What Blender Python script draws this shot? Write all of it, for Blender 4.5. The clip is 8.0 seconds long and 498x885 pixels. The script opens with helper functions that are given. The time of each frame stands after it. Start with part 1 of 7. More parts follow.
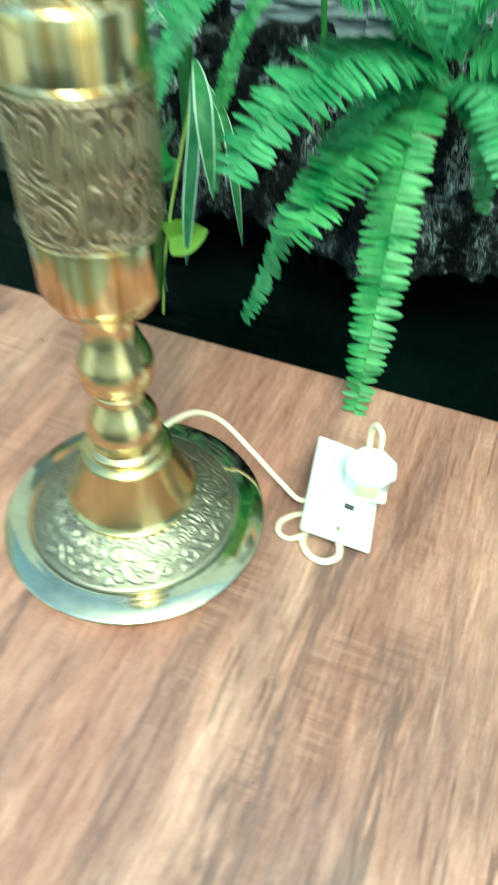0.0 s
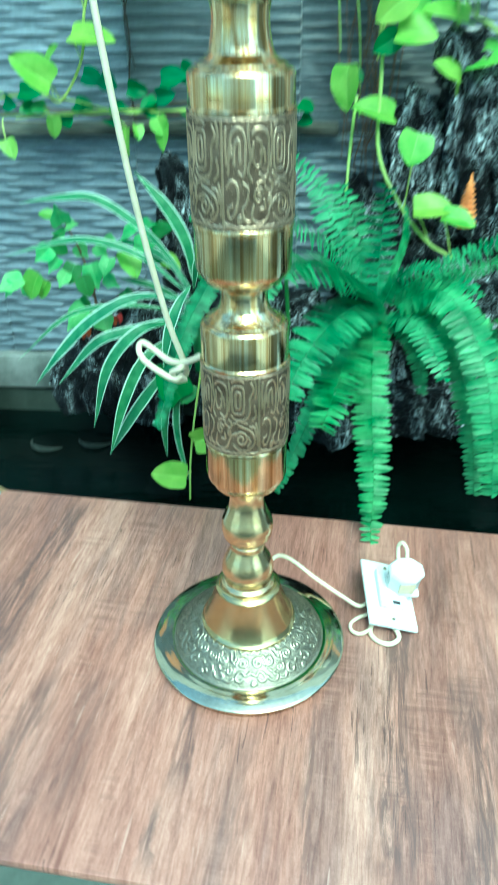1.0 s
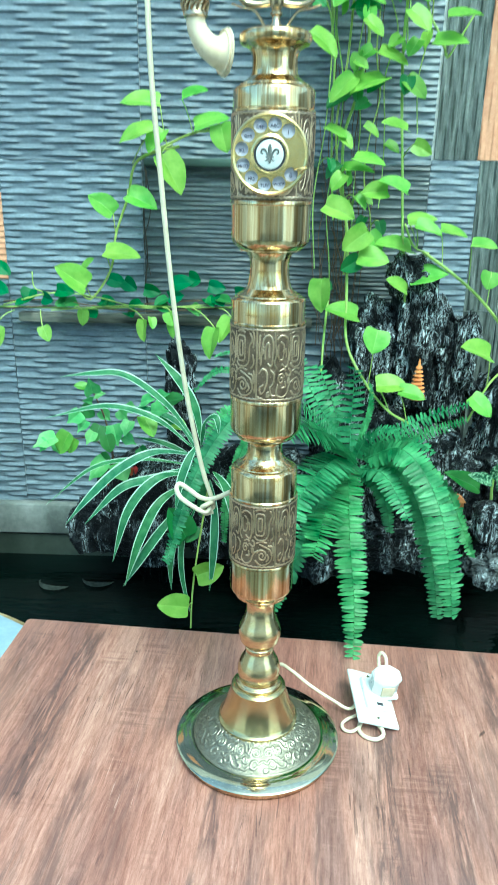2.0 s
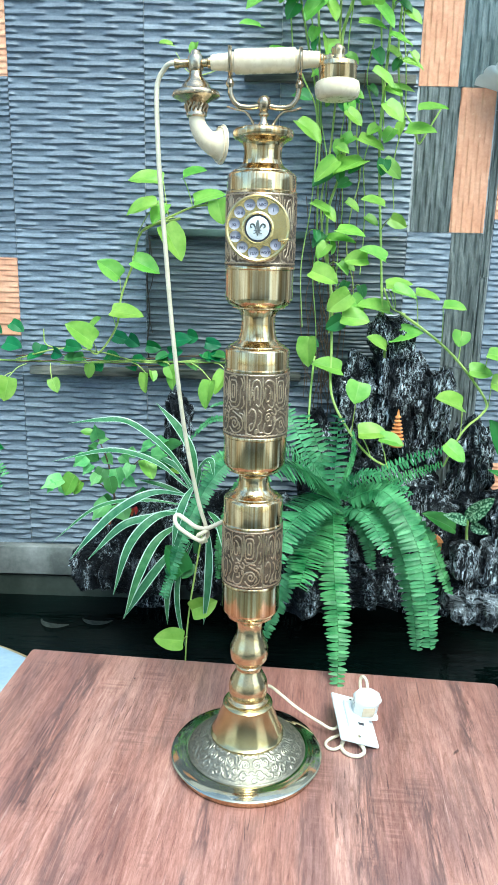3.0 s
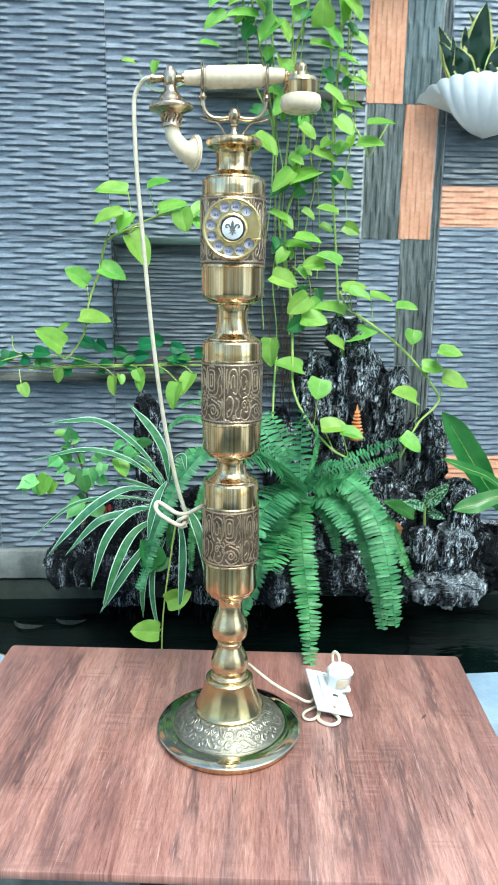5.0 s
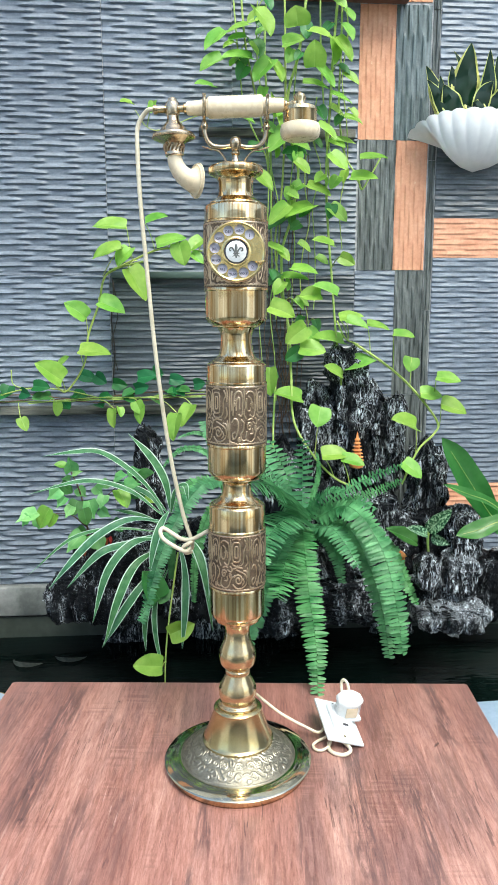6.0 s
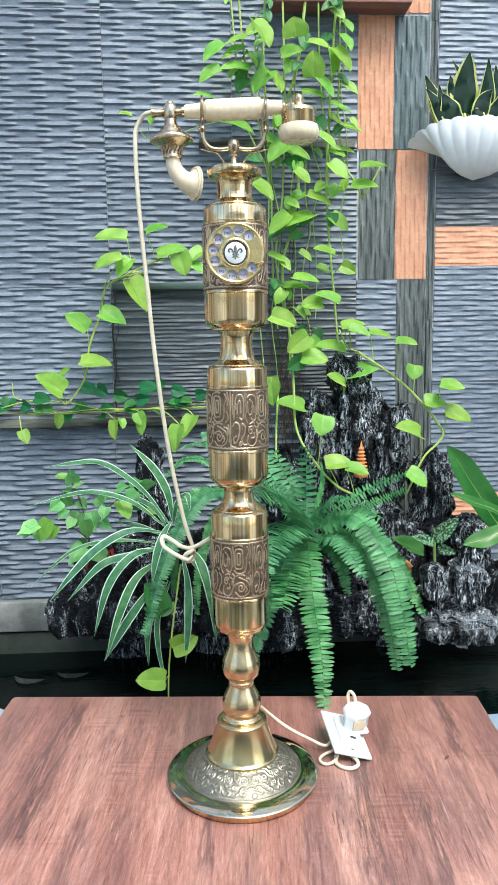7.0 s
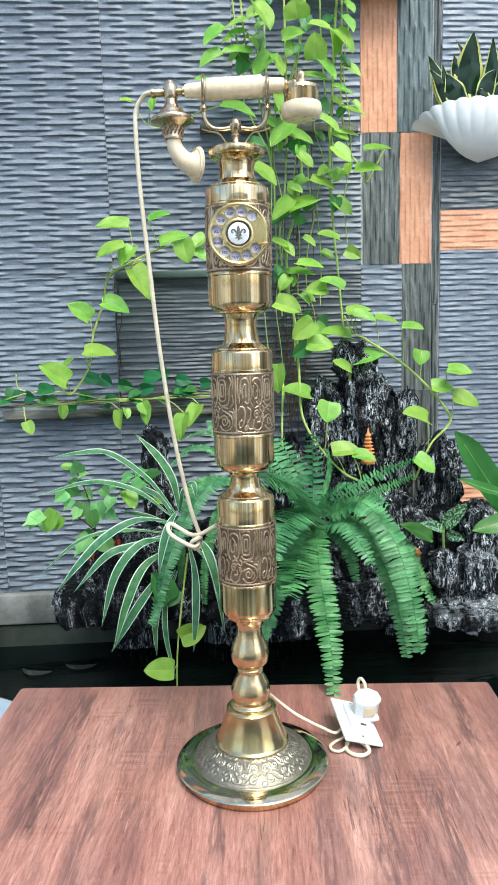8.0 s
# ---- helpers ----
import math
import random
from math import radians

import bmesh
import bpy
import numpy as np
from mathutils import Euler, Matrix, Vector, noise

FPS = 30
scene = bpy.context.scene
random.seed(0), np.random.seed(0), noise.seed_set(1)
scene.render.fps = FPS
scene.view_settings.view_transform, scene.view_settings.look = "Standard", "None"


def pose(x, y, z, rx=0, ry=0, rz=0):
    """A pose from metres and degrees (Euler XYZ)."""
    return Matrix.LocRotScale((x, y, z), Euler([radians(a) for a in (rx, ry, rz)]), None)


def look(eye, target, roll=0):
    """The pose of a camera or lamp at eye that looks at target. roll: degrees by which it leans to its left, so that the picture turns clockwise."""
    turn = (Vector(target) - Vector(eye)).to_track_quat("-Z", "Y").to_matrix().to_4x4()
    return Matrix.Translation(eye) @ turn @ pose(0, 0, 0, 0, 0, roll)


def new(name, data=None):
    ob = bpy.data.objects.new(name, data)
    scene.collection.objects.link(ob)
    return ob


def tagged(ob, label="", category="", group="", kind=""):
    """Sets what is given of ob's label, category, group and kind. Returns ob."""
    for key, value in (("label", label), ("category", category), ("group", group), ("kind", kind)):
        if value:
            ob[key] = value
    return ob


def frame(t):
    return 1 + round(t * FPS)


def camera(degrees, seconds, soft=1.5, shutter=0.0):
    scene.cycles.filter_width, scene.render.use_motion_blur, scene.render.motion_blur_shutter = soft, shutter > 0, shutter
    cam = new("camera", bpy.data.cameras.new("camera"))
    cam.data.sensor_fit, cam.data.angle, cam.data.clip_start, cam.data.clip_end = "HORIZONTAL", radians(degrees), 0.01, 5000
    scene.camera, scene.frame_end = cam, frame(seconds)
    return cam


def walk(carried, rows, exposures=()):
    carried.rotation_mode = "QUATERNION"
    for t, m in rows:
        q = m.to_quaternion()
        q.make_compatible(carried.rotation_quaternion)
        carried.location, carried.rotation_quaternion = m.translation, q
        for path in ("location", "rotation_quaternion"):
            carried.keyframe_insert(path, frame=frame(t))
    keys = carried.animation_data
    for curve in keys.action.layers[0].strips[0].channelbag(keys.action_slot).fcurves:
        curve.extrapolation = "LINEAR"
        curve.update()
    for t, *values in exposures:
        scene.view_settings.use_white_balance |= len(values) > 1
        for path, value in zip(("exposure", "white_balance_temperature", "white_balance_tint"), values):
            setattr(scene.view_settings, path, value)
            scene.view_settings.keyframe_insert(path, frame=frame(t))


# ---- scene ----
cam = camera(37.9, 8.0, 1.5, 0.5)
PATH = [
    (0, (0.209, -0.361, 0.530), (-0.178, 0.966, -0.917), 1.9),
    (0.5, (0.127, -0.503, 0.633), (-0.206, 1.002, -0.640), 0.25),
    (1, (0.059, -0.629, 0.683), (-0.092, 1.064, -0.373), -0.65),
    (1.5, (-0.015, -0.758, 0.739), (0.013, 1.069, -0.075), 0.9),
    (2, (-0.003, -0.849, 0.747), (-0.04, 1.041, 0.095), 1.1),
    (3.3, (0.007, -0.983, 0.746), (-0.022, 0.958, 0.267), 1.5),
    (3.5, (0.002, -0.985, 0.741), (-0.032, 0.947, 0.227), 1.4),
    (4, (0.003, -1.005, 0.742), (-0.047, 0.934, 0.255), 0.7),
    (4.5, (0.008, -1.033, 0.73), (-0.017, 0.905, 0.238), 0.7),
    (5, (-0.031, -1.049, 0.721), (0.075, 0.898, 0.278), 0.8),
    (5.2, (-0.04, -1.057, 0.717), (0.087, 0.895, 0.302), 0.6),
    (6.5, (-0.051, -1.045, 0.677), (0.07, 0.929, 0.383), -0.4),
    (7, (-0.045, -1.039, 0.668), (0.071, 0.938, 0.393), -0.7),
    (7.5, (-0.042, -1.035, 0.661), (0.064, 0.943, 0.388), -1.2),
    (8, (-0.045, -1.028, 0.653), (0.055, 0.948, 0.362), -1.5),
]
EXPOSURE = [(0, 1.54, 6100, -42), (0.5, 1.53, 6800, -42), (1.0, 1.52, 4900, -45), (1.5, 1.5, 5000, -42), (2.2, 1.46, 5400, -27), (3.3, 1.40, 5600, -9), (4.0, 1.35, 5600, -11), (5.0, 1.31, 5700, -8), (6.3, 1.24, 6400, 2), (7.0, 1.24, 6150, 2), (8, 1.23, 6250, 2)]
walk(cam, [(t, look(eye, target, roll)) for t, eye, target, roll in PATH], EXPOSURE)

# ---- world and light: an open courtyard under a bright, hazy sky ----
world = bpy.data.worlds.new("sky")
scene.world = world
world.use_nodes = True
wn = world.node_tree.nodes
sky = wn.new("ShaderNodeTexSky")
sky.sky_type, sky.sun_disc = "NISHITA", False
sky.sun_elevation, sky.sun_rotation = radians(58), radians(150)
sky.dust_density, sky.ozone_density = 3.0, 1.0
world.node_tree.links.new(sky.outputs[0], wn["Background"].inputs[0])
wn["Background"].inputs[1].default_value = 0.15
sun_data = bpy.data.lights.new("sun", "SUN")
sun_data.energy, sun_data.angle, sun_data.color = 1.5, radians(25), (1.0, 0.96, 0.9)
sun = new("sun", sun_data)
sun.matrix_world = look((0.8, -2.2, 4.0), (0, 0.2, 0))


# ---- materials ----
def material(name):
    m = bpy.data.materials.new(name)
    m.use_nodes = True
    return m, m.node_tree.nodes, m.node_tree.links, m.node_tree.nodes["Principled BSDF"]


def ramp(nodes, links, source, stops):
    r = nodes.new("ShaderNodeValToRGB")
    r.color_ramp.elements[0].position, r.color_ramp.elements[0].color = stops[0][0], (*stops[0][1], 1)
    r.color_ramp.elements[1].position, r.color_ramp.elements[1].color = stops[-1][0], (*stops[-1][1], 1)
    for p, c in stops[1:-1]:
        r.color_ramp.elements.new(p).color = (*c, 1)
    links.new(source, r.inputs[0])
    return r.outputs[0]


def noise_tex(nodes, links, scale, stretch=(1, 1, 1), detail=6, rough=0.6, distort=0.0, turn=0.0):
    c = nodes.new("ShaderNodeTexCoord")
    mp = nodes.new("ShaderNodeMapping")
    mp.inputs["Scale"].default_value = stretch
    mp.inputs["Rotation"].default_value = (0, 0, turn)
    links.new(c.outputs["Object"], mp.inputs[0])
    n = nodes.new("ShaderNodeTexNoise")
    n.inputs["Scale"].default_value, n.inputs["Detail"].default_value = scale, detail
    n.inputs["Roughness"].default_value, n.inputs["Distortion"].default_value = rough, distort
    links.new(mp.outputs[0], n.inputs["Vector"])
    return n.outputs["Fac"]


def mix(nodes, links, fac, a, b, mode="MIX"):
    x = nodes.new("ShaderNodeMix")
    x.data_type, x.blend_type = "RGBA", mode
    for socket, value in ((x.inputs[0], fac), (x.inputs[6], a), (x.inputs[7], b)):
        if isinstance(value, (int, float)):
            socket.default_value = value
        elif isinstance(value, tuple):
            socket.default_value = (*value, 1)
        else:
            links.new(value, socket)
    return x.outputs[2]


def bump(nodes, links, height, bsdf, strength=0.3, distance=0.002):
    b = nodes.new("ShaderNodeBump")
    b.inputs["Strength"].default_value, b.inputs["Distance"].default_value = strength, distance
    links.new(height, b.inputs["Height"])
    links.new(b.outputs[0], bsdf.inputs["Normal"])


def simple(name, dark, light, scale, rough, stretch=(1, 1, 1), bump_by=0.2, distance=0.002, metal=0.0, rough_by=0.12, low=0.35, high=0.65):
    m, n, l, b = material(name)
    fac = noise_tex(n, l, scale, stretch)
    fine = noise_tex(n, l, scale * 9, stretch, 4)
    col = ramp(n, l, fac, [(low, dark), (high, light)])
    col = mix(n, l, 0.25, col, ramp(n, l, fine, [(0.3, (0.25, 0.25, 0.25)), (0.7, (0.85, 0.85, 0.85))]), "SOFT_LIGHT")
    l.new(col, b.inputs["Base Color"])
    r = n.new("ShaderNodeMapRange")
    r.inputs[3].default_value, r.inputs[4].default_value = max(0.02, rough - rough_by), min(1, rough + rough_by)
    l.new(fine, r.inputs[0])
    l.new(r.outputs[0], b.inputs["Roughness"])
    b.inputs["Metallic"].default_value = metal
    bump(n, l, fine, b, bump_by, distance)
    return m


def leaf_material(name, dark, light, scale=25, rough=0.42, through_light=0.35, low=0.3, high=0.72, uneven=0.14, gloss=0.36):
    """Green skin with a paler tone between the veins; part of the light passes through."""
    m, n, l, b = material(name)
    fac = noise_tex(n, l, scale)
    rnd = n.new("ShaderNodeObjectInfo").outputs["Random"]
    geo = n.new("ShaderNodeNewGeometry").outputs["Random Per Island"]
    col = ramp(n, l, fac, [(low, dark), (high, light)])
    hue = n.new("ShaderNodeHueSaturation")
    for src, out, lo, hi in ((rnd, "Hue", 0.475, 0.508), (geo, "Value", 1 - uneven, 1 + uneven)):
        r = n.new("ShaderNodeMapRange")
        r.inputs[3].default_value, r.inputs[4].default_value = lo, hi
        l.new(src, r.inputs[0])
        l.new(r.outputs[0], hue.inputs[out])
    l.new(col, hue.inputs["Color"])
    midrib = n.new("ShaderNodeAttribute")
    midrib.attribute_name = "rib"
    half = n.new("ShaderNodeMath")
    half.operation = "MULTIPLY"
    half.inputs[1].default_value = 0.34
    l.new(midrib.outputs["Fac"], half.inputs[0])
    skin = mix(n, l, half.outputs[0], hue.outputs[0], tuple(min(0.8, 1.35 * c + 0.08) for c in light))
    l.new(skin, b.inputs["Base Color"])
    b.inputs["Roughness"].default_value = rough + 0.06
    b.inputs["Specular IOR Level"].default_value = gloss
    bump(n, l, noise_tex(n, l, scale * 6), b, 0.15, 0.001)
    t = n.new("ShaderNodeBsdfTranslucent")
    l.new(skin, t.inputs[0])
    s = n.new("ShaderNodeMixShader")
    s.inputs[0].default_value = through_light
    l.new(b.outputs[0], s.inputs[1])
    l.new(t.outputs[0], s.inputs[2])
    l.new(s.outputs[0], n["Material Output"].inputs[0])
    return m


# dark streaks in the table's laminate: across, from, to, half width, depth of tone
STREAKS = [(-0.306, -0.16, 0.27, 0.026, 1.5), (-0.217, -0.29, -0.06, 0.018, 1.0), (0.187, -0.26, 0.09, 0.026, 1.5), (0.362, 0.05, 0.29, 0.018, 1.5),
           (0.265, -0.29, 0.0, 0.022, 1.4), (0.335, -0.16, 0.06, 0.03, 0.9), (-0.040, -0.20, -0.05, 0.012, 1.3), (-0.055, -0.28, -0.20, 0.008, 1.6),
           (0.098, -0.28, 0.0, 0.008, 1.0), (-0.155, -0.25, -0.05, 0.025, 0.8), (-0.26, -0.29, -0.19, 0.010, 1.3), (0.022, -0.27, -0.10, 0.022, 0.7),
           (-0.40, -0.05, 0.24, 0.030, 0.8), (-0.13, 0.0, 0.20, 0.016, 0.8), (0.24, 0.08, 0.28, 0.016, 0.8)]


def wood_laminate():
    """Rustic plank-look laminate: broad purple-brown bands, wavering grain, saw marks across, cracks and pale scratches."""
    m, n, l, b = material("wood_laminate")
    grey = lambda v: (v, v, v)
    tone = noise_tex(n, l, 1, (10, 1.0, 1), 3, 0.5, 0.5)
    band = noise_tex(n, l, 1, (13, 1.7, 1), 4, 0.55, 0.9)
    streak = noise_tex(n, l, 1, (27, 2.6, 1), 6, 0.6, 1.0)
    grain = noise_tex(n, l, 1, (85, 6.5, 1), 7, 0.66, 1.5)
    fibre = noise_tex(n, l, 1, (320, 36, 1), 4, 0.65, 0.6)
    speck = noise_tex(n, l, 1, (420, 230, 1), 4, 0.75, 0.4)
    crack = noise_tex(n, l, 1, (150, 7, 1), 5, 0.6, 1.2)
    where = noise_tex(n, l, 1, (8, 6, 1), 2, 0.5, 0.0)
    saw = noise_tex(n, l, 1, (9, 150, 1), 2, 0.5, 0.4)
    sawn = noise_tex(n, l, 1, (13, 8, 1), 3, 0.5, 0.3)
    knot = noise_tex(n, l, 1, (38, 22, 1), 2, 0.5, 0.2)
    col = ramp(n, l, tone, [(0.32, (0.255, 0.116, 0.094)), (0.47, (0.325, 0.156, 0.124)), (0.57, (0.370, 0.188, 0.150)), (0.72, (0.435, 0.244, 0.198))])
    col = mix(n, l, ramp(n, l, band, [(0.50, grey(0.0)), (0.58, grey(0.32)), (0.66, grey(0.55))]), col, (0.200, 0.102, 0.090))
    worn = mix(n, l, 1.0, ramp(n, l, streak, [(0.47, grey(0.0)), (0.60, grey(0.42))]), ramp(n, l, band, [(0.44, grey(0.12)), (0.58, grey(1.0))]), "MULTIPLY")
    col = mix(n, l, worn, col, (0.135, 0.080, 0.078))
    col = mix(n, l, ramp(n, l, streak, [(0.34, grey(0.3)), (0.45, grey(0.0))]), col, (0.46, 0.262, 0.212))
    col = mix(n, l, 0.5, col, ramp(n, l, grain, [(0.34, grey(0.10)), (0.5, grey(0.5)), (0.66, grey(0.80))]), "SOFT_LIGHT")
    col = mix(n, l, 0.4, col, ramp(n, l, fibre, [(0.34, grey(0.12)), (0.5, grey(0.5)), (0.66, grey(0.84))]), "SOFT_LIGHT")
    col = mix(n, l, 0.18, col, ramp(n, l, speck, [(0.34, grey(0.15)), (0.5, grey(0.5)), (0.66, grey(0.82))]), "SOFT_LIGHT")
    patch = ramp(n, l, sawn, [(0.54, grey(0.0)), (0.66, grey(0.55))])
    col = mix(n, l, mix(n, l, 1.0, ramp(n, l, saw, [(0.52, grey(0.0)), (0.62, grey(0.8))]), patch, "MULTIPLY"), col, (0.150, 0.072, 0.062))
    col = mix(n, l, mix(n, l, 1.0, ramp(n, l, saw, [(0.38, grey(0.35)), (0.47, grey(0.0))]), patch, "MULTIPLY"), col, (0.48, 0.28, 0.228))
    def calc(how, a, c):
        node = n.new("ShaderNodeMath")
        node.operation = how
        for socket, value in zip(node.inputs, (a, c)):
            if isinstance(value, (int, float)):
                socket.default_value = value
            else:
                l.new(value, socket)
        return node.outputs[0]

    xyz = n.new("ShaderNodeSeparateXYZ")
    l.new(n.new("ShaderNodeTexCoord").outputs["Object"], xyz.inputs[0])
    waver = calc("MULTIPLY", calc("SUBTRACT", noise_tex(n, l, 1, (14, 7, 1), 5, 0.6, 0.4), 0.5), 0.055)
    across, along = calc("ADD", xyz.outputs["X"], waver), xyz.outputs["Y"]
    drawn = None
    for x, y0, y1, wide, deep in STREAKS:
        body = calc("SUBTRACT", 1.0, calc("DIVIDE", calc("ABSOLUTE", calc("SUBTRACT", across, x), 0), wide))
        ends = calc("MINIMUM", calc("DIVIDE", calc("SUBTRACT", along, y0), 0.06), calc("DIVIDE", calc("SUBTRACT", y1, along), 0.06))
        one = calc("MULTIPLY", calc("MINIMUM", calc("MAXIMUM", calc("MINIMUM", body, ends), 0.0), 0.6), deep)
        drawn = one if drawn is None else calc("MAXIMUM", drawn, one)
    torn = noise_tex(n, l, 1, (95, 8, 1), 7, 0.72, 1.4)
    drawn = calc("MULTIPLY", drawn, ramp(n, l, torn, [(0.40, grey(0.0)), (0.49, grey(0.6)), (0.56, grey(1.0))]))
    col = mix(n, l, calc("MINIMUM", calc("MULTIPLY", drawn, 1.1), 0.9), col, (0.115, 0.064, 0.060))
    split = mix(n, l, 1.0, ramp(n, l, crack, [(0.615, grey(0.0)), (0.65, grey(0.6))]), ramp(n, l, where, [(0.48, grey(0.0)), (0.56, grey(1.0))]), "MULTIPLY")
    col = mix(n, l, split, col, (0.045, 0.022, 0.024))
    pale = mix(n, l, 1.0, ramp(n, l, crack, [(0.345, grey(0.45)), (0.375, grey(0.0))]), ramp(n, l, where, [(0.42, grey(1.0)), (0.5, grey(0.0))]), "MULTIPLY")
    col = mix(n, l, pale, col, (0.56, 0.38, 0.325))
    col = mix(n, l, ramp(n, l, knot, [(0.745, grey(0.0)), (0.775, grey(0.8))]), col, (0.035, 0.02, 0.02))
    l.new(col, b.inputs["Base Color"])
    b.inputs["Roughness"].default_value = 0.3
    b.inputs["Specular IOR Level"].default_value = 0.5
    bump(n, l, streak, b, 0.2, 0.0010)
    return m


def slate_tile(name, dark, mid, light, pale, stretch, veined=0.3, spread=(0.86, 1.12), rough=0.36):
    """Cast stone: softly clouded tone, faint streaks along the rolls, pale wear, slight sealed sheen."""
    m, n, l, b = material(name)
    big = noise_tex(n, l, 3.5, (1, 1, 1), 4)
    streak = noise_tex(n, l, 22, stretch, 6, 0.66)
    thin = noise_tex(n, l, 120, stretch, 4, 0.7)
    fine = noise_tex(n, l, 160, (1, 1, 1), 4)
    chip = noise_tex(n, l, 60, stretch, 5, 0.7, 0.4)
    col = ramp(n, l, streak, [(0.3, dark), (0.5, mid), (0.72, light)])
    col = mix(n, l, ramp(n, l, big, [(0.45, (0, 0, 0)), (0.75, (0.45, 0.45, 0.45))]), col, pale)
    col = mix(n, l, 0.25, col, ramp(n, l, fine, [(0.3, (0.2, 0.2, 0.2)), (0.7, (0.8, 0.8, 0.8))]), "SOFT_LIGHT")
    col = mix(n, l, veined, col, ramp(n, l, thin, [(0.34, (0.12, 0.12, 0.12)), (0.5, (0.5, 0.5, 0.5)), (0.66, (0.85, 0.85, 0.85))]), "SOFT_LIGHT")
    col = mix(n, l, ramp(n, l, chip, [(0.68, (0, 0, 0)), (0.73, (0.45, 0.45, 0.45))]), col, tuple(min(0.8, 1.9 * c + 0.05) for c in pale))
    tint = n.new("ShaderNodeObjectInfo").outputs["Random"]
    r = n.new("ShaderNodeMapRange")
    r.inputs[3].default_value, r.inputs[4].default_value = spread
    l.new(tint, r.inputs[0])
    hue = n.new("ShaderNodeHueSaturation")
    l.new(r.outputs[0], hue.inputs["Value"])
    l.new(col, hue.inputs["Color"])
    l.new(hue.outputs[0], b.inputs["Base Color"])
    b.inputs["Roughness"].default_value = rough
    bump(n, l, fine, b, 0.25, 0.0015)
    return m


def crag_stone(name="crag_stone", dusty=False, bare=0.0):
    """Black aquarium rock with fine upright pale veins, crusts and lichen specks."""
    m, n, l, b = material(name)
    vein = noise_tex(n, l, 95, (1.3, 1.3, 0.40), 10, 0.76, 0.4)
    line = noise_tex(n, l, 44, (1.8, 1.8, 0.42), 9, 0.72, 0.6)
    patch = noise_tex(n, l, 16, (1.2, 1.2, 0.4), 7, 0.7, 0.2)
    speck = noise_tex(n, l, 300, (1, 1, 0.6), 5, 0.75)
    cloud = noise_tex(n, l, 30, (1.2, 1.2, 0.5), 6, 0.65)
    col = ramp(n, l, cloud, [(0.42, (0.003, 0.0035, 0.005)), (0.58, (0.009, 0.011, 0.014)), (0.70, (0.03, 0.034, 0.04))])
    crust = ramp(n, l, vein, [(0.548, (0, 0, 0)), (0.566, (0.6, 0.6, 0.6)), (0.60, (1, 1, 1))])
    crust = mix(n, l, ramp(n, l, line, [(0.486, (0, 0, 0)), (0.496, (0.95, 0.95, 0.95)), (0.504, (0.95, 0.95, 0.95)), (0.514, (0, 0, 0))]), crust, (0.9, 0.9, 0.9))
    crust = mix(n, l, ramp(n, l, patch, [(0.43 + bare, (1, 1, 1)), (0.52 + bare, (0, 0, 0))]), crust, (0.0, 0.0, 0.0))
    col = mix(n, l, crust, col, (0.70, 0.77, 0.83))
    col = mix(n, l, ramp(n, l, speck, [(0.60, (0, 0, 0)), (0.65, (0.45, 0.45, 0.45))]), col, (0.3, 0.32, 0.34))
    if dusty:
        up = n.new("ShaderNodeNewGeometry").outputs["Normal"]
        xyz = n.new("ShaderNodeSeparateXYZ")
        l.new(up, xyz.inputs[0])
        settled = ramp(n, l, xyz.outputs["Z"], [(0.05, (0, 0, 0)), (0.75, (0.42, 0.42, 0.42))])
        grain = noise_tex(n, l, 45, (1, 1, 1), 8, 0.7)
        col = mix(n, l, mix(n, l, 1.0, settled, ramp(n, l, grain, [(0.38, (0.1, 0.1, 0.1)), (0.62, (1, 1, 1))]), "MULTIPLY"), col, (0.36, 0.40, 0.43))
    l.new(col, b.inputs["Base Color"])
    b.inputs["Roughness"].default_value = 0.45
    b.inputs["Specular IOR Level"].default_value = 0.12
    bump(n, l, vein, b, 1.0, 0.008)
    return m


def reflection_striped_brass():
    """Lacquered brass: upright reflection stripes put into tone and surface, small tarnish marks."""
    m, n, l, b = material("polished_brass")
    line = noise_tex(n, l, 170, (1, 1, 0.01), 4, 0.7)
    broad = noise_tex(n, l, 60, (1, 1, 0.02), 3, 0.6)
    spot = noise_tex(n, l, 70, (1, 1, 1), 5, 0.7)
    col = ramp(n, l, broad, [(0.36, (0.50, 0.355, 0.18)), (0.5, (0.64, 0.475, 0.26)), (0.64, (0.76, 0.60, 0.355))])
    col = mix(n, l, 0.9, col, ramp(n, l, line, [(0.40, (0.08, 0.07, 0.06)), (0.5, (0.5, 0.5, 0.5)), (0.60, (0.9, 0.9, 0.9))]), "SOFT_LIGHT")
    col = mix(n, l, ramp(n, l, spot, [(0.60, (0, 0, 0)), (0.72, (0.35, 0.35, 0.35))]), col, (0.42, 0.30, 0.17))
    l.new(col, b.inputs["Base Color"])
    b.inputs["Metallic"].default_value = 1.0
    r = n.new("ShaderNodeMapRange")
    r.inputs[3].default_value, r.inputs[4].default_value = 0.06, 0.22
    l.new(spot, r.inputs[0])
    l.new(r.outputs[0], b.inputs["Roughness"])
    bump(n, l, line, b, 0.14, 0.0020)
    return m


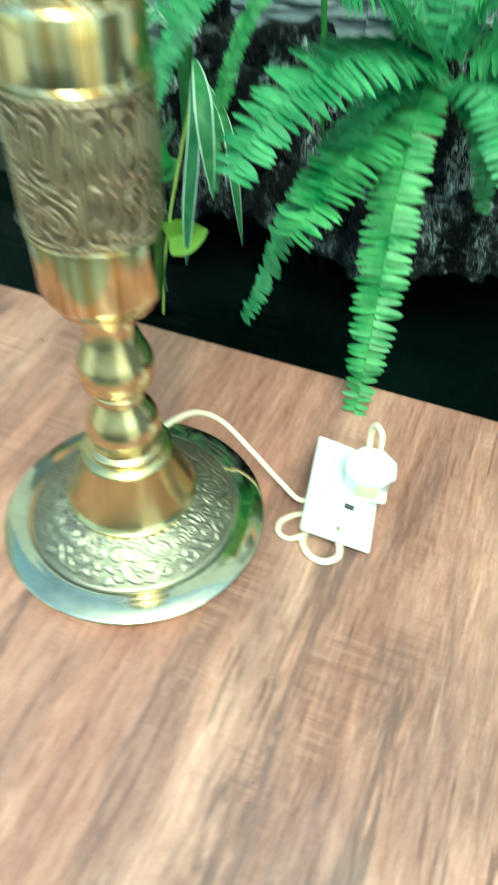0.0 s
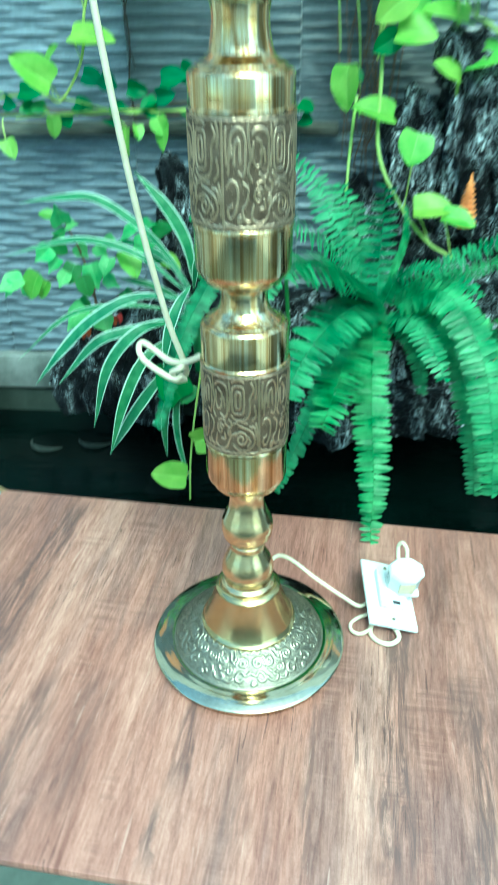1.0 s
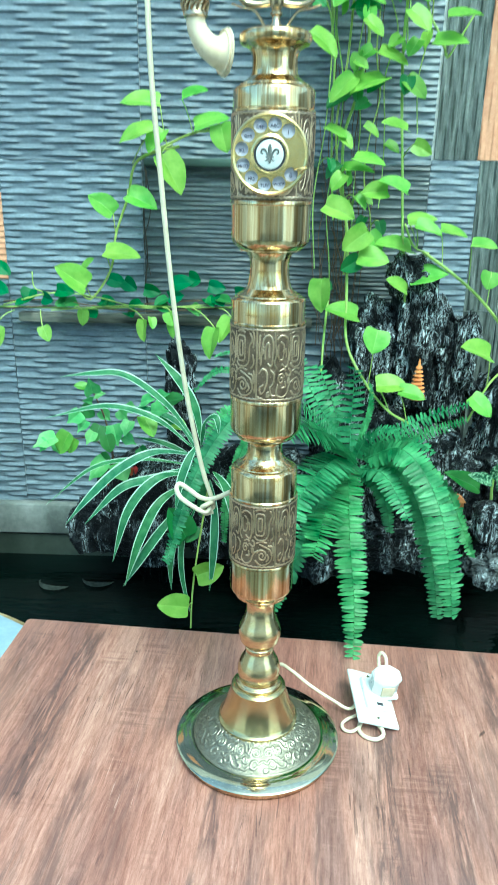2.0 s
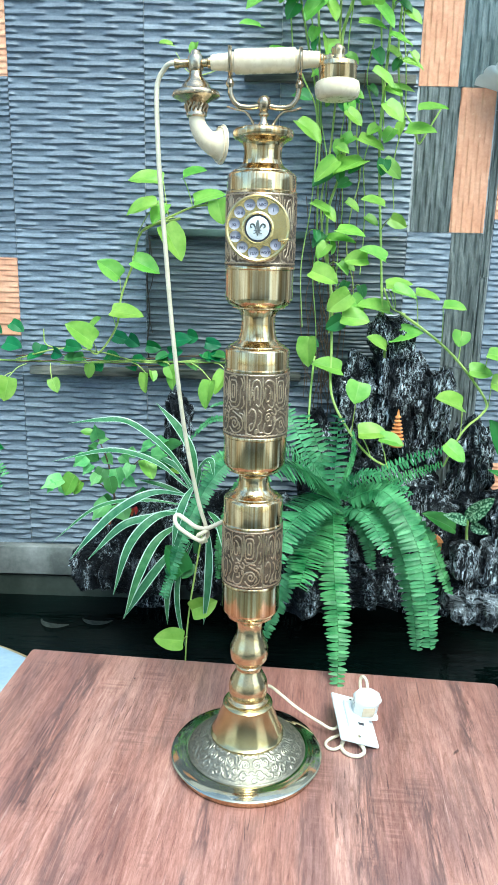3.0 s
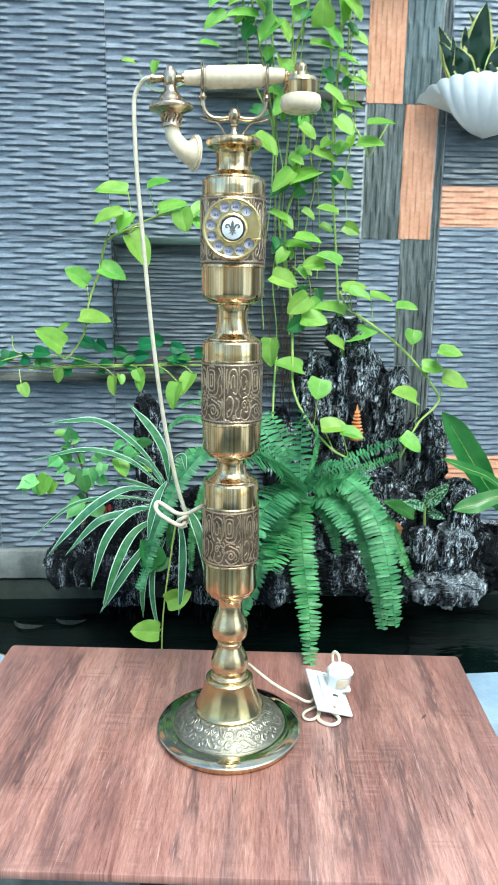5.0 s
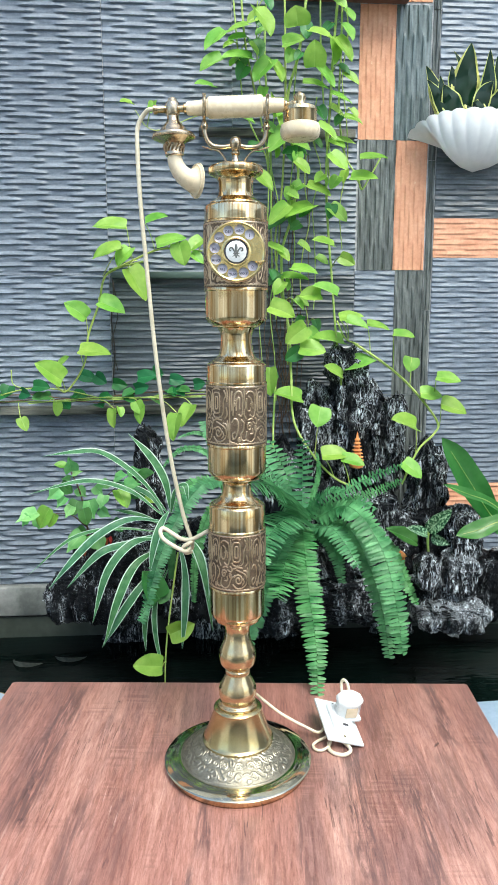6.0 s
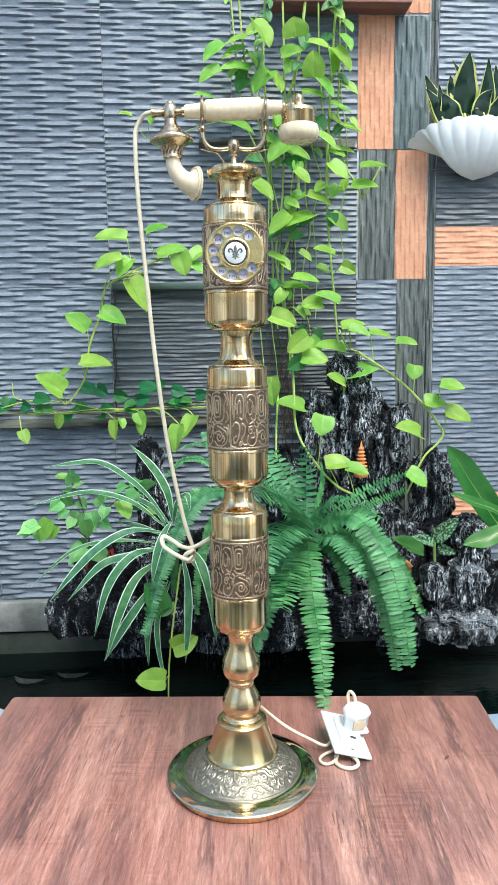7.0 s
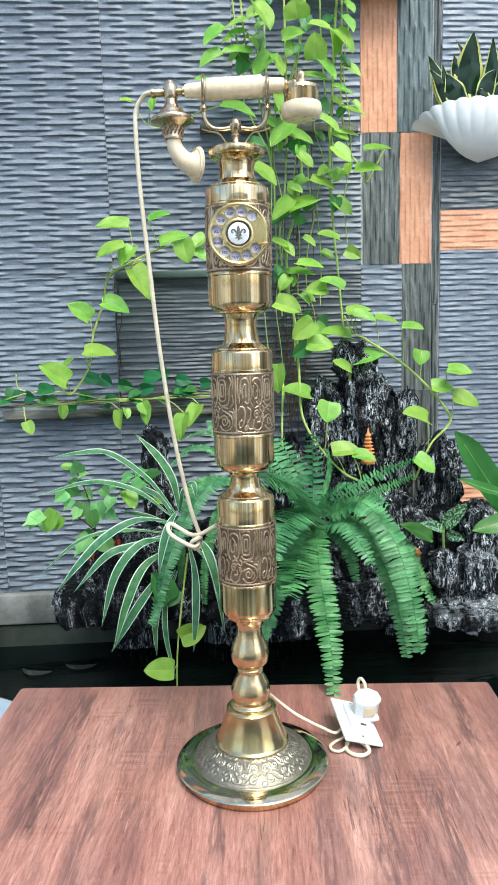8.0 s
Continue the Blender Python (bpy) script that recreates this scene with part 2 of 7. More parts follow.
def water_surface():
    """Deep green-black pond water with faint ripples."""
    m, n, l, b = material("pond_water")
    col = ramp(n, l, noise_tex(n, l, 3, (1, 1, 1), 3), [(0.35, (0.001, 0.0025, 0.0022)), (0.7, (0.003, 0.008, 0.0065))])
    l.new(col, b.inputs["Base Color"])
    b.inputs["IOR"].default_value, b.inputs["Roughness"].default_value = 1.33, 0.04
    b.inputs["Specular IOR Level"].default_value = 0.2
    bump(n, l, noise_tex(n, l, 9, (0.6, 2.4, 1), 3), b, 0.3, 0.01)
    return m


WOOD = wood_laminate()
SLATE = slate_tile("grey_slate", (0.078, 0.098, 0.128), (0.118, 0.146, 0.184), (0.170, 0.205, 0.248), (0.175, 0.21, 0.248), (0.3, 1, 2.0), 0.35, (0.86, 1.12), 0.46)
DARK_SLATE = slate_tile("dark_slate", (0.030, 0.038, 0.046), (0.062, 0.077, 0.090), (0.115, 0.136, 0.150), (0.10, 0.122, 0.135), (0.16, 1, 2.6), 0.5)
GREEN_DARK = slate_tile("dark_green_slate", (0.020, 0.024, 0.022), (0.068, 0.078, 0.074), (0.18, 0.195, 0.185), (0.14, 0.155, 0.15), (2.2, 1, 0.16), 0.7, (0.9, 1.2))
GREEN_SLATE = slate_tile("green_slate", (0.045, 0.062, 0.062), (0.105, 0.138, 0.138), (0.22, 0.26, 0.265), (0.20, 0.24, 0.245), (2.2, 1, 0.16), 0.6, (0.62, 1.16))
TERRACOTTA = slate_tile("terracotta", (0.50, 0.222, 0.125), (0.585, 0.285, 0.168), (0.65, 0.345, 0.215), (0.62, 0.35, 0.23), (0.8, 1, 0.8), 0.15, (0.9, 1.06), 0.75)
GROUT = simple("grey_mortar", (0.26, 0.27, 0.28), (0.52, 0.53, 0.54), 30, 0.9)
CONCRETE = simple("stained_concrete", (0.085, 0.095, 0.09), (0.225, 0.235, 0.23), 11, 0.85)
ALGAE = simple("wet_algae_plaster", (0.014, 0.02, 0.016), (0.05, 0.06, 0.05), 9, 0.4)
PLASTER = simple("courtyard_plaster", (0.36, 0.36, 0.34), (0.5, 0.49, 0.46), 3, 0.9)
PAVING = simple("pale_paving", (0.3, 0.3, 0.28), (0.42, 0.42, 0.4), 2, 0.8)
FLOOR_TILE = simple("green_grey_floor", (0.08, 0.098, 0.085), (0.14, 0.16, 0.14), 5, 0.5)
COPING = simple("pale_blue_coping", (0.2, 0.28, 0.37), (0.31, 0.4, 0.49), 6, 0.35)
OCHRE = simple("ochre_stain", (0.16, 0.11, 0.05), (0.34, 0.25, 0.13), 12, 0.6)
BOWL_CLAY = simple("algae_clay", (0.02, 0.026, 0.022), (0.07, 0.078, 0.068), 40, 0.8)
POND_BED = simple("pond_bed", (0.006, 0.01, 0.008), (0.02, 0.028, 0.022), 8, 0.9)
WATER = water_surface()
CRAG = crag_stone()
# Black stone with fewer veins; behind the fern, shade is put in its colour.
CRAG_BARE_SHADED = crag_stone("bare_shaded_crag", False, 0.055)
CRAG_DUSTY = crag_stone("dusty_crag_stone", True)
OLD_WOOD = simple("weathered_batten", (0.016, 0.017, 0.013), (0.25, 0.24, 0.20), 34, 0.8, (0.10, 1, 1), 0.6, 0.004, 0.0, 0.12, 0.40, 0.66)
GREEN_RAIL = simple("green_painted_rail", (0.02, 0.035, 0.03), (0.07, 0.115, 0.1), 14, 0.6, (0.3, 1, 1))
BRASS = reflection_striped_brass()
BRASS_OLIVE = simple("olive_brass", (0.50, 0.395, 0.195), (0.63, 0.51, 0.275), 10, 0.20, (1, 1, 0.4), 0.05, 0.0005, 1.0, 0.06)
BRASS_WARM = simple("reddish_brass", (0.60, 0.44, 0.24), (0.74, 0.58, 0.34), 22, 0.2, (1, 1, 0.8), 0.14, 0.0015, 1.0, 0.06)
BRONZE = simple("aged_bronze", (0.40, 0.305, 0.195), (0.60, 0.49, 0.35), 40, 0.2, (1, 1, 1), 0.12, 0.001, 1.0, 0.08)
BRASS_PALE = simple("worn_pale_brass", (0.50, 0.46, 0.34), (0.66, 0.61, 0.46), 20, 0.09, (1, 1, 1), 0.03, 0.0006, 1.0, 0.03)
BRASS_ANTIQUE = simple("antique_brass_relief", (0.45, 0.33, 0.215), (0.62, 0.475, 0.325), 60, 0.32, (1, 1, 1), 0.2, 0.001, 1.0, 0.1)
PATINA = simple("dark_patina", (0.10, 0.069, 0.047), (0.225, 0.163, 0.112), 60, 0.5, (1, 1, 1), 0.3, 0.001, 0.8, 0.1)
PEWTER = simple("grey_brass_relief", (0.25, 0.23, 0.18), (0.37, 0.345, 0.27), 40, 0.42, (1, 1, 1), 0.2, 0.001, 1.0, 0.1)
PEWTER_DARK = simple("grey_patina", (0.16, 0.148, 0.115), (0.27, 0.25, 0.195), 60, 0.48, (1, 1, 1), 0.3, 0.001, 0.9, 0.1)
GOLD = simple("gold_plate", (0.72, 0.53, 0.22), (0.84, 0.66, 0.32), 18, 0.2, (1, 1, 1), 0.05, 0.0006, 1.0, 0.05)
CREAM = simple("cream_plastic", (0.71, 0.585, 0.405), (0.76, 0.645, 0.465), 10, 0.28, (1, 1, 1), 0.03, 0.0005)
CORD = simple("cream_cord", (0.58, 0.52, 0.38), (0.7, 0.64, 0.49), 50, 0.5, (1, 1, 1), 0.1, 0.0005)
PLUG_PLASTIC = simple("ivory_plug", (0.52, 0.43, 0.30), (0.60, 0.51, 0.38), 14, 0.35, (1, 1, 1), 0.03, 0.0004)
WHITE_PLASTIC = simple("white_plastic", (0.63, 0.66, 0.67), (0.70, 0.735, 0.745), 14, 0.3, (1, 1, 1), 0.03, 0.0004)
PORCELAIN = simple("white_glazed_plaster", (0.74, 0.75, 0.76), (0.85, 0.86, 0.87), 7, 0.4, (1, 1, 1), 0.12, 0.001)
DIAL_PLATE = simple("lavender_dial_plate", (0.36, 0.36, 0.47), (0.50, 0.50, 0.61), 30, 0.35)
DIAL_BADGE = simple("silver_badge", (0.55, 0.57, 0.58), (0.74, 0.76, 0.76), 30, 0.3)
EMBLEM = simple("grey_emblem", (0.06, 0.065, 0.06), (0.15, 0.155, 0.15), 90, 0.5)
LETTERING = simple("blue_black_ink", (0.05, 0.05, 0.09), (0.09, 0.09, 0.14), 60, 0.5)
INK = simple("dark_ink", (0.012, 0.013, 0.02), (0.03, 0.03, 0.04), 30, 0.5)
FERN = leaf_material("fern_green", (0.030, 0.158, 0.058), (0.172, 0.436, 0.200), 30, 0.36, 0.38, uneven=0.24)
POTHOS = leaf_material("pothos_green", (0.145, 0.39, 0.042), (0.34, 0.60, 0.115), 22, 0.34, 0.42)
# Shaded copy of the vine green: the leaves' shade is in the colour.
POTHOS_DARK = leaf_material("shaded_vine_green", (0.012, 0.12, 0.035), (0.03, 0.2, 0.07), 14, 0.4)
FICUS = leaf_material("ficus_green", (0.11, 0.42, 0.11), (0.30, 0.64, 0.24), 30, 0.36, 0.4)
SPIDER = leaf_material("spider_plant_green", (0.035, 0.145, 0.062), (0.105, 0.275, 0.125), 60, 0.34)
SPIDER_EDGE = leaf_material("spider_plant_white", (0.46, 0.64, 0.52), (0.62, 0.78, 0.66), 14, 0.4)
SNAKE = leaf_material("snake_plant_green", (0.0015, 0.013, 0.006), (0.006, 0.031, 0.014), 18, 0.24, 0.03)
SNAKE_EDGE = leaf_material("snake_plant_yellow", (0.42, 0.48, 0.12), (0.6, 0.62, 0.22), 12, 0.32, 0.2)
BROAD = leaf_material("broad_leaf_green", (0.025, 0.14, 0.03), (0.08, 0.27, 0.07), 10, 0.35, 0.3)
AGLAO = leaf_material("speckled_leaf", (0.006, 0.06, 0.025), (0.32, 0.52, 0.32), 240, 0.38, 0.2, 0.46, 0.62)
NEST = leaf_material("glossy_dark_leaf", (0.018, 0.11, 0.02), (0.055, 0.2, 0.045), 12, 0.2, 0.22)
STEM = leaf_material("vine_stem", (0.26, 0.42, 0.08), (0.44, 0.56, 0.16), 30, 0.5, 0.15)
TWIG = simple("brown_twig", (0.06, 0.035, 0.02), (0.14, 0.085, 0.05), 40, 0.8)
JOINT_DARK = simple("dark_joint", (0.012, 0.010, 0.008), (0.042, 0.033, 0.026), 40, 0.85)
REDWOOD = simple("red_brown_board", (0.16, 0.065, 0.05), (0.27, 0.12, 0.095), 30, 0.6, (0.15, 1, 1))
RED = leaf_material("red_bract", (0.20, 0.030, 0.018), (0.36, 0.07, 0.03), 30, 0.5, 0.2)
CLAY = simple("orange_clay", (0.5, 0.16, 0.04), (0.68, 0.27, 0.08), 40, 0.7)


# ---- mesh helpers ----
def link(name, mesh, mats, parent=None, label="", angle=40, smooth=True):
    for m in mats:
        mesh.materials.append(m)
    if smooth:
        mesh.polygons.foreach_set("use_smooth", [True] * len(mesh.polygons))
        mesh.set_sharp_from_angle(angle=radians(angle))
    ob = new(name, mesh)
    if parent is not None:
        ob.parent = parent
        if label:
            ob["label"] = label
    return ob


def part(name, bm, mat, parent, label="", angle=40):
    """Links a bmesh as one mesh under a thing or under a part."""
    mesh = bpy.data.meshes.new(name)
    bmesh.ops.recalc_face_normals(bm, faces=bm.faces)
    bm.to_mesh(mesh)
    bm.free()
    return link(name, mesh, mat if isinstance(mat, (list, tuple)) else [mat], parent, label, angle)


def data_part(name, verts, faces, mats, parent, label="", slots=None, angle=40):
    mesh = bpy.data.meshes.new(name)
    mesh.from_pydata([tuple(v) for v in verts], [], faces)
    ob = link(name, mesh, mats, parent, label, angle)
    if slots is not None:
        mesh.polygons.foreach_set("material_index", list(slots))
    return ob


def thing(name, label, category, at=(0, 0, 0), group="", kind=""):
    ob = new(name)
    ob.location = at
    ob.empty_display_size = 0.05
    return tagged(ob, label, category, group, kind)


def lathe(profile, segments=72, closed=False):
    """A solid of revolution round z; the profile runs from bottom to top as (radius, height). closed: a ring, its ends joined."""
    bm = bmesh.new()
    rings = []
    for r, z in profile:
        if r < 1e-5:
            rings.append([bm.verts.new((0, 0, z))])
        else:
            rings.append([bm.verts.new((r * math.cos(a), r * math.sin(a), z)) for a in (2 * math.pi * k / segments for k in range(segments))])
    for a, b in zip(rings, rings[1:] + (rings[:1] if closed else [])):
        for k in range(segments):
            j = (k + 1) % segments
            quad = [a[k % len(a)], a[j % len(a)], b[j % len(b)], b[k % len(b)]]
            quad = list(dict.fromkeys(quad))
            if len(quad) > 2:
                bm.faces.new(quad)
    for ring, flip in ((rings[0], True), (rings[-1], False)):
        if len(ring) > 2 and not closed:
            bm.faces.new(ring[::-1] if flip else ring)
    return bm


def soft_profile(points, steps=6):
    """Rounds a profile with a Catmull-Rom curve."""
    p = [Vector((*q, 0)) for q in points]
    p = [p[0], *p, p[-1]]
    out = []
    for i in range(1, len(p) - 2):
        for s in range(steps):
            t = s / steps
            a, b, c, d = p[i - 1], p[i], p[i + 1], p[i + 2]
            v = 0.5 * ((2 * b) + (c - a) * t + (2 * a - 5 * b + 4 * c - d) * t * t + (3 * b - a - 3 * c + d) * t ** 3)
            out.append((max(0.0, v.x), v.y))
    out.append((points[-1][0], points[-1][1]))
    return out


def curve3(points, steps=10):
    """A smooth run of points through the given ones."""
    p = [Vector(q) for q in points]
    p = [2 * p[0] - p[1], *p, 2 * p[-1] - p[-2]]
    out = []
    for i in range(1, len(p) - 2):
        for s in range(steps):
            t = s / steps
            a, b, c, d = p[i - 1], p[i], p[i + 1], p[i + 2]
            out.append(0.5 * ((2 * b) + (c - a) * t + (2 * a - 5 * b + 4 * c - d) * t * t + (3 * b - a - 3 * c + d) * t ** 3))
    out.append(p[-2])
    return out


def tube(run, radius, sides=10, bm=None, taper=1.0):
    """A round rod along a run of points; taper is the end's share of the radius."""
    bm = bm or bmesh.new()
    n = len(run)
    up = Vector((0.3, 0.2, 0.93))
    rings = []
    for i, p in enumerate(run):
        d = (run[min(i + 1, n - 1)] - run[max(i - 1, 0)]).normalized()
        side = d.cross(up)
        if side.length < 1e-3:
            side = d.cross(Vector((1, 0, 0)))
        side.normalize()
        up = side.cross(d).normalized()
        r = radius * (1 + (taper - 1) * i / max(1, n - 1))
        rings.append([bm.verts.new(p + r * (math.cos(a) * side + math.sin(a) * up)) for a in (2 * math.pi * k / sides for k in range(sides))])
    for a, b in zip(rings, rings[1:]):
        for k in range(sides):
            bm.faces.new((a[k], a[(k + 1) % sides], b[(k + 1) % sides], b[k]))
    bm.faces.new(rings[0][::-1])
    bm.faces.new(rings[-1])
    return bm


def box(sx, sy, sz, bevel=0.0, at=(0, 0, 0), segments=2):
    bm = bmesh.new()
    bmesh.ops.create_cube(bm, size=1, matrix=Matrix.Translation(at) @ Matrix.Diagonal((sx, sy, sz, 1)))
    if bevel:
        bmesh.ops.bevel(bm, geom=bm.edges[:], offset=bevel, segments=segments, affect="EDGES", profile=0.5)
    return bm


def moved(bm, m):
    bm.transform(m)
    return bm


# ---- the setting ----
WALL_Y, FLOOR_Z, WATER_Z, COPING_Z = 0.775, -0.75, -0.115, -0.065
PLAN_TURN = radians(-4.4)

floor = part("floor", box(5.2, 5.4, 0.1, 0.0, (0, -1.1, FLOOR_Z - 0.05)), FLOOR_TILE, None)
tagged(floor, "green-grey courtyard floor in front of the pond", "floor", kind="structure")
wall_back = part("wall_back", box(5.2, 0.2, 4.0, 0.0, (0, WALL_Y + 0.106, FLOOR_Z + 2.0)), GROUT, None)
tagged(wall_back, "garden wall clad in ridged grey slate and terracotta tiles", "wall", kind="structure")
# Unseen side walls, added to close the place and give the brass contrast.
for nm, x in (("wall_left", -2.7), ("wall_right", 2.7)):
    w = part(nm, box(0.2, 2.6, 2.6, 0.0, (x, 0.3, FLOOR_Z + 1.3)), PLASTER, None)
    tagged(w, "plain plastered side wall, unseen, added for reflections", "wall", kind="structure")
# Unseen wall and slats, added so the brass drums reflect upright stripes.
wall_front_unseen = part("wall_front_unseen", box(5.2, 0.16, 0.5, 0.0, (0, -3.7, FLOOR_Z + 0.25)), PLASTER, None)
tagged(wall_front_unseen, "unseen low front wall with upright slats, added for the brass to reflect", "wall", kind="structure")
rnd = random.Random(31)
x = -2.58
while x < 2.5:
    wide = rnd.choice((0.07, 0.10, 0.16, 0.24))
    part("slat", box(wide, 0.05, 2.7, 0.004, (x + wide / 2, -3.7, FLOOR_Z + 0.5 + 1.35)), PLASTER, wall_front_unseen)
    x += wide + rnd.choice((0.04, 0.06, 0.09))
ground = part("ground", box(400, 400, 0.1, 0.0, (0, 0, FLOOR_Z - 0.07)), PAVING, None)
tagged(ground, "pale paved ground around the courtyard", "ground", kind="structure")

# pond: bed, wet plastered back, dry concrete strip, water, coping
RIM = [(-2.6, 0.772), (-1.9, 0.74), (-1.3, 0.655), (-0.9, 0.55), (-0.58, 0.436), (-0.42, 0.350), (-0.25, 0.290), (-0.05, 0.266), (0.2, 0.262), (0.5, 0.277), (0.9, 0.30), (1.6, 0.33), (2.6, 0.36)]
rim_run = [(p.x, p.y) for p in curve3([(x, y, 0) for x, y in RIM], 6)]


def rim_offset(d):
    """The pond's rim line moved d metres towards the wall."""
    out = []
    for i, (x, y) in enumerate(rim_run):
        (x0, y0), (x1, y1) = rim_run[max(i - 1, 0)], rim_run[min(i + 1, len(rim_run) - 1)]
        n = math.hypot(x1 - x0, y1 - y0)
        out.append((x - d * (y1 - y0) / n, y + d * (x1 - x0) / n))
    return out


def rim_band(profile):
    """A solid that follows the rim; its outline across is given as (towards the wall, height)."""
    bm = bmesh.new()
    lines = [[bm.verts.new((x, y, z)) for x, y in rim_offset(d)] for d, z in profile]
    for a, b in zip(lines, lines[1:] + lines[:1]):
        for k in range(len(rim_run) - 1):
            bm.faces.new((a[k], a[k + 1], b[k + 1], b[k]))
    for k in (0, -1):
        bm.faces.new([ln[k] for ln in lines])
    return bm


def pond_sheet(z, thick):
    """A slab between the curved front rim and the back wall."""
    low = [(x, y, z - thick) for x, y in rim_offset(-0.02)] + [(2.6, WALL_Y + 0.01, z - thick), (-2.6, WALL_Y + 0.01, z - thick)]
    bm = bmesh.new()
    face = bm.faces.new([bm.verts.new(p) for p in low])
    top = bmesh.ops.extrude_face_region(bm, geom=[face])
    bmesh.ops.translate(bm, verts=[e for e in top["geom"] if isinstance(e, bmesh.types.BMVert)], vec=(0, 0, thick))
    bmesh.ops.recalc_face_normals(bm, faces=bm.faces)
    return bm


pond_bed = part("pond_bed", pond_sheet(-0.53, 0.04), POND_BED, None)
tagged(pond_bed, "dark pond bed under the water", "pond bed", kind="structure")
plinth = part("plinth", box(5.2, 0.03, 0.078, 0.006, (0, WALL_Y - 0.012, -0.016)), CONCRETE, None)
tagged(plinth, "stained grey concrete plinth below the tiles", "plinth", kind="structure")
pond_liner = part("pond_liner", box(5.2, 0.02, 0.48, 0.0, (0, WALL_Y - 0.008, -0.3)), ALGAE, None)
tagged(pond_liner, "algae-stained pond wall at the waterline", "pond wall", kind="structure")
water = part("water", pond_sheet(WATER_Z, 0.01), WATER, None)
tagged(water, "dark still pond water", "water", kind="structure")
low, high = FLOOR_Z, COPING_Z - 0.03
pond_wall = part("pond_wall", rim_band([(-0.155, low), (-0.045, low), (-0.045, high), (-0.155, high)]), CONCRETE, None)
tagged(pond_wall, "low concrete front wall of the pond", "pond wall", kind="structure")
coping = part("coping", rim_band([(-0.172, high), (0.0, high), (0.0, COPING_Z - 0.006), (-0.003, COPING_Z - 0.001), (-0.008, COPING_Z), (-0.160, COPING_Z), (-0.168, COPING_Z - 0.002), (-0.172, COPING_Z - 0.008)]), COPING, None)
tagged(coping, "pale blue glazed coping along the curved pond edge", "coping", kind="structure")
part("inner_lip", rim_band([(0.002, COPING_Z - 0.06), (0.026, COPING_Z - 0.06), (0.028, COPING_Z - 0.028), (0.022, COPING_Z - 0.018), (0.002, COPING_Z - 0.014)]), OCHRE, coping, "ochre-stained inner lip")


# ---- table ----
def table():
    t = thing("table", "low wooden table with a reddish wood-grain top", "table", (-0.006, -0.011, FLOOR_Z))
    t.rotation_euler = (0, 0, PLAN_TURN)
    top_h = -FLOOR_Z
    bm = box(0.884, 0.56, 0.013, 0.0, (0, -0.006, 0))
    up = [e for e in bm.edges if abs(e.verts[0].co.z - e.verts[1].co.z) > 0.01]
    bmesh.ops.bevel(bm, geom=up, offset=0.008, segments=4, affect="EDGES", profile=0.5)
    rim = [e for e in bm.edges if abs(e.verts[0].co.z - e.verts[1].co.z) < 1e-4 and e.calc_face_angle(0) > 1]
    bmesh.ops.bevel(bm, geom=rim, offset=0.003, segments=2, affect="EDGES", profile=0.5)
    top = part("tabletop", bm, WOOD, t)
    top.location = (0, 0, top_h - 0.0065)
    part("apron", box(0.24, 0.02, 0.05, 0.002, (0, 0.19, top_h - 0.038)), OLD_WOOD, t)
    part("apron", box(0.24, 0.02, 0.05, 0.002, (0, 0.06, top_h - 0.038)), OLD_WOOD, t)
    for x in (-0.13, 0.13):
        for y in (0.06, 0.19):
            part("leg", box(0.045, 0.045, top_h - 0.013, 0.004, (x, y, (top_h - 0.013) / 2)), OLD_WOOD, t)
    return t


table()


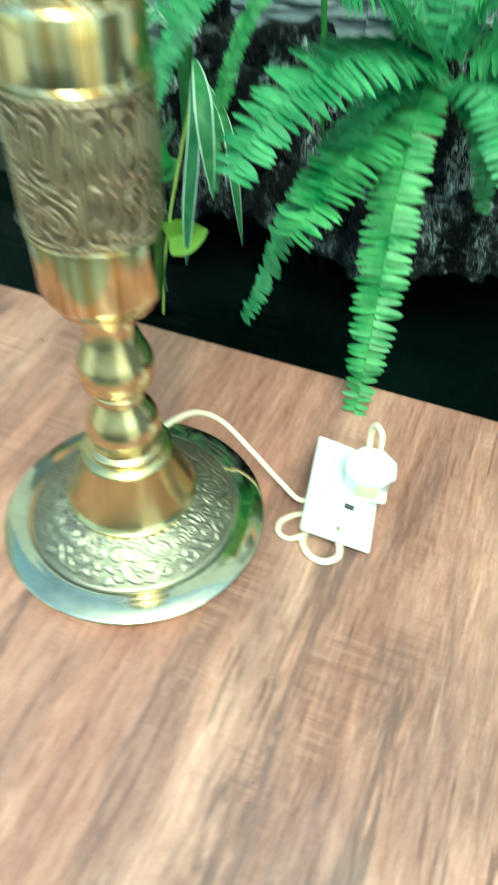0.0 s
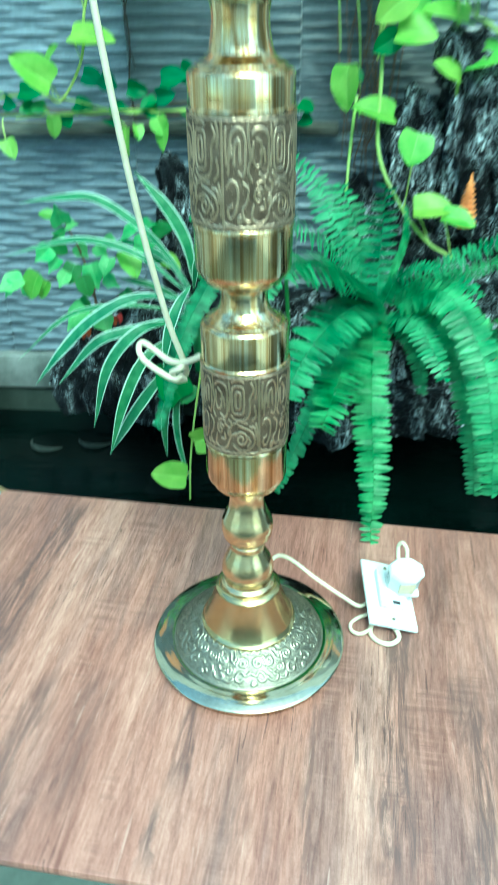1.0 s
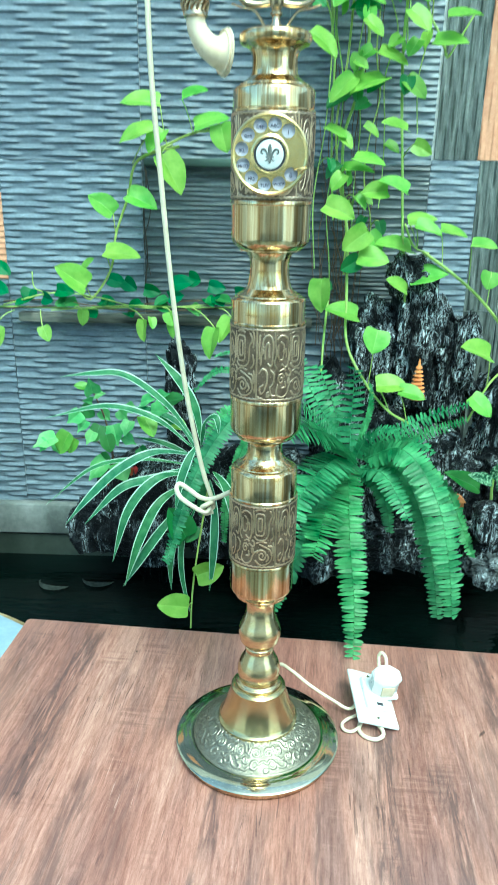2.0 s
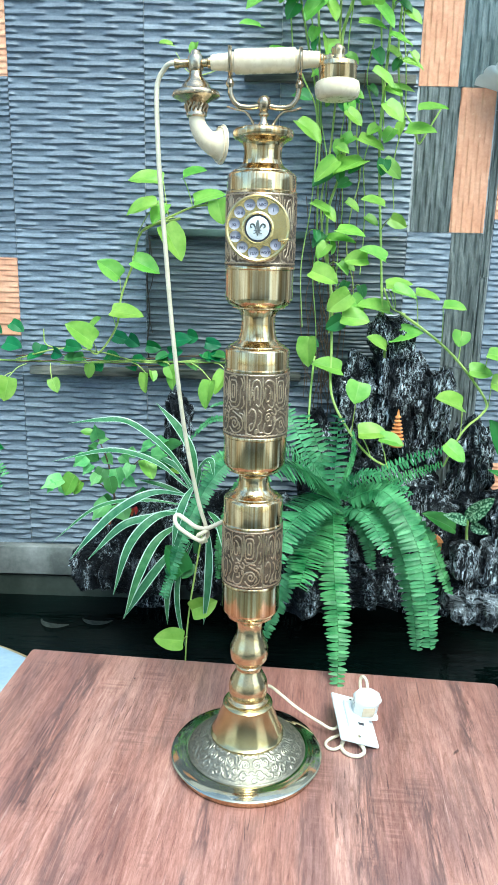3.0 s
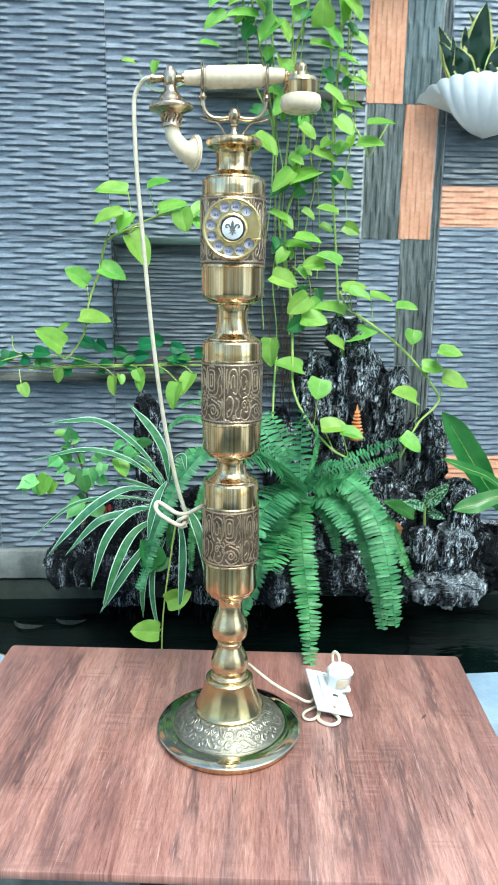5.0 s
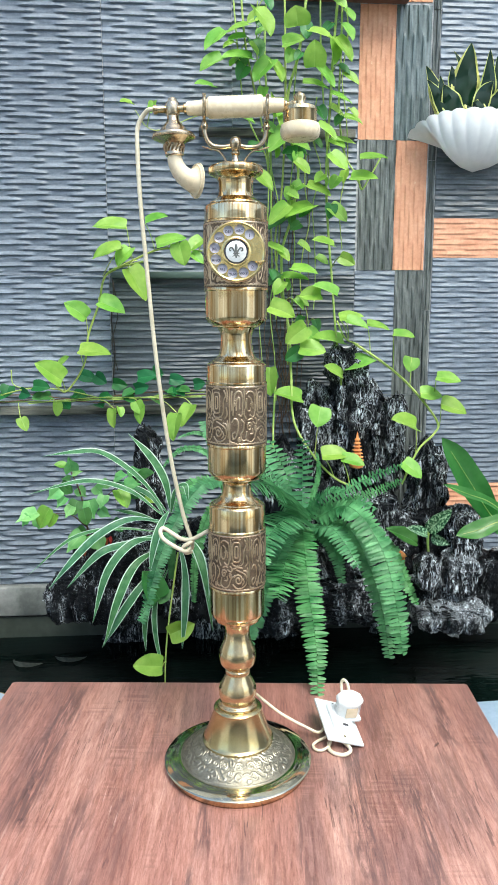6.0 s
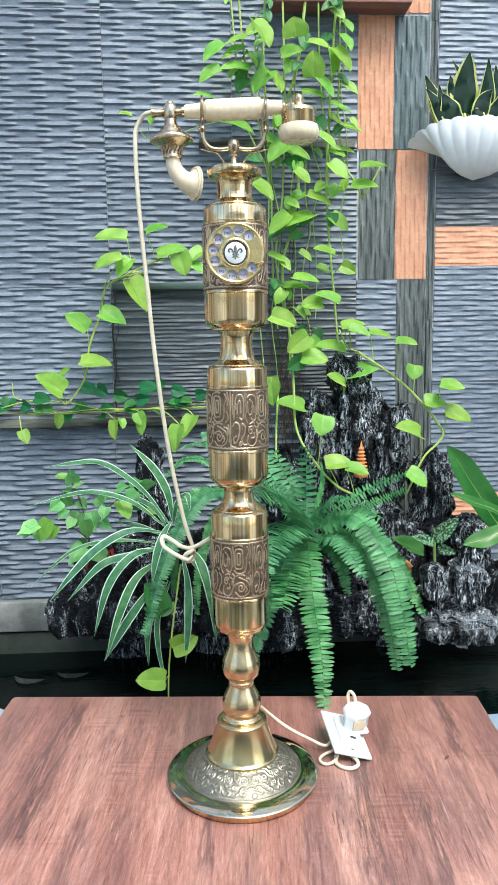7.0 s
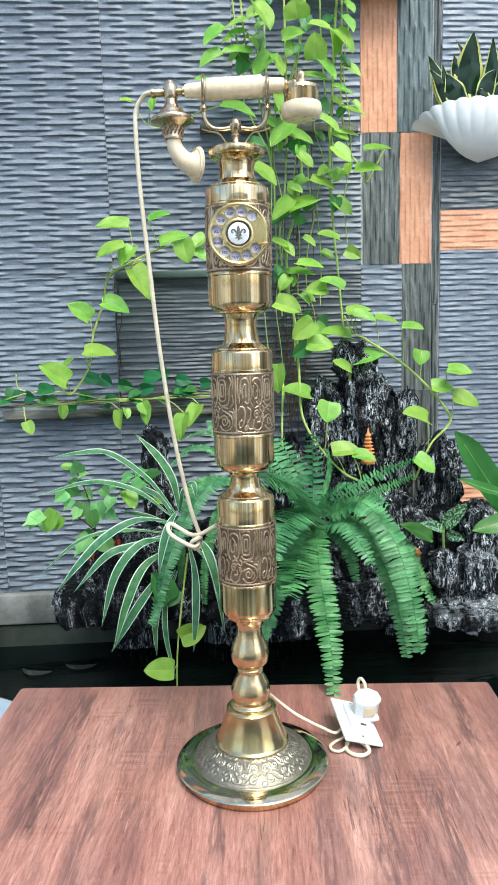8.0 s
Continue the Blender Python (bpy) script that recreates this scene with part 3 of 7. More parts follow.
# ---- the telephone ----
def strokes(name):
    """Ornament of one repeat on the unit square: runs of points in (across, up)."""
    def spiral(cx, cy, r, turns, a0, sign=1, tall=1.0):
        return [(cx + r * (1 - 0.8 * k / 26) * math.cos(a0 + sign * turns * 2 * math.pi * k / 26), cy + tall * r * (1 - 0.8 * k / 26) * math.sin(a0 + sign * turns * 2 * math.pi * k / 26)) for k in range(27)]

    def soft(points):
        return [(p.x, p.y) for p in curve3([(x, y, 0) for x, y in points], 5)]

    if name == "drum":
        def loop(cx, cy, w, h):
            return [(cx + w * math.copysign(abs(math.cos(a)) ** 0.45, math.cos(a)), cy + h * math.copysign(abs(math.sin(a)) ** 0.45, math.sin(a))) for a in (2 * math.pi * k / 28 for k in range(29))]
        return [np.array(r) for r in (
            [(0.0, 0.02), (0.0, 0.98)], [(1.0, 0.02), (1.0, 0.98)],
            # an arch, a barred arch and a slotted loop
            soft([(0.07, 0.52), (0.09, 0.74), (0.13, 0.88), (0.22, 0.90), (0.27, 0.80), (0.27, 0.60), (0.24, 0.50), (0.19, 0.53)]),
            soft([(0.14, 0.60), (0.15, 0.76), (0.20, 0.80), (0.21, 0.62)]),
            soft([(0.35, 0.86), (0.40, 0.90), (0.48, 0.89), (0.54, 0.82), (0.54, 0.56), (0.50, 0.48), (0.43, 0.52)]),
            soft([(0.36, 0.78), (0.37, 0.60), (0.44, 0.60), (0.46, 0.76), (0.40, 0.82)]),
            loop(0.70, 0.71, 0.085, 0.17), loop(0.70, 0.71, 0.035, 0.10),
            soft([(0.60, 0.52), (0.66, 0.47), (0.80, 0.48), (0.86, 0.56), (0.87, 0.74), (0.92, 0.84), (0.88, 0.92)]),
            soft([(0.62, 0.93), (0.70, 0.95), (0.78, 0.93)]), soft([(0.93, 0.64), (0.95, 0.52), (0.90, 0.46)]),
            # scrolls, a hook and a curled leaf beneath
            soft([(0.05, 0.40), (0.10, 0.46), (0.17, 0.42), (0.18, 0.30), (0.14, 0.17), (0.08, 0.12), (0.06, 0.20), (0.11, 0.24)]),
            soft([(0.24, 0.44), (0.30, 0.38), (0.28, 0.26), (0.23, 0.20), (0.26, 0.10), (0.34, 0.10)]),
            spiral(0.42, 0.32, 0.065, 1.3, 0.5, 1, 1.2), soft([(0.36, 0.24), (0.34, 0.12), (0.44, 0.07), (0.53, 0.12), (0.58, 0.24), (0.66, 0.30)]),
            soft([(0.50, 0.40), (0.58, 0.36), (0.60, 0.42), (0.56, 0.46)]),
            spiral(0.74, 0.22, 0.10, 1.5, 2.6, -1, 1.0), soft([(0.62, 0.14), (0.72, 0.07), (0.85, 0.09), (0.93, 0.18), (0.90, 0.30), (0.80, 0.36), (0.70, 0.40)]),
            spiral(0.10, 0.70, 0.028, 1.2, 1.0, 1, 2.0), soft([(0.30, 0.96), (0.31, 0.80), (0.33, 0.66), (0.30, 0.54), (0.34, 0.46)]), soft([(0.575, 0.92), (0.585, 0.74), (0.57, 0.58)]),
            soft([(0.44, 0.70), (0.49, 0.72), (0.50, 0.62)]), soft([(0.05, 0.90), (0.04, 0.76), (0.05, 0.60)]), soft([(0.93, 0.95), (0.955, 0.86), (0.94, 0.74)]),
            soft([(0.40, 0.43), (0.46, 0.455), (0.50, 0.44)]), spiral(0.20, 0.105, 0.035, 1.2, 0.0, 1, 1.4), spiral(0.56, 0.29, 0.030, 1.2, 2.0, -1, 1.4), soft([(0.84, 0.24), (0.87, 0.18), (0.83, 0.13)]),
            soft([(0.02, 0.08), (0.05, 0.06), (0.10, 0.055)]), soft([(0.95, 0.42), (0.97, 0.32), (0.97, 0.14)]), soft([(0.64, 0.42), (0.72, 0.445), (0.82, 0.43)]),
            soft([(0.86, 0.38), (0.93, 0.36), (0.95, 0.26)]), soft([(0.44, 0.20), (0.50, 0.21), (0.49, 0.28)]),
            [(x / 24, 0.965 + 0.012 * (x % 2)) for x in range(25)], [(x / 24, 0.03 + 0.012 * (x % 2)) for x in range(25)])]
    runs = [
        spiral(0.16, 0.66, 0.13, 1.5, 0.2), spiral(0.84, 0.66, 0.13, 1.5, 2.9, -1),
        spiral(0.42, 0.68, 0.09, 1.4, 3.4, 1, 1.3), spiral(0.60, 0.46, 0.08, 1.3, 0.4, -1, 1.3), soft([(0.33, 0.92), (0.44, 0.90), (0.54, 0.84), (0.58, 0.70), (0.66, 0.62)]),
        soft([(0.52, 0.93), (0.62, 0.90), (0.66, 0.80)]), soft([(0.36, 0.50), (0.42, 0.42), (0.50, 0.44)]),
        soft([(0.02, 0.44), (0.10, 0.38), (0.16, 0.46), (0.24, 0.42), (0.27, 0.30), (0.20, 0.24), (0.14, 0.30)]),
        soft([(0.98, 0.44), (0.90, 0.38), (0.84, 0.46), (0.76, 0.42), (0.73, 0.30), (0.80, 0.24), (0.86, 0.30)]),
        soft([(0.30, 0.60), (0.26, 0.72), (0.30, 0.80), (0.34, 0.70)]), soft([(0.70, 0.60), (0.74, 0.72), (0.70, 0.80), (0.66, 0.70)]),
        soft([(0.30, 0.34), (0.36, 0.24), (0.46, 0.22), (0.50, 0.30), (0.44, 0.35)]), soft([(0.54, 0.22), (0.62, 0.20), (0.68, 0.28)]), spiral(0.05, 0.20, 0.04, 1.2, 0.0, 1, 1.5),
        soft([(0.02, 0.88), (0.10, 0.92), (0.20, 0.88), (0.26, 0.93)]), soft([(0.98, 0.88), (0.90, 0.92), (0.80, 0.88), (0.74, 0.93)]),
        [(x / 8, 0.08) for x in range(9)]]
    return [np.array(r) for r in runs]


def relief_heights(name, cols, rows, wide, tall, line):
    """Height, 0 to 1, of the raised ornament over one repeat of the given size in metres."""
    gx, gy = np.meshgrid((np.arange(cols) + 0.5) / cols * wide, np.linspace(0, 1, rows) * tall)
    best = np.full(gx.shape, 9.0)
    for run in strokes(name):
        p = run * (wide, tall)
        for a, b in zip(p[:-1], p[1:]):
            d = b - a
            t = np.clip(((gx - a[0]) * d[0] + (gy - a[1]) * d[1]) / max(1e-12, d @ d), 0, 1)
            best = np.minimum(best, np.hypot(gx - a[0] - t * d[0], gy - a[1] - t * d[1]))
    raised = np.clip(1.25 - best / line, 0, 1) ** 0.6
    grit = np.array([[noise.noise(Vector((x * 900, z * 900, 3.0))) for x in gx[0]] for z in gy[:, 0]])
    return np.maximum(raised, np.clip(0.6 * grit, 0, 0.45))


def relief_band(name, ornament, profile, repeats, cols, rows, line, depth, mats, parent, label, turn=0.0):
    """A turned band whose face carries cast ornament; the low ground is dark with patina."""
    r_mid = sum(p[0] for p in profile) / len(profile)
    tall = sum(math.dist(a, b) for a, b in zip(profile, profile[1:]))
    h1 = relief_heights(ornament, cols, rows, 2 * math.pi * r_mid / repeats, tall, line)
    fade = np.minimum(1, np.minimum(np.arange(rows), np.arange(rows)[::-1]) / 3)[:, None]
    h = np.tile(h1 * fade, (1, repeats))
    steps = np.array([0, *np.cumsum([math.dist(a, b) for a, b in zip(profile, profile[1:])])]) / tall
    s = np.linspace(0, 1, rows)
    rr, zz = np.interp(s, steps, [p[0] for p in profile]), np.interp(s, steps, [p[1] for p in profile])
    dr, dz = np.gradient(rr), np.gradient(zz)
    nrm = np.hypot(dr, dz)
    outr, outz = dz / nrm, -dr / nrm
    n = cols * repeats
    ang = turn + 2 * math.pi * np.arange(n) / n
    rad = rr[:, None] + outr[:, None] * h * depth
    hgt = zz[:, None] + outz[:, None] * h * depth
    v = np.stack([rad * np.cos(ang), rad * np.sin(ang), np.broadcast_to(hgt, rad.shape)], -1).reshape(-1, 3)
    f, slot = [], []
    for j in range(rows - 1):
        for k in range(n):
            k2 = (k + 1) % n
            f.append((j * n + k, j * n + k2, (j + 1) * n + k2, (j + 1) * n + k))
            edge = h[j, k] + h[j + 1, k2]
            slot.append(0 if edge > 0.5 else 1)
    return data_part(name, v.tolist(), f, mats, parent, label, slot, 80)


def telephone():
    t = thing("floor_telephone", "tall brass floor-standing rotary telephone with engraved drums, on the table", "telephone")
    base = part("base", lathe([(0, 0.010), (0.108, 0.009), (0.1135, 0.0120), (0.1150, 0.0125), (0.1156, 0.0133), (0.1150, 0.0142), (0.1128, 0.0150), (0.109, 0.0167), (0.104, 0.0181), (0.099, 0.0190), (0.0955, 0.0193), (0.0945, 0.0196), (0.0925, 0.0196), (0, 0.018)], 128), BRASS_PALE, t, "polished disc base with a rounded rim")
    part("foot_ring", lathe([(0.090, 0.0), (0.1085, 0.0), (0.1098, 0.0008), (0.1138, 0.0106), (0.1142, 0.0118), (0.1125, 0.0122), (0.090, 0.0095)], 128, True), BRASS_WARM, base, "reddish brass foot tapering under the rim")
    relief_band("base_dome", "dome", soft_profile([(0.092, 0.0175), (0.083, 0.026), (0.073, 0.034), (0.062, 0.041), (0.053, 0.046)], 4), 8, 100, 84, 0.0014, 0.0009, [PEWTER, PEWTER_DARK], t, "grey-gold dome with cast scrollwork", 0.9)
    part("cone", lathe([(0.050, 0.040), (0.0555, 0.044), (0.0555, 0.048), (0.053, 0.050), (0.0515, 0.053), (0.037, 0.094), (0.0375, 0.098), (0.035, 0.1005), (0.031, 0.102), (0, 0.102)], 96), BRASS_OLIVE, t)
    stem = [(0.028, 0.100), (0.031, 0.103), (0.0305, 0.106), (0.0265, 0.109), (0.0285, 0.117), (0.0295, 0.126), (0.027, 0.137), (0.0215, 0.148), (0.0185, 0.155), (0.0195, 0.158), (0.0195, 0.161), (0.0185, 0.163),
            (0.0225, 0.167), (0.0265, 0.172), (0.0275, 0.177), (0.0285, 0.184), (0.0275, 0.193), (0.0235, 0.203), (0.0198, 0.214), (0.0188, 0.225), (0.0205, 0.233), (0.0235, 0.239), (0.0235, 0.242)]
    part("stem", lathe(soft_profile(stem, 4), 80), BRASS_WARM, t, "turned reddish brass stem with two bulbs")

    def drum(name, z0, z1, low, high, r_low, r_band, r_high, spin):
        """A brass drum: plain skirt, engraved band, plain shoulder and waisted neck."""
        skirt = part(name, lathe([(0.022, z0 - 0.013), (0.030, z0 - 0.011), (0.0345, z0 - 0.010), (0.0345, z0 - 0.0085), (r_low - 0.004, z0 - 0.004), (r_low - 0.001, z0), (r_low, z0 + 0.004), (r_low, low - 0.006), (r_low + 0.0012, low - 0.005), (r_low + 0.0012, low - 0.002), (r_low, low - 0.0005), (r_low - 0.002, low)], 96), BRASS, t, "polished plain drum")
        relief_band("engraved_band", "drum", [(r_band, low - 0.001), (r_band, high + 0.001)], 4, 150, 130, 0.00085, 0.0008, [BRASS_ANTIQUE, PATINA], skirt, "antique brass band with cast key and scroll ornament", spin)
        part("shoulder", lathe([(r_high - 0.003, high), (r_high + 0.001, high + 0.0005), (r_high + 0.0015, high + 0.003), (r_high, high + 0.0045), (r_high, z1 - 0.002), (r_high - 0.001, z1), (r_high - 0.004, z1 + 0.0025), (r_high - 0.006, z1 + 0.003), (r_high - 0.0065, z1 + 0.0045), (r_high - 0.014, z1 + 0.009), (0.024, z1 + 0.014)], 96), BRASS, skirt)
        return skirt

    drum("lower_drum", 0.254, 0.424, 0.302, 0.386, 0.0415, 0.0425, 0.0415, 0.4)
    part("neck", lathe(soft_profile([(0.026, 0.434), (0.0228, 0.441), (0.0215, 0.449), (0.0222, 0.457), (0.0265, 0.463)], 4), 72), BRASS, t)
    drum("middle_drum", 0.474, 0.632, 0.519, 0.603, 0.043, 0.0438, 0.043, 1.3)
    part("neck", lathe(soft_profile([(0.027, 0.642), (0.0245, 0.650), (0.0225, 0.664), (0.0232, 0.676), (0.0275, 0.684)], 4), 72), BRASS, t)
    drum("upper_drum", 0.695, 0.850, 0.740, 0.826, 0.0442, 0.0448, 0.0438, 2.2)
    part("flared_mouth", lathe([(0.0265, 0.8615), *soft_profile([(0.0245, 0.866), (0.0238, 0.873), (0.0240, 0.881), (0.0262, 0.8865), (0.0315, 0.8905), (0.0358, 0.8925)], 4), (0.0375, 0.8945), (0.0382, 0.897), (0.0382, 0.8998), (0.0370, 0.9025), (0.0340, 0.9042), (0.012, 0.906), (0, 0.906)], 96), BRASS, t)

    # dial: housing, number plate, finger wheel with ten holes, badge
    face = Matrix.Translation((-0.003, 0, 0.783)) @ Matrix.Rotation(radians(90), 4, "X")
    housing = part("dial_housing", moved(lathe([(0.037, 0.030), (0.038, 0.052), (0.0395, 0.0585), (0.0395, 0.0625), (0.0375, 0.0645), (0, 0.0645)], 80), face), BRASS_ANTIQUE, t, "antique brass dial housing")
    part("number_plate", moved(lathe([(0.0355, 0.0645), (0.036, 0.0658), (0, 0.0658)], 64), face), DIAL_PLATE, housing, "pale lavender number plate")
    angles = [radians(51 + 29.9 * k) for k in range(10)]
    ring = 0.0285
    bm = bmesh.new()
    lo, hi, half, count = 0.0208, 0.0362, radians(14.95), 32
    for c in angles:
        hub = Vector((ring * math.cos(c), ring * math.sin(c), 0))
        inner, outer = [], []
        for k in range(count):
            d = Vector((math.cos(c + 2 * math.pi * k / count), math.sin(c + 2 * math.pi * k / count), 0))
            s = 0.0067
            while True:
                q = hub + d * s
                if not (lo < q.length < hi and abs((math.atan2(q.y, q.x) - c + math.pi) % (2 * math.pi) - math.pi) < half):
                    break
                s += 0.00005
            inner.append(bm.verts.new(hub + d * 0.0067))
            outer.append(bm.verts.new(q))
        for k in range(count):
            k2 = (k + 1) % count
            bm.faces.new((inner[k], inner[k2], outer[k2], outer[k]))

    def sector(a0, a1, r0, r1, steps):
        rows = [[bm.verts.new((r * math.cos(a0 + (a1 - a0) * k / steps), r * math.sin(a0 + (a1 - a0) * k / steps), 0)) for k in range(steps + 1)] for r in (r0, r1)]
        for k in range(steps):
            bm.faces.new((rows[0][k], rows[0][k + 1], rows[1][k + 1], rows[1][k]))

    sector(angles[-1] + half, angles[0] + 2 * math.pi - half, lo, hi, 12)
    sector(0, 2 * math.pi, 0.014, lo + 0.0001, 64)
    sector(0, 2 * math.pi, hi - 0.0001, 0.0372, 64)
    bmesh.ops.recalc_face_normals(bm, faces=bm.faces)
    ext = bmesh.ops.extrude_face_region(bm, geom=bm.faces[:])
    bmesh.ops.translate(bm, verts=[e for e in ext["geom"] if isinstance(e, bmesh.types.BMVert)], vec=(0, 0, 0.0022))
    part("finger_wheel", moved(bm, face @ Matrix.Translation((0, 0, 0.0672))), GOLD, housing, "gold finger wheel with ten holes", 30)
    part("wheel_rim", moved(lathe([(0.0352, 0.0694), (0.0372, 0.0708), (0.0386, 0.0698), (0.0386, 0.0672), (0.037, 0.0672)], 80, True), face), GOLD, housing)
    part("badge_rim", moved(lathe([(0.0192, 0.0694), (0.0192, 0.0712), (0.0172, 0.0724), (0.0160, 0.0712), (0.0160, 0.0694)], 64, True), face), GOLD, housing)
    part("badge_ground", moved(lathe([(0.0165, 0.0694), (0.0165, 0.0704), (0, 0.0704)], 48), face), INK, housing, "dark badge ground")
    badge = part("badge", moved(lathe([(0.0138, 0.0700), (0.0138, 0.0710), (0.0128, 0.0716), (0, 0.0722)], 48), face), DIAL_BADGE, housing, "silver badge with a dark lily emblem")
    lily = bmesh.new()
    for cx, cy, rx, ry in ((0, 0.0032, 0.0020, 0.0068), (0, -0.0024, 0.0046, 0.0009), (0, -0.0058, 0.0013, 0.0028)):
        bmesh.ops.create_uvsphere(lily, u_segments=16, v_segments=8, radius=1, matrix=Matrix.Translation((cx, cy, 0.0721)) @ Matrix.Diagonal((rx, ry, 0.0009, 1)))
    for sgn in (-1, 1):
        petal = [(0.0010 * sgn, -0.0024, 0.0721), (0.0030 * sgn, 0.0016, 0.0721), (0.0052 * sgn, 0.0046, 0.0720), (0.0080 * sgn, 0.0044, 0.0719), (0.0086 * sgn, 0.0016, 0.0719), (0.0066 * sgn, 0.0006, 0.0719)]
        tube(curve3(petal, 6), 0.0011, 8, lily, 0.7)
        root = [(0.0010 * sgn, -0.0026, 0.0721), (0.0024 * sgn, -0.0052, 0.0720), (0.0050 * sgn, -0.0062, 0.0719)]
        tube(curve3(root, 6), 0.0009, 8, lily, 0.5)
    moved(lily, face)
    part("emblem", lily, EMBLEM, badge, "dark lily emblem")
    stop = [Vector((0.0385, -0.012, 0.0675)), Vector((0.036, -0.0125, 0.0722)), Vector((0.0285, -0.0135, 0.0728)), Vector((0.025, -0.0138, 0.0706))]
    part("finger_stop", moved(tube(curve3(stop, 5), 0.0013, 8), face), GOLD, housing)
    for a, word in zip(angles, ("1", "ABC", "DEF", "GHI", "JKL", "MNO", "PRS", "TUV", "WXY", "0")):
        cu = bpy.data.curves.new("letters", "FONT")
        cu.body, cu.size, cu.align_x, cu.align_y, cu.extrude = word, 0.0046 if len(word) > 1 else 0.006, "CENTER", "CENTER", 0.0002
        cu.offset = 0.00010
        tmp = bpy.data.objects.new("letters", cu)
        mesh = bpy.data.meshes.new_from_object(tmp)
        bpy.data.objects.remove(tmp)
        mesh.transform(face @ Matrix.Translation((ring * math.cos(a), ring * math.sin(a) - 0.0012, 0.0661)))
        link("letters", mesh, [LETTERING], housing, "dark letters", smooth=False)

    # cradle on the mouth
    cradle = part("cradle_post", lathe([(0.007, 0.905), (0.0068, 0.910), (0.0045, 0.913), (0.0042, 0.918), (0.0065, 0.920), (0.0065, 0.922), (0.0045, 0.924), (0.0074, 0.9285), (0.0086, 0.934), (0.0074, 0.9395), (0.003, 0.943), (0, 0.9435)], 32), BRONZE, t)
    for sgn in (-1, 1):
        arm = [(0.004 * sgn, 0, 0.931), (0.018 * sgn, 0, 0.929), (0.032 * sgn, 0, 0.931), (0.0405 * sgn, 0, 0.941), (0.0425 * sgn, 0, 0.954), (0.0425 * sgn, 0, 0.963)]
        a = part("cradle_arm", tube(curve3(arm, 6), 0.0033, 12), BRONZE, cradle)
        part("bead", moved(lathe([(0, -0.0058), (0.004, -0.0042), (0.0056, 0), (0.004, 0.0042), (0, 0.0058)], 20), Matrix.Translation((0.0425 * sgn, 0, 0.9555))), BRONZE, cradle)
        for side in (-1, 1):
            fork = [(0.0425 * sgn, 0, 0.962), (0.0425 * sgn, 0.013 * side, 0.967), (0.0425 * sgn, 0.0175 * side, 0.98), (0.0425 * sgn, 0.0168 * side, 0.988), (0.0425 * sgn, 0.0185 * side, 0.9935)]
            part("fork_prong", tube(curve3(fork, 6), 0.0027, 10, taper=0.8), BRONZE, cradle)
        curl = [(0.011 * sgn, 0, 0.906), (0.016 * sgn, -0.001, 0.916), (0.024 * sgn, -0.001, 0.924), (0.035 * sgn, -0.002, 0.926), (0.046 * sgn, -0.003, 0.929)]
        part("curl", tube(curve3(curl, 6), 0.0017, 8, taper=0.6), BRONZE, cradle)
    return t


tele = telephone()


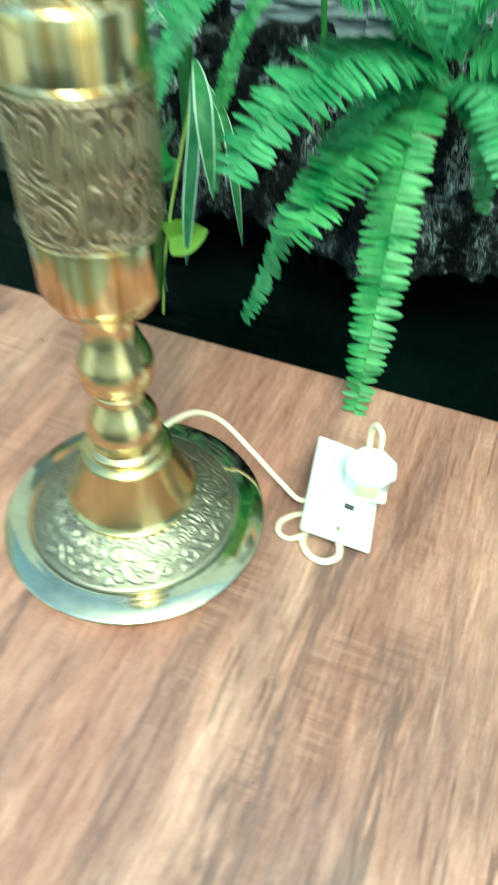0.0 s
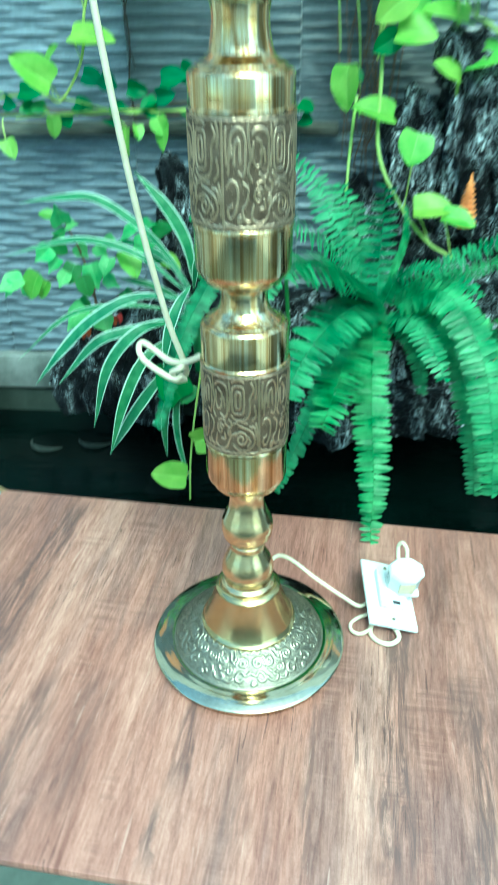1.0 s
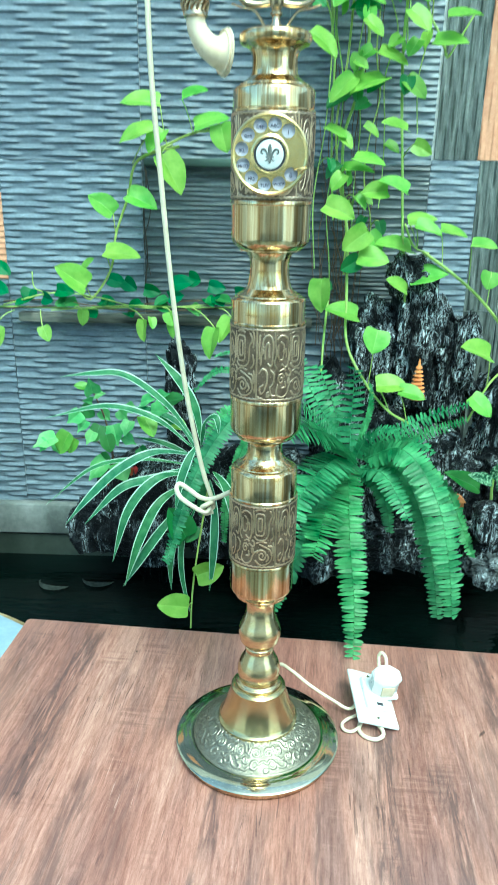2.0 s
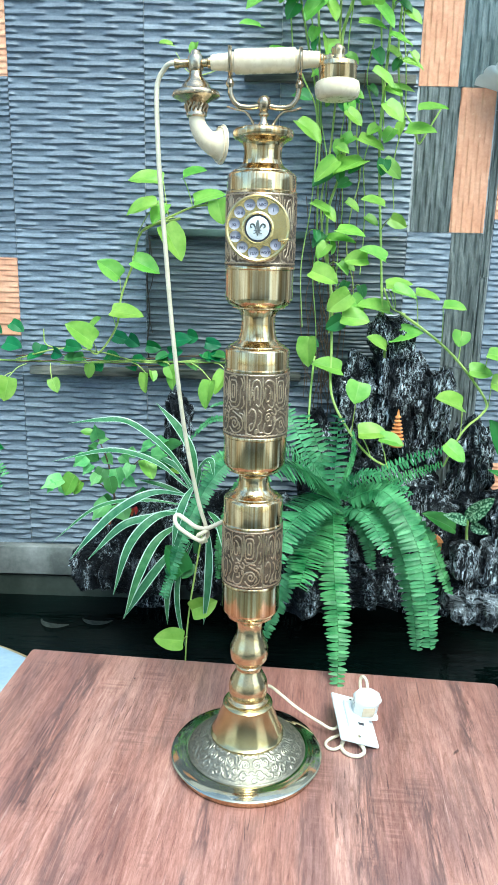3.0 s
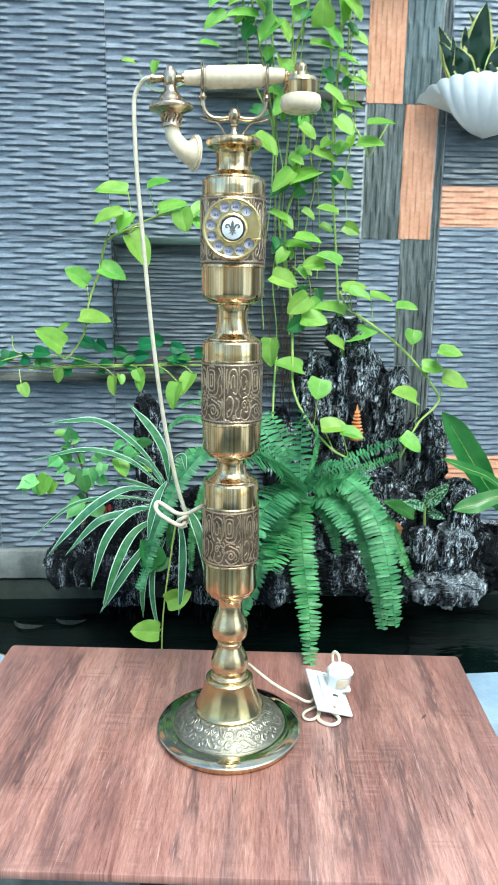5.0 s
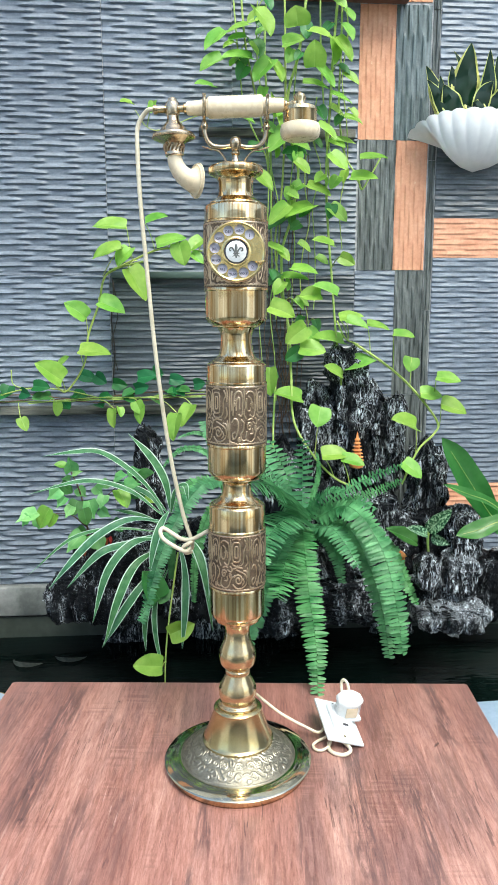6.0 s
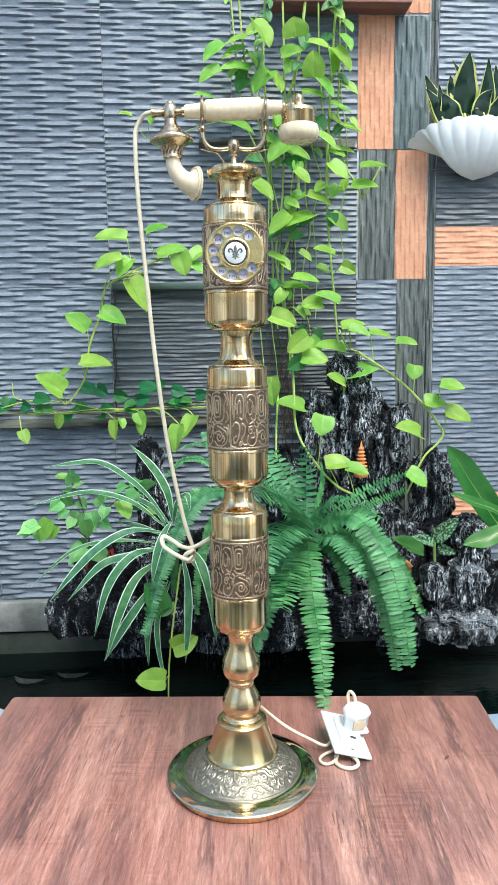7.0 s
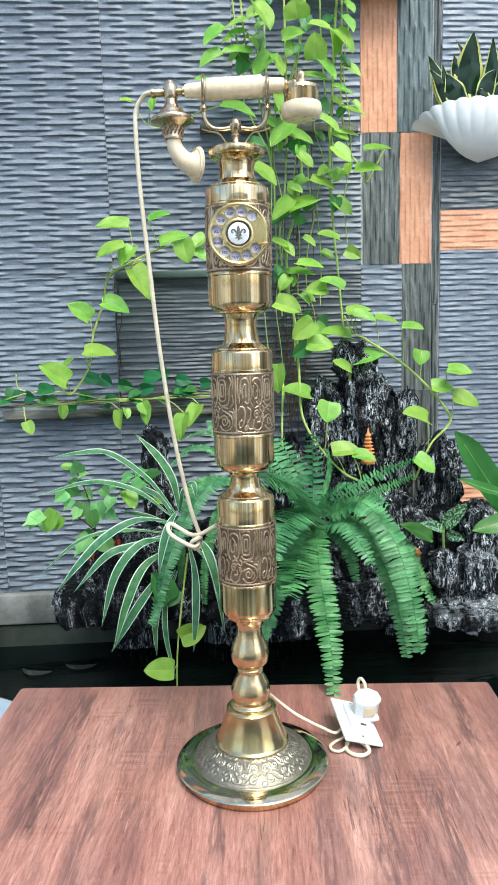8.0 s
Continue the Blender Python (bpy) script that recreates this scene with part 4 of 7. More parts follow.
def handset():
    h = thing("handset", "cream and brass telephone handset resting on the cradle", "handset", (0, 0, 0.9815))
    h.rotation_euler = (0, radians(-1.5), radians(-5))
    along = Matrix.Rotation(radians(90), 4, "Y")
    part("grip", moved(lathe([(0.005, -0.0665), (0.0082, -0.0665), (0.009, -0.064), (0.0098, -0.050), (0.0112, -0.0415), (0.0112, -0.0385), (0.0138, -0.0365), (0.0142, -0.033), (0.0142, 0.033), (0.0138, 0.0365), (0.0112, 0.0385), (0.0112, 0.0415), (0.0098, 0.050), (0.009, 0.064), (0.0082, 0.0665), (0.005, 0.0665)], 48), along), CREAM, h)
    for sgn, far in ((-1, 0.112), (1, 0.082)):
        part("rod", moved(lathe([(0.0054, 0.064), (0.0066, 0.0665), (0.0066, 0.070), (0.0048, 0.0715), (0.0048, far - 0.006), (0.0062, far - 0.004), (0.0062, far)], 28), along if sgn > 0 else Matrix.Rotation(radians(-90), 4, "Y")), BRASS, h)
    column = [(0, -0.062), (0.0110, -0.062), (0.0128, -0.0605), (0.0128, -0.0575), (0.0118, -0.056), (0.0122, -0.0475), (0.0138, -0.0452), (0.0190, -0.0432), (0.0245, -0.0405), (0.0272, -0.0395), (0.0288, -0.0385), (0.0292, -0.0365), (0.0292, -0.0345), (0.0282, -0.0330), (0.0220, -0.0316), (0.0200, -0.0302), (0.0178, -0.0262), (0.0140, -0.0212), (0.0100, -0.0172), (0.0082, -0.0132), (0.0078, -0.0095), (0.0092, -0.0080), (0.0098, -0.0060), (0.0098, 0.0050), (0.0088, 0.0078), (0.0078, 0.0092), (0.0066, 0.0104), (0.0058, 0.0128), (0.0042, 0.0145), (0.0030, 0.0152), (0, 0.0158)]
    mouth = part("transmitter", moved(lathe(column, 56), Matrix.Translation((-0.086, 0, 0))), BRONZE, h, "turned bronze transmitter bell with a knob")
    collar = bmesh.new()
    for k in range(12):
        a = 2 * math.pi * k / 12
        petal = [Vector((-0.086 + r * math.cos(a + q), r * math.sin(a + q), z)) for r, q, z in ((0.0122, -0.2, -0.0555), (0.0136, -0.1, -0.0525), (0.0142, 0.14, -0.0495), (0.0140, 0.24, -0.0475), (0.0134, 0.1, -0.0462))]
        tube(curve3(petal, 4), 0.0013, 6, collar, 0.7)
    part("antique_collar", collar, BRASS_ANTIQUE, mouth, "carved antique brass collar")
    bm = bmesh.new()
    for k in range(30):
        a = 2 * math.pi * k / 30
        bmesh.ops.create_uvsphere(bm, u_segments=8, v_segments=5, radius=0.0011, matrix=Matrix.Translation((-0.086 + 0.0291 * math.cos(a), 0.0291 * math.sin(a), -0.0372)))
    part("bead_ring", bm, BRONZE, mouth, "ring of small brass beads")
    # horn: a bent cream trumpet, open at its wide end
    run = curve3([(-0.086, 0, -0.060), (-0.0855, 0.001, -0.068), (-0.082, 0.002, -0.077), (-0.075, 0.005, -0.0865), (-0.066, 0.009, -0.0915), (-0.057, 0.014, -0.0925)], 5)
    bm = bmesh.new()
    n, sides = len(run), 28
    rings = []
    for layer in (0, 1):
        for i in (range(n) if layer == 0 else reversed(range(n // 2, n))):
            d = (run[min(i + 1, n - 1)] - run[max(i - 1, 0)]).normalized()
            side = d.cross(Vector((0, 1, 0))).normalized()
            other = side.cross(d)
            r = 0.0098 + 0.0062 * (i / (n - 1)) ** 1.6 + 0.0075 * (i / (n - 1)) ** 7 - 0.0022 * layer
            rings.append([bm.verts.new(run[i] + r * (math.cos(a) * side + math.sin(a) * other)) for a in (2 * math.pi * k / sides for k in range(sides))])
    for a, b in zip(rings, rings[1:]):
        for k in range(sides):
            bm.faces.new((a[k], a[(k + 1) % sides], b[(k + 1) % sides], b[k]))
    bm.faces.new(rings[-1])
    part("mouth_horn", bm, CREAM, mouth, "bent cream plastic horn")
    d = (run[-1] - run[-2]).normalized()
    side = d.cross(Vector((0, 1, 0))).normalized()
    other = side.cross(d)
    for r, back in ((0.0232, 0.0), (0.0212, 0.0035)):
        ring = [run[-1] - d * back + r * (math.cos(a) * side + math.sin(a) * other) for a in (2 * math.pi * k / 40 for k in range(41))]
        part("lip", tube(ring, 0.0011, 8), CREAM, mouth, "rolled horn lip")
    ear = part("receiver", moved(lathe([(0.0215, -0.026), (0.0228, -0.024), (0.0228, -0.0115), (0.0238, -0.0095), (0.0225, -0.0045), (0.016, -0.002), (0.0085, 0.0), (0.0075, 0.005), (0.0086, 0.009), (0.0078, 0.0125), (0.004, 0.0145), (0.003, 0.016), (0, 0.017)], 56), Matrix.Translation((0.088, 0, 0))), BRASS, h, "brass receiver cap with a knob")
    part("ear_cup", moved(lathe([(0, -0.0435), (0.012, -0.0455), (0.021, -0.0455), (0.0252, -0.043), (0.0272, -0.038), (0.0274, -0.0315), (0.0262, -0.0265), (0.0222, -0.0245), (0, -0.0245)], 56), Matrix.Translation((0.088, 0, 0))), CREAM, ear, "rounded cream ear cup")
    return h


handset()

run = curve3([(-0.108, 0.009, 0.979), (-0.118, 0.010, 0.9785), (-0.126, 0.016, 0.973), (-0.134, 0.02, 0.96), (-0.136, 0.022, 0.936), (-0.134, 0.025, 0.862), (-0.127, 0.03, 0.763), (-0.117, 0.036, 0.636), (-0.102, 0.045, 0.506), (-0.083, 0.052, 0.401), (-0.068, 0.056, 0.346), (-0.074, 0.062, 0.334)], 10)
part("cord", tube(run, 0.0031, 10), CORD, tele, "cream cord from the handset")
run = curve3([(-0.071, 0.05, 0.342), (-0.078, 0.046, 0.337), (-0.093, 0.048, 0.343), (-0.112, 0.055, 0.354), (-0.118, 0.06, 0.364), (-0.114, 0.064, 0.37), (-0.1, 0.06, 0.363), (-0.085, 0.054, 0.355), (-0.068, 0.048, 0.356), (-0.043, 0.034, 0.373)], 8)
part("knot", tube(run, 0.0033, 10), CORD, tele, "cream cord from the handset")
run = curve3([(-0.067, 0.05, 0.352), (-0.074, 0.044, 0.35), (-0.082, 0.048, 0.343), (-0.078, 0.054, 0.332), (-0.068, 0.056, 0.334)], 6)
part("knot", tube(run, 0.0033, 10), CORD, tele, "cream cord from the handset")


# ---- socket plate with a plug, and its cord ----
def socket():
    s = thing("wall_socket", "loose white socket plate with a cream plug, lying on the table", "socket", (0.1738, 0.0714, 0.0226))
    across, along = Vector((0.062, 0.0092, -0.021)).normalized(), Vector((-0.0116, 0.0954, 0.0193))
    up = across.cross(along).normalized()
    s.rotation_euler = Matrix((across, up.cross(across), up)).transposed().to_euler()
    part("plate", box(0.066, 0.099, 0.005, 0.0018), WHITE_PLASTIC, s)
    part("back_box", box(0.044, 0.058, 0.014, 0.002, (0.002, 0.008, -0.0090)), WHITE_PLASTIC, s)
    module = part("module", box(0.038, 0.058, 0.009, 0.003, (0.002, 0.004, 0.006)), WHITE_PLASTIC, s, "raised white outlet module")
    part("slot", box(0.010, 0.005, 0.001, 0.0, (0.004, -0.018, 0.0107)), INK, module, "dark outlet slot")
    part("screw", moved(lathe([(0.0026, 0.0), (0.0024, 0.0012), (0, 0.0015)], 16), Matrix.Translation((0.0, -0.038, 0.0025))), BRASS_PALE, s, "small metal screw")
    part("screw", moved(lathe([(0.0026, 0.0), (0.0024, 0.0012), (0, 0.0015)], 16), Matrix.Translation((0.0, 0.040, 0.0025))), BRASS_PALE, s, "small metal screw")
    return s


socket()


def plug():
    p = thing("plug", "cream power plug standing in the socket", "plug", (0.190, 0.082, 0.030))
    p.rotation_euler = (radians(14), radians(4), radians(8))
    body = lathe([(0.0185, 0.002), (0.0205, 0.006), (0.0205, 0.028), (0.0225, 0.033), (0.0225, 0.039), (0.0195, 0.0425), (0, 0.0435)], 8)
    part("body", moved(body, Matrix.Diagonal((1.05, 0.86, 0.9, 1)) @ Matrix.Rotation(radians(22.5), 4, "Z")), WHITE_PLASTIC, p)
    part("front_panel", box(0.020, 0.003, 0.020, 0.0012, (0.001, -0.0162, 0.017), 2), PLUG_PLASTIC, p, "cream front panel")
    part("collar", box(0.042, 0.034, 0.008, 0.003, (0, 0, 0.001), 2), WHITE_PLASTIC, p, "flared white collar")
    return p


plug()
power_cord = thing("power_cord", "thin cream cord looping from the telephone to the socket", "cord")
run = curve3([(0.016, 0.028, 0.092), (0.022, 0.048, 0.089), (0.033, 0.075, 0.077), (0.050, 0.094, 0.053), (0.080, 0.089, 0.030), (0.115, 0.070, 0.018), (0.140, 0.060, 0.012), (0.159, 0.085, 0.016), (0.17, 0.09, 0.021)], 10)
part("cord", tube(run, 0.0024, 10), CORD, power_cord)
run = curve3([(0.160, 0.060, 0.0095), (0.147, 0.052, 0.006), (0.135, 0.046, 0.0045), (0.126, 0.036, 0.004), (0.127, 0.024, 0.004), (0.138, 0.020, 0.004), (0.150, 0.028, 0.006), (0.156, 0.040, 0.009)], 8)
part("cord", tube(run, 0.0024, 10), CORD, power_cord)
run = curve3([(0.152, 0.036, 0.007), (0.150, 0.022, 0.004), (0.158, 0.010, 0.0035), (0.172, 0.006, 0.0035), (0.183, 0.013, 0.0045), (0.183, 0.024, 0.006), (0.176, 0.036, 0.0075)], 8)
part("cord", tube(run, 0.0031, 10), CORD, power_cord)
run = curve3([(0.190, 0.090, 0.050), (0.187, 0.104, 0.054), (0.186, 0.112, 0.070), (0.190, 0.110, 0.078), (0.196, 0.106, 0.071), (0.197, 0.100, 0.056), (0.196, 0.094, 0.044)], 8)
part("cord", tube(run, 0.0027, 10), CORD, power_cord)


# ---- rockwork ----
def rock(name, label, at, size, seed, group="", lean=(0, 0), rough=1.0, detail=5, mat=None):
    """A craggy stone with upright fissures; size is its half width, half depth and half height."""
    bm = bmesh.new()
    bmesh.ops.create_icosphere(bm, subdivisions=detail, radius=1)
    off = Vector((seed * 3.7, seed * 1.3, seed * 7.1))
    for v in bm.verts:
        d = v.co.copy()
        boxy = max(abs(d.x), abs(d.y), abs(d.z)) ** -0.45
        p = Vector((d.x * size[0], d.y * size[1], d.z * size[2])) * boxy
        q = Vector((p.x * 1.0, p.y * 1.0, p.z * 0.42))
        big = noise.fractal(q * 9 + off, 0.9, 2.0, 3)
        crag = 1 - 2 * abs(noise.noise(q * 24 + off))
        mid = 1 - 2 * abs(noise.noise(Vector((p.x, p.y, p.z * 0.35)) * 52 + off))
        fine = 1 - 2 * abs(noise.noise(Vector((p.x, p.y, p.z * 0.5)) * 95 + off))
        block = noise.cell(Vector((p.x + 0.012 * big, p.y, p.z * 0.3)) * 38 + off) + 0.6 * noise.cell(Vector((p.x, p.y + 0.01 * big, p.z * 0.45)) * 85 + off)
        out = Vector((d.x, d.y, d.z * 0.6)).normalized()
        p += out * rough * (0.030 * big + 0.014 * crag + 0.008 * mid + 0.004 * fine + 0.010 * block)
        if size[2] > size[0] * 1.2:
            p.z += 0.35 * size[2] * max(0, d.z) * noise.noise(Vector((p.x, p.y, 0)) * 24 + off)
        up = (p.z + size[2]) / (2 * size[2])
        p.x += lean[0] * up
        p.y += lean[1] * up
        v.co = p
    ob = part(name, bm, mat or CRAG, None, angle=32)
    ob.location = at
    return tagged(ob, label, "rock", group)


ROCKS = "rockwork in the pond"
rock("rock", "tall craggy black rock peak with white veins", (0.308, 0.66, 0.468), (0.034, 0.05, 0.150), 1, ROCKS, (-0.01, 0), detail=6)
rock("rock", "black rock pillar streaked with white", (0.392, 0.665, 0.402), (0.032, 0.045, 0.122), 2, ROCKS, detail=6)
rock("rock", "low craggy black rock shoulder", (0.224, 0.66, 0.417), (0.034, 0.045, 0.085), 3, ROCKS)
rock("rock", "dark upright rock slab with pale veins", (0.486, 0.64, 0.290), (0.034, 0.045, 0.092), 4, ROCKS, detail=6)
rock("rock", "black rock mass behind the fern", (0.268, 0.6, 0.171), (0.15, 0.09, 0.13), 5, ROCKS, detail=6, mat=CRAG_BARE_SHADED)
rock("rock", "black rock ledge over the water", (0.181, 0.56, 0.065), (0.17, 0.10, 0.055), 6, ROCKS, mat=CRAG_BARE_SHADED)
# Added rock: stands in for the shade under the fern's fronds.
rock("rock", "added dark rock standing in for the shade behind the fern", (0.137, 0.645, 0.322), (0.036, 0.03, 0.098), 23, ROCKS, (0.012, 0), rough=0.7, mat=CRAG_BARE_SHADED)
rock("rock", "rounded black rock with white crust", (0.44, 0.445, 0.151), (0.024, 0.028, 0.036), 7, ROCKS, rough=0.4)
rock("rock", "worn grey-black rock with a hollow", (0.509, 0.445, 0.143), (0.034, 0.034, 0.046), 8, ROCKS, rough=0.42, detail=6, mat=CRAG_DUSTY)
rock("rock", "black rock base behind the pale shelf", (0.48, 0.49, 0.077), (0.075, 0.045, 0.035), 19, ROCKS, rough=0.6)
# Added rock: darkens the spot where the pale plinth would show.
rock("rock", "dark rock lump added to cover the pale plinth by the pond wall", (0.654, 0.6, 0.057), (0.075, 0.05, 0.075), 20, ROCKS, rough=0.8, mat=CRAG_BARE_SHADED)
rock("rock", "dark rock face behind the aglaonema", (0.509, 0.6, 0.161), (0.09, 0.05, 0.085), 21, ROCKS, rough=0.8, mat=CRAG_BARE_SHADED)
rock("rock", "small dark rock knob leaning on its neighbour", (0.519, 0.455, 0.196), (0.016, 0.02, 0.030), 18, ROCKS, rough=0.4)
rock("rock", "pale-dusted black rock shelf above the water", (0.481, 0.445, 0.055), (0.075, 0.055, 0.020), 9, ROCKS, rough=0.7, detail=6, mat=CRAG_DUSTY)
rock("rock", "pointed dark rock beside the wall", (0.532, 0.52, 0.228), (0.026, 0.03, 0.036), 10, ROCKS, rough=0.6)
rock("rock", "low black rock hanging over the water", (-0.289, 0.56, 0.074), (0.112, 0.075, 0.052), 11, ROCKS, rough=0.55, detail=6, mat=CRAG_BARE_SHADED)
rock("rock", "rough black rock lump under the spider plant", (-0.249, 0.58, 0.145), (0.09, 0.075, 0.068), 12, ROCKS, rough=0.7, mat=CRAG_BARE_SHADED)
rock("rock", "slim black rock spire", (-0.176, 0.66, 0.323), (0.020, 0.022, 0.105), 13, ROCKS, mat=CRAG_BARE_SHADED)
rock("rock", "black rock block behind the telephone", (-0.051, 0.6, 0.116), (0.13, 0.08, 0.10), 14, ROCKS, mat=CRAG_BARE_SHADED)
rock("rock", "black stone pier standing in the pond", (0.06, 0.735, -0.26), (0.15, 0.025, 0.2), 15, ROCKS, rough=0.5, detail=4)
rock("rock", "black stone pier standing in the pond", (-0.26, 0.735, -0.26), (0.06, 0.025, 0.2), 16, ROCKS, rough=0.5, detail=4)
rock("rock", "black stone pier standing in the pond", (0.44, 0.735, -0.26), (0.06, 0.025, 0.2), 17, ROCKS, rough=0.5, detail=4)


def pagoda():
    p = thing("pagoda", "tiny orange clay pagoda ornament among the rocks", "ornament", (0.301, 0.555, 0.375))
    prof = []
    for k in range(7):
        r, z = 0.0148 - 0.0014 * k, 0.0078 * k
        prof += [(r * 0.72, z), (r * 0.72, z + 0.0042), (r * 1.12, z + 0.0048), (r * 1.05, z + 0.006)]
    part("tower", lathe([(0.012, -0.004), *prof, (0.0028, 0.057), (0.0018, 0.066), (0, 0.071)], 8), CLAY, p)
    part("plinth", lathe([(0.014, -0.012), (0.0168, -0.008), (0.0168, -0.004), (0, -0.004)], 8), CLAY, p)


pagoda()
hut = thing("clay_hut", "small orange clay hut ornament on the rocks", "ornament", (0.387, 0.5, 0.162))
part("walls", box(0.03, 0.025, 0.02, 0.002, (0, 0, 0)), CLAY, hut)
part("roof", moved(lathe([(0.024, 0.010), (0.022, 0.013), (0, 0.024)], 4), Matrix.Rotation(radians(45), 4, "Z")), CLAY, hut)

for k, (x, y) in enumerate(((-0.473, 0.625), (-0.376, 0.645))):
    bowl = thing("bowl", "sunken pale bowl with its rim at the water", "bowl", (x, y, WATER_Z - 0.004), "bowls in the pond")
    part("shell", lathe([(0.02, -0.035), (0.034, -0.02), (0.040, 0.001), (0.037, 0.001), (0.031, -0.018), (0, -0.028)], 40), BOWL_CLAY, bowl)
    bowl.rotation_euler = (radians(-20), radians(7 - 5 * k), 0)


# ---- plants ----
def blade(run, width, mats, name, parent, edge=0.0, fold=0.25, label="", side_hint=(0, 0, 1), full=0.45, thin=0.15, blunt=2.2):
    """A strap leaf along a run: folded along its midrib, pointed, with paler margins where edge is set."""
    n = len(run)
    v, f, s = [], [], []
    cols = [-1, -1 + 2 * edge, 0, 1 - 2 * edge, 1] if edge else [-1, -0.5, 0, 0.5, 1]
    hint = Vector(side_hint)
    for i, p in enumerate(run):
        d = (run[min(i + 1, n - 1)] - run[max(i - 1, 0)]).normalized()
        side = d.cross(hint)
        side = side.normalized() if side.length > 0.05 else Vector((1, 0, 0))
        nor = side.cross(d)
        t = i / (n - 1)
        w = width * (thin + (1 - thin) * min(1, t / full) ** 0.7) * (1 - max(0, (t - full) / (1 - full)) ** blunt)
        w = max(w, width * 0.02)
        for c in cols:
            v.append(p + side * (w * 0.5 * c) + nor * (w * 0.5 * fold * abs(c) + 0.045 * width * c * c * math.sin(17 * t + 2.3 * c + 40 * width)))
    for i in range(n - 1):
        for k in range(4):
            a = i * 5 + k
            f.append((a, a + 1, a + 6, a + 5))
            s.append(1 if edge and k in (0, 3) else 0)
    return data_part(name, v, f, mats, parent, label, s)


def heart_leaf(base, tip, wide, mat, parent, seed, name="leaf", lobes=0.34, true_ratio=0.78, label="", tail=False):
    """A heart-shaped leaf from its stalk to its tip; where it shows narrow it is turned edge-on, and its blade arches."""
    a, b = Vector(base), Vector(tip)
    axis = b - a
    size = axis.length
    axis.normalize()
    across = axis.cross(Vector((0, -1, 0)))
    across = across.normalized() if across.length > 1e-3 else Vector((1, 0, 0))
    if across.z < 0:
        across = -across
    front = across.cross(axis)
    if front.y > 0:
        front = -front
    full = max(wide, size * true_ratio)
    tilt = math.acos(min(1.0, wide / full)) * 0.9
    across = across * math.cos(tilt) - front * math.sin(tilt)
    nor = axis.cross(across).normalized()
    if nor.z < 0 and abs(nor.z) > abs(nor.y) or (nor.y > 0 and abs(nor.y) >= abs(nor.z)):
        nor = -nor
    rnd = random.Random(seed)
    droop, cup = rnd.uniform(0.08, 0.22), rnd.uniform(0.10, 0.28)
    rows, v, f, rib = 15, [], [], []
    cols = (-1, -0.66, -0.33, -0.07, 0, 0.07, 0.33, 0.66, 1)
    for i in range(rows):
        t = (i / (rows - 1)) ** 1.55
        w = 0.5 * full * (math.sin(math.pi * t ** 0.70) ** 0.66 if 0 < t < 1 else 0.02)
        if tail:
            w *= 1 - 0.62 * max(0.0, min(1.0, (t - 0.52) / 0.3)) * (1 - max(0.0, (t - 0.82) / 0.18) * 0.4)
        for c in cols:
            back = lobes * 0.42 * size * math.sin(math.pi * min(1.0, t / 0.34)) * abs(c) ** 1.8
            lift = cup * 1.3 * w / full * abs(c) - droop * (t - 0.35) ** 2 + 0.014 * math.sin(8 * t + 5 * c + seed)
            v.append(a + axis * (t * size - back) + across * (w * c) + nor * (size * lift))
            rib.append((1.0 - 0.6 * t) if c == 0 else 0.0)
    for i in range(rows - 1):
        for k in range(8):
            q = i * 9 + k
            f.append((q, q + 1, q + 10, q + 9))
    ob = data_part(name, v, f, [mat], parent, label)
    ob.data.attributes.new("rib", "FLOAT", "POINT").data.foreach_set("value", rib)
    return ob


leaf_count = 0


def leaf(vine, base, tip, wide, mat=None, stalk=None):
    global leaf_count
    leaf_count += 1
    heart_leaf(base, tip, wide, mat or POTHOS, vine, leaf_count, tail=mat == FICUS)
    if stalk:
        a, b = Vector(base), Vector(stalk)
        mid = (a + b) / 2 + Vector((0, -0.004, 0.006))
        part("stalk", tube(curve3([a, mid, b], 4), 0.0011, 5), STEM, vine)


def stem(vine, points, radius=0.0022):
    part("stem", tube(curve3(points, 8), radius, 6, taper=0.75), STEM, vine)


def scatter(vine, points, count, seed, low=0.030, high=0.046):
    """Leaves at random along a hanging stem, tips drooping."""
    rnd = random.Random(seed)
    run = curve3(points, 8)
    for k in range(count):
        p = run[int(rnd.uniform(0.02, 0.98) * (len(run) - 1))]
        turn, size = rnd.uniform(-2.6, -0.5), rnd.uniform(low, high)
        out = Vector((rnd.uniform(-0.022, 0.022), -rnd.uniform(0.005, 0.035), rnd.uniform(0.004, 0.022)))
        base = p + out
        tip = base + Vector((size * math.cos(turn), -0.01, size * math.sin(turn) * 0.8))
        leaf(vine, base, tip, size * rnd.uniform(0.35, 0.75), rnd.choice((POTHOS, POTHOS, BROAD)), stalk=p)


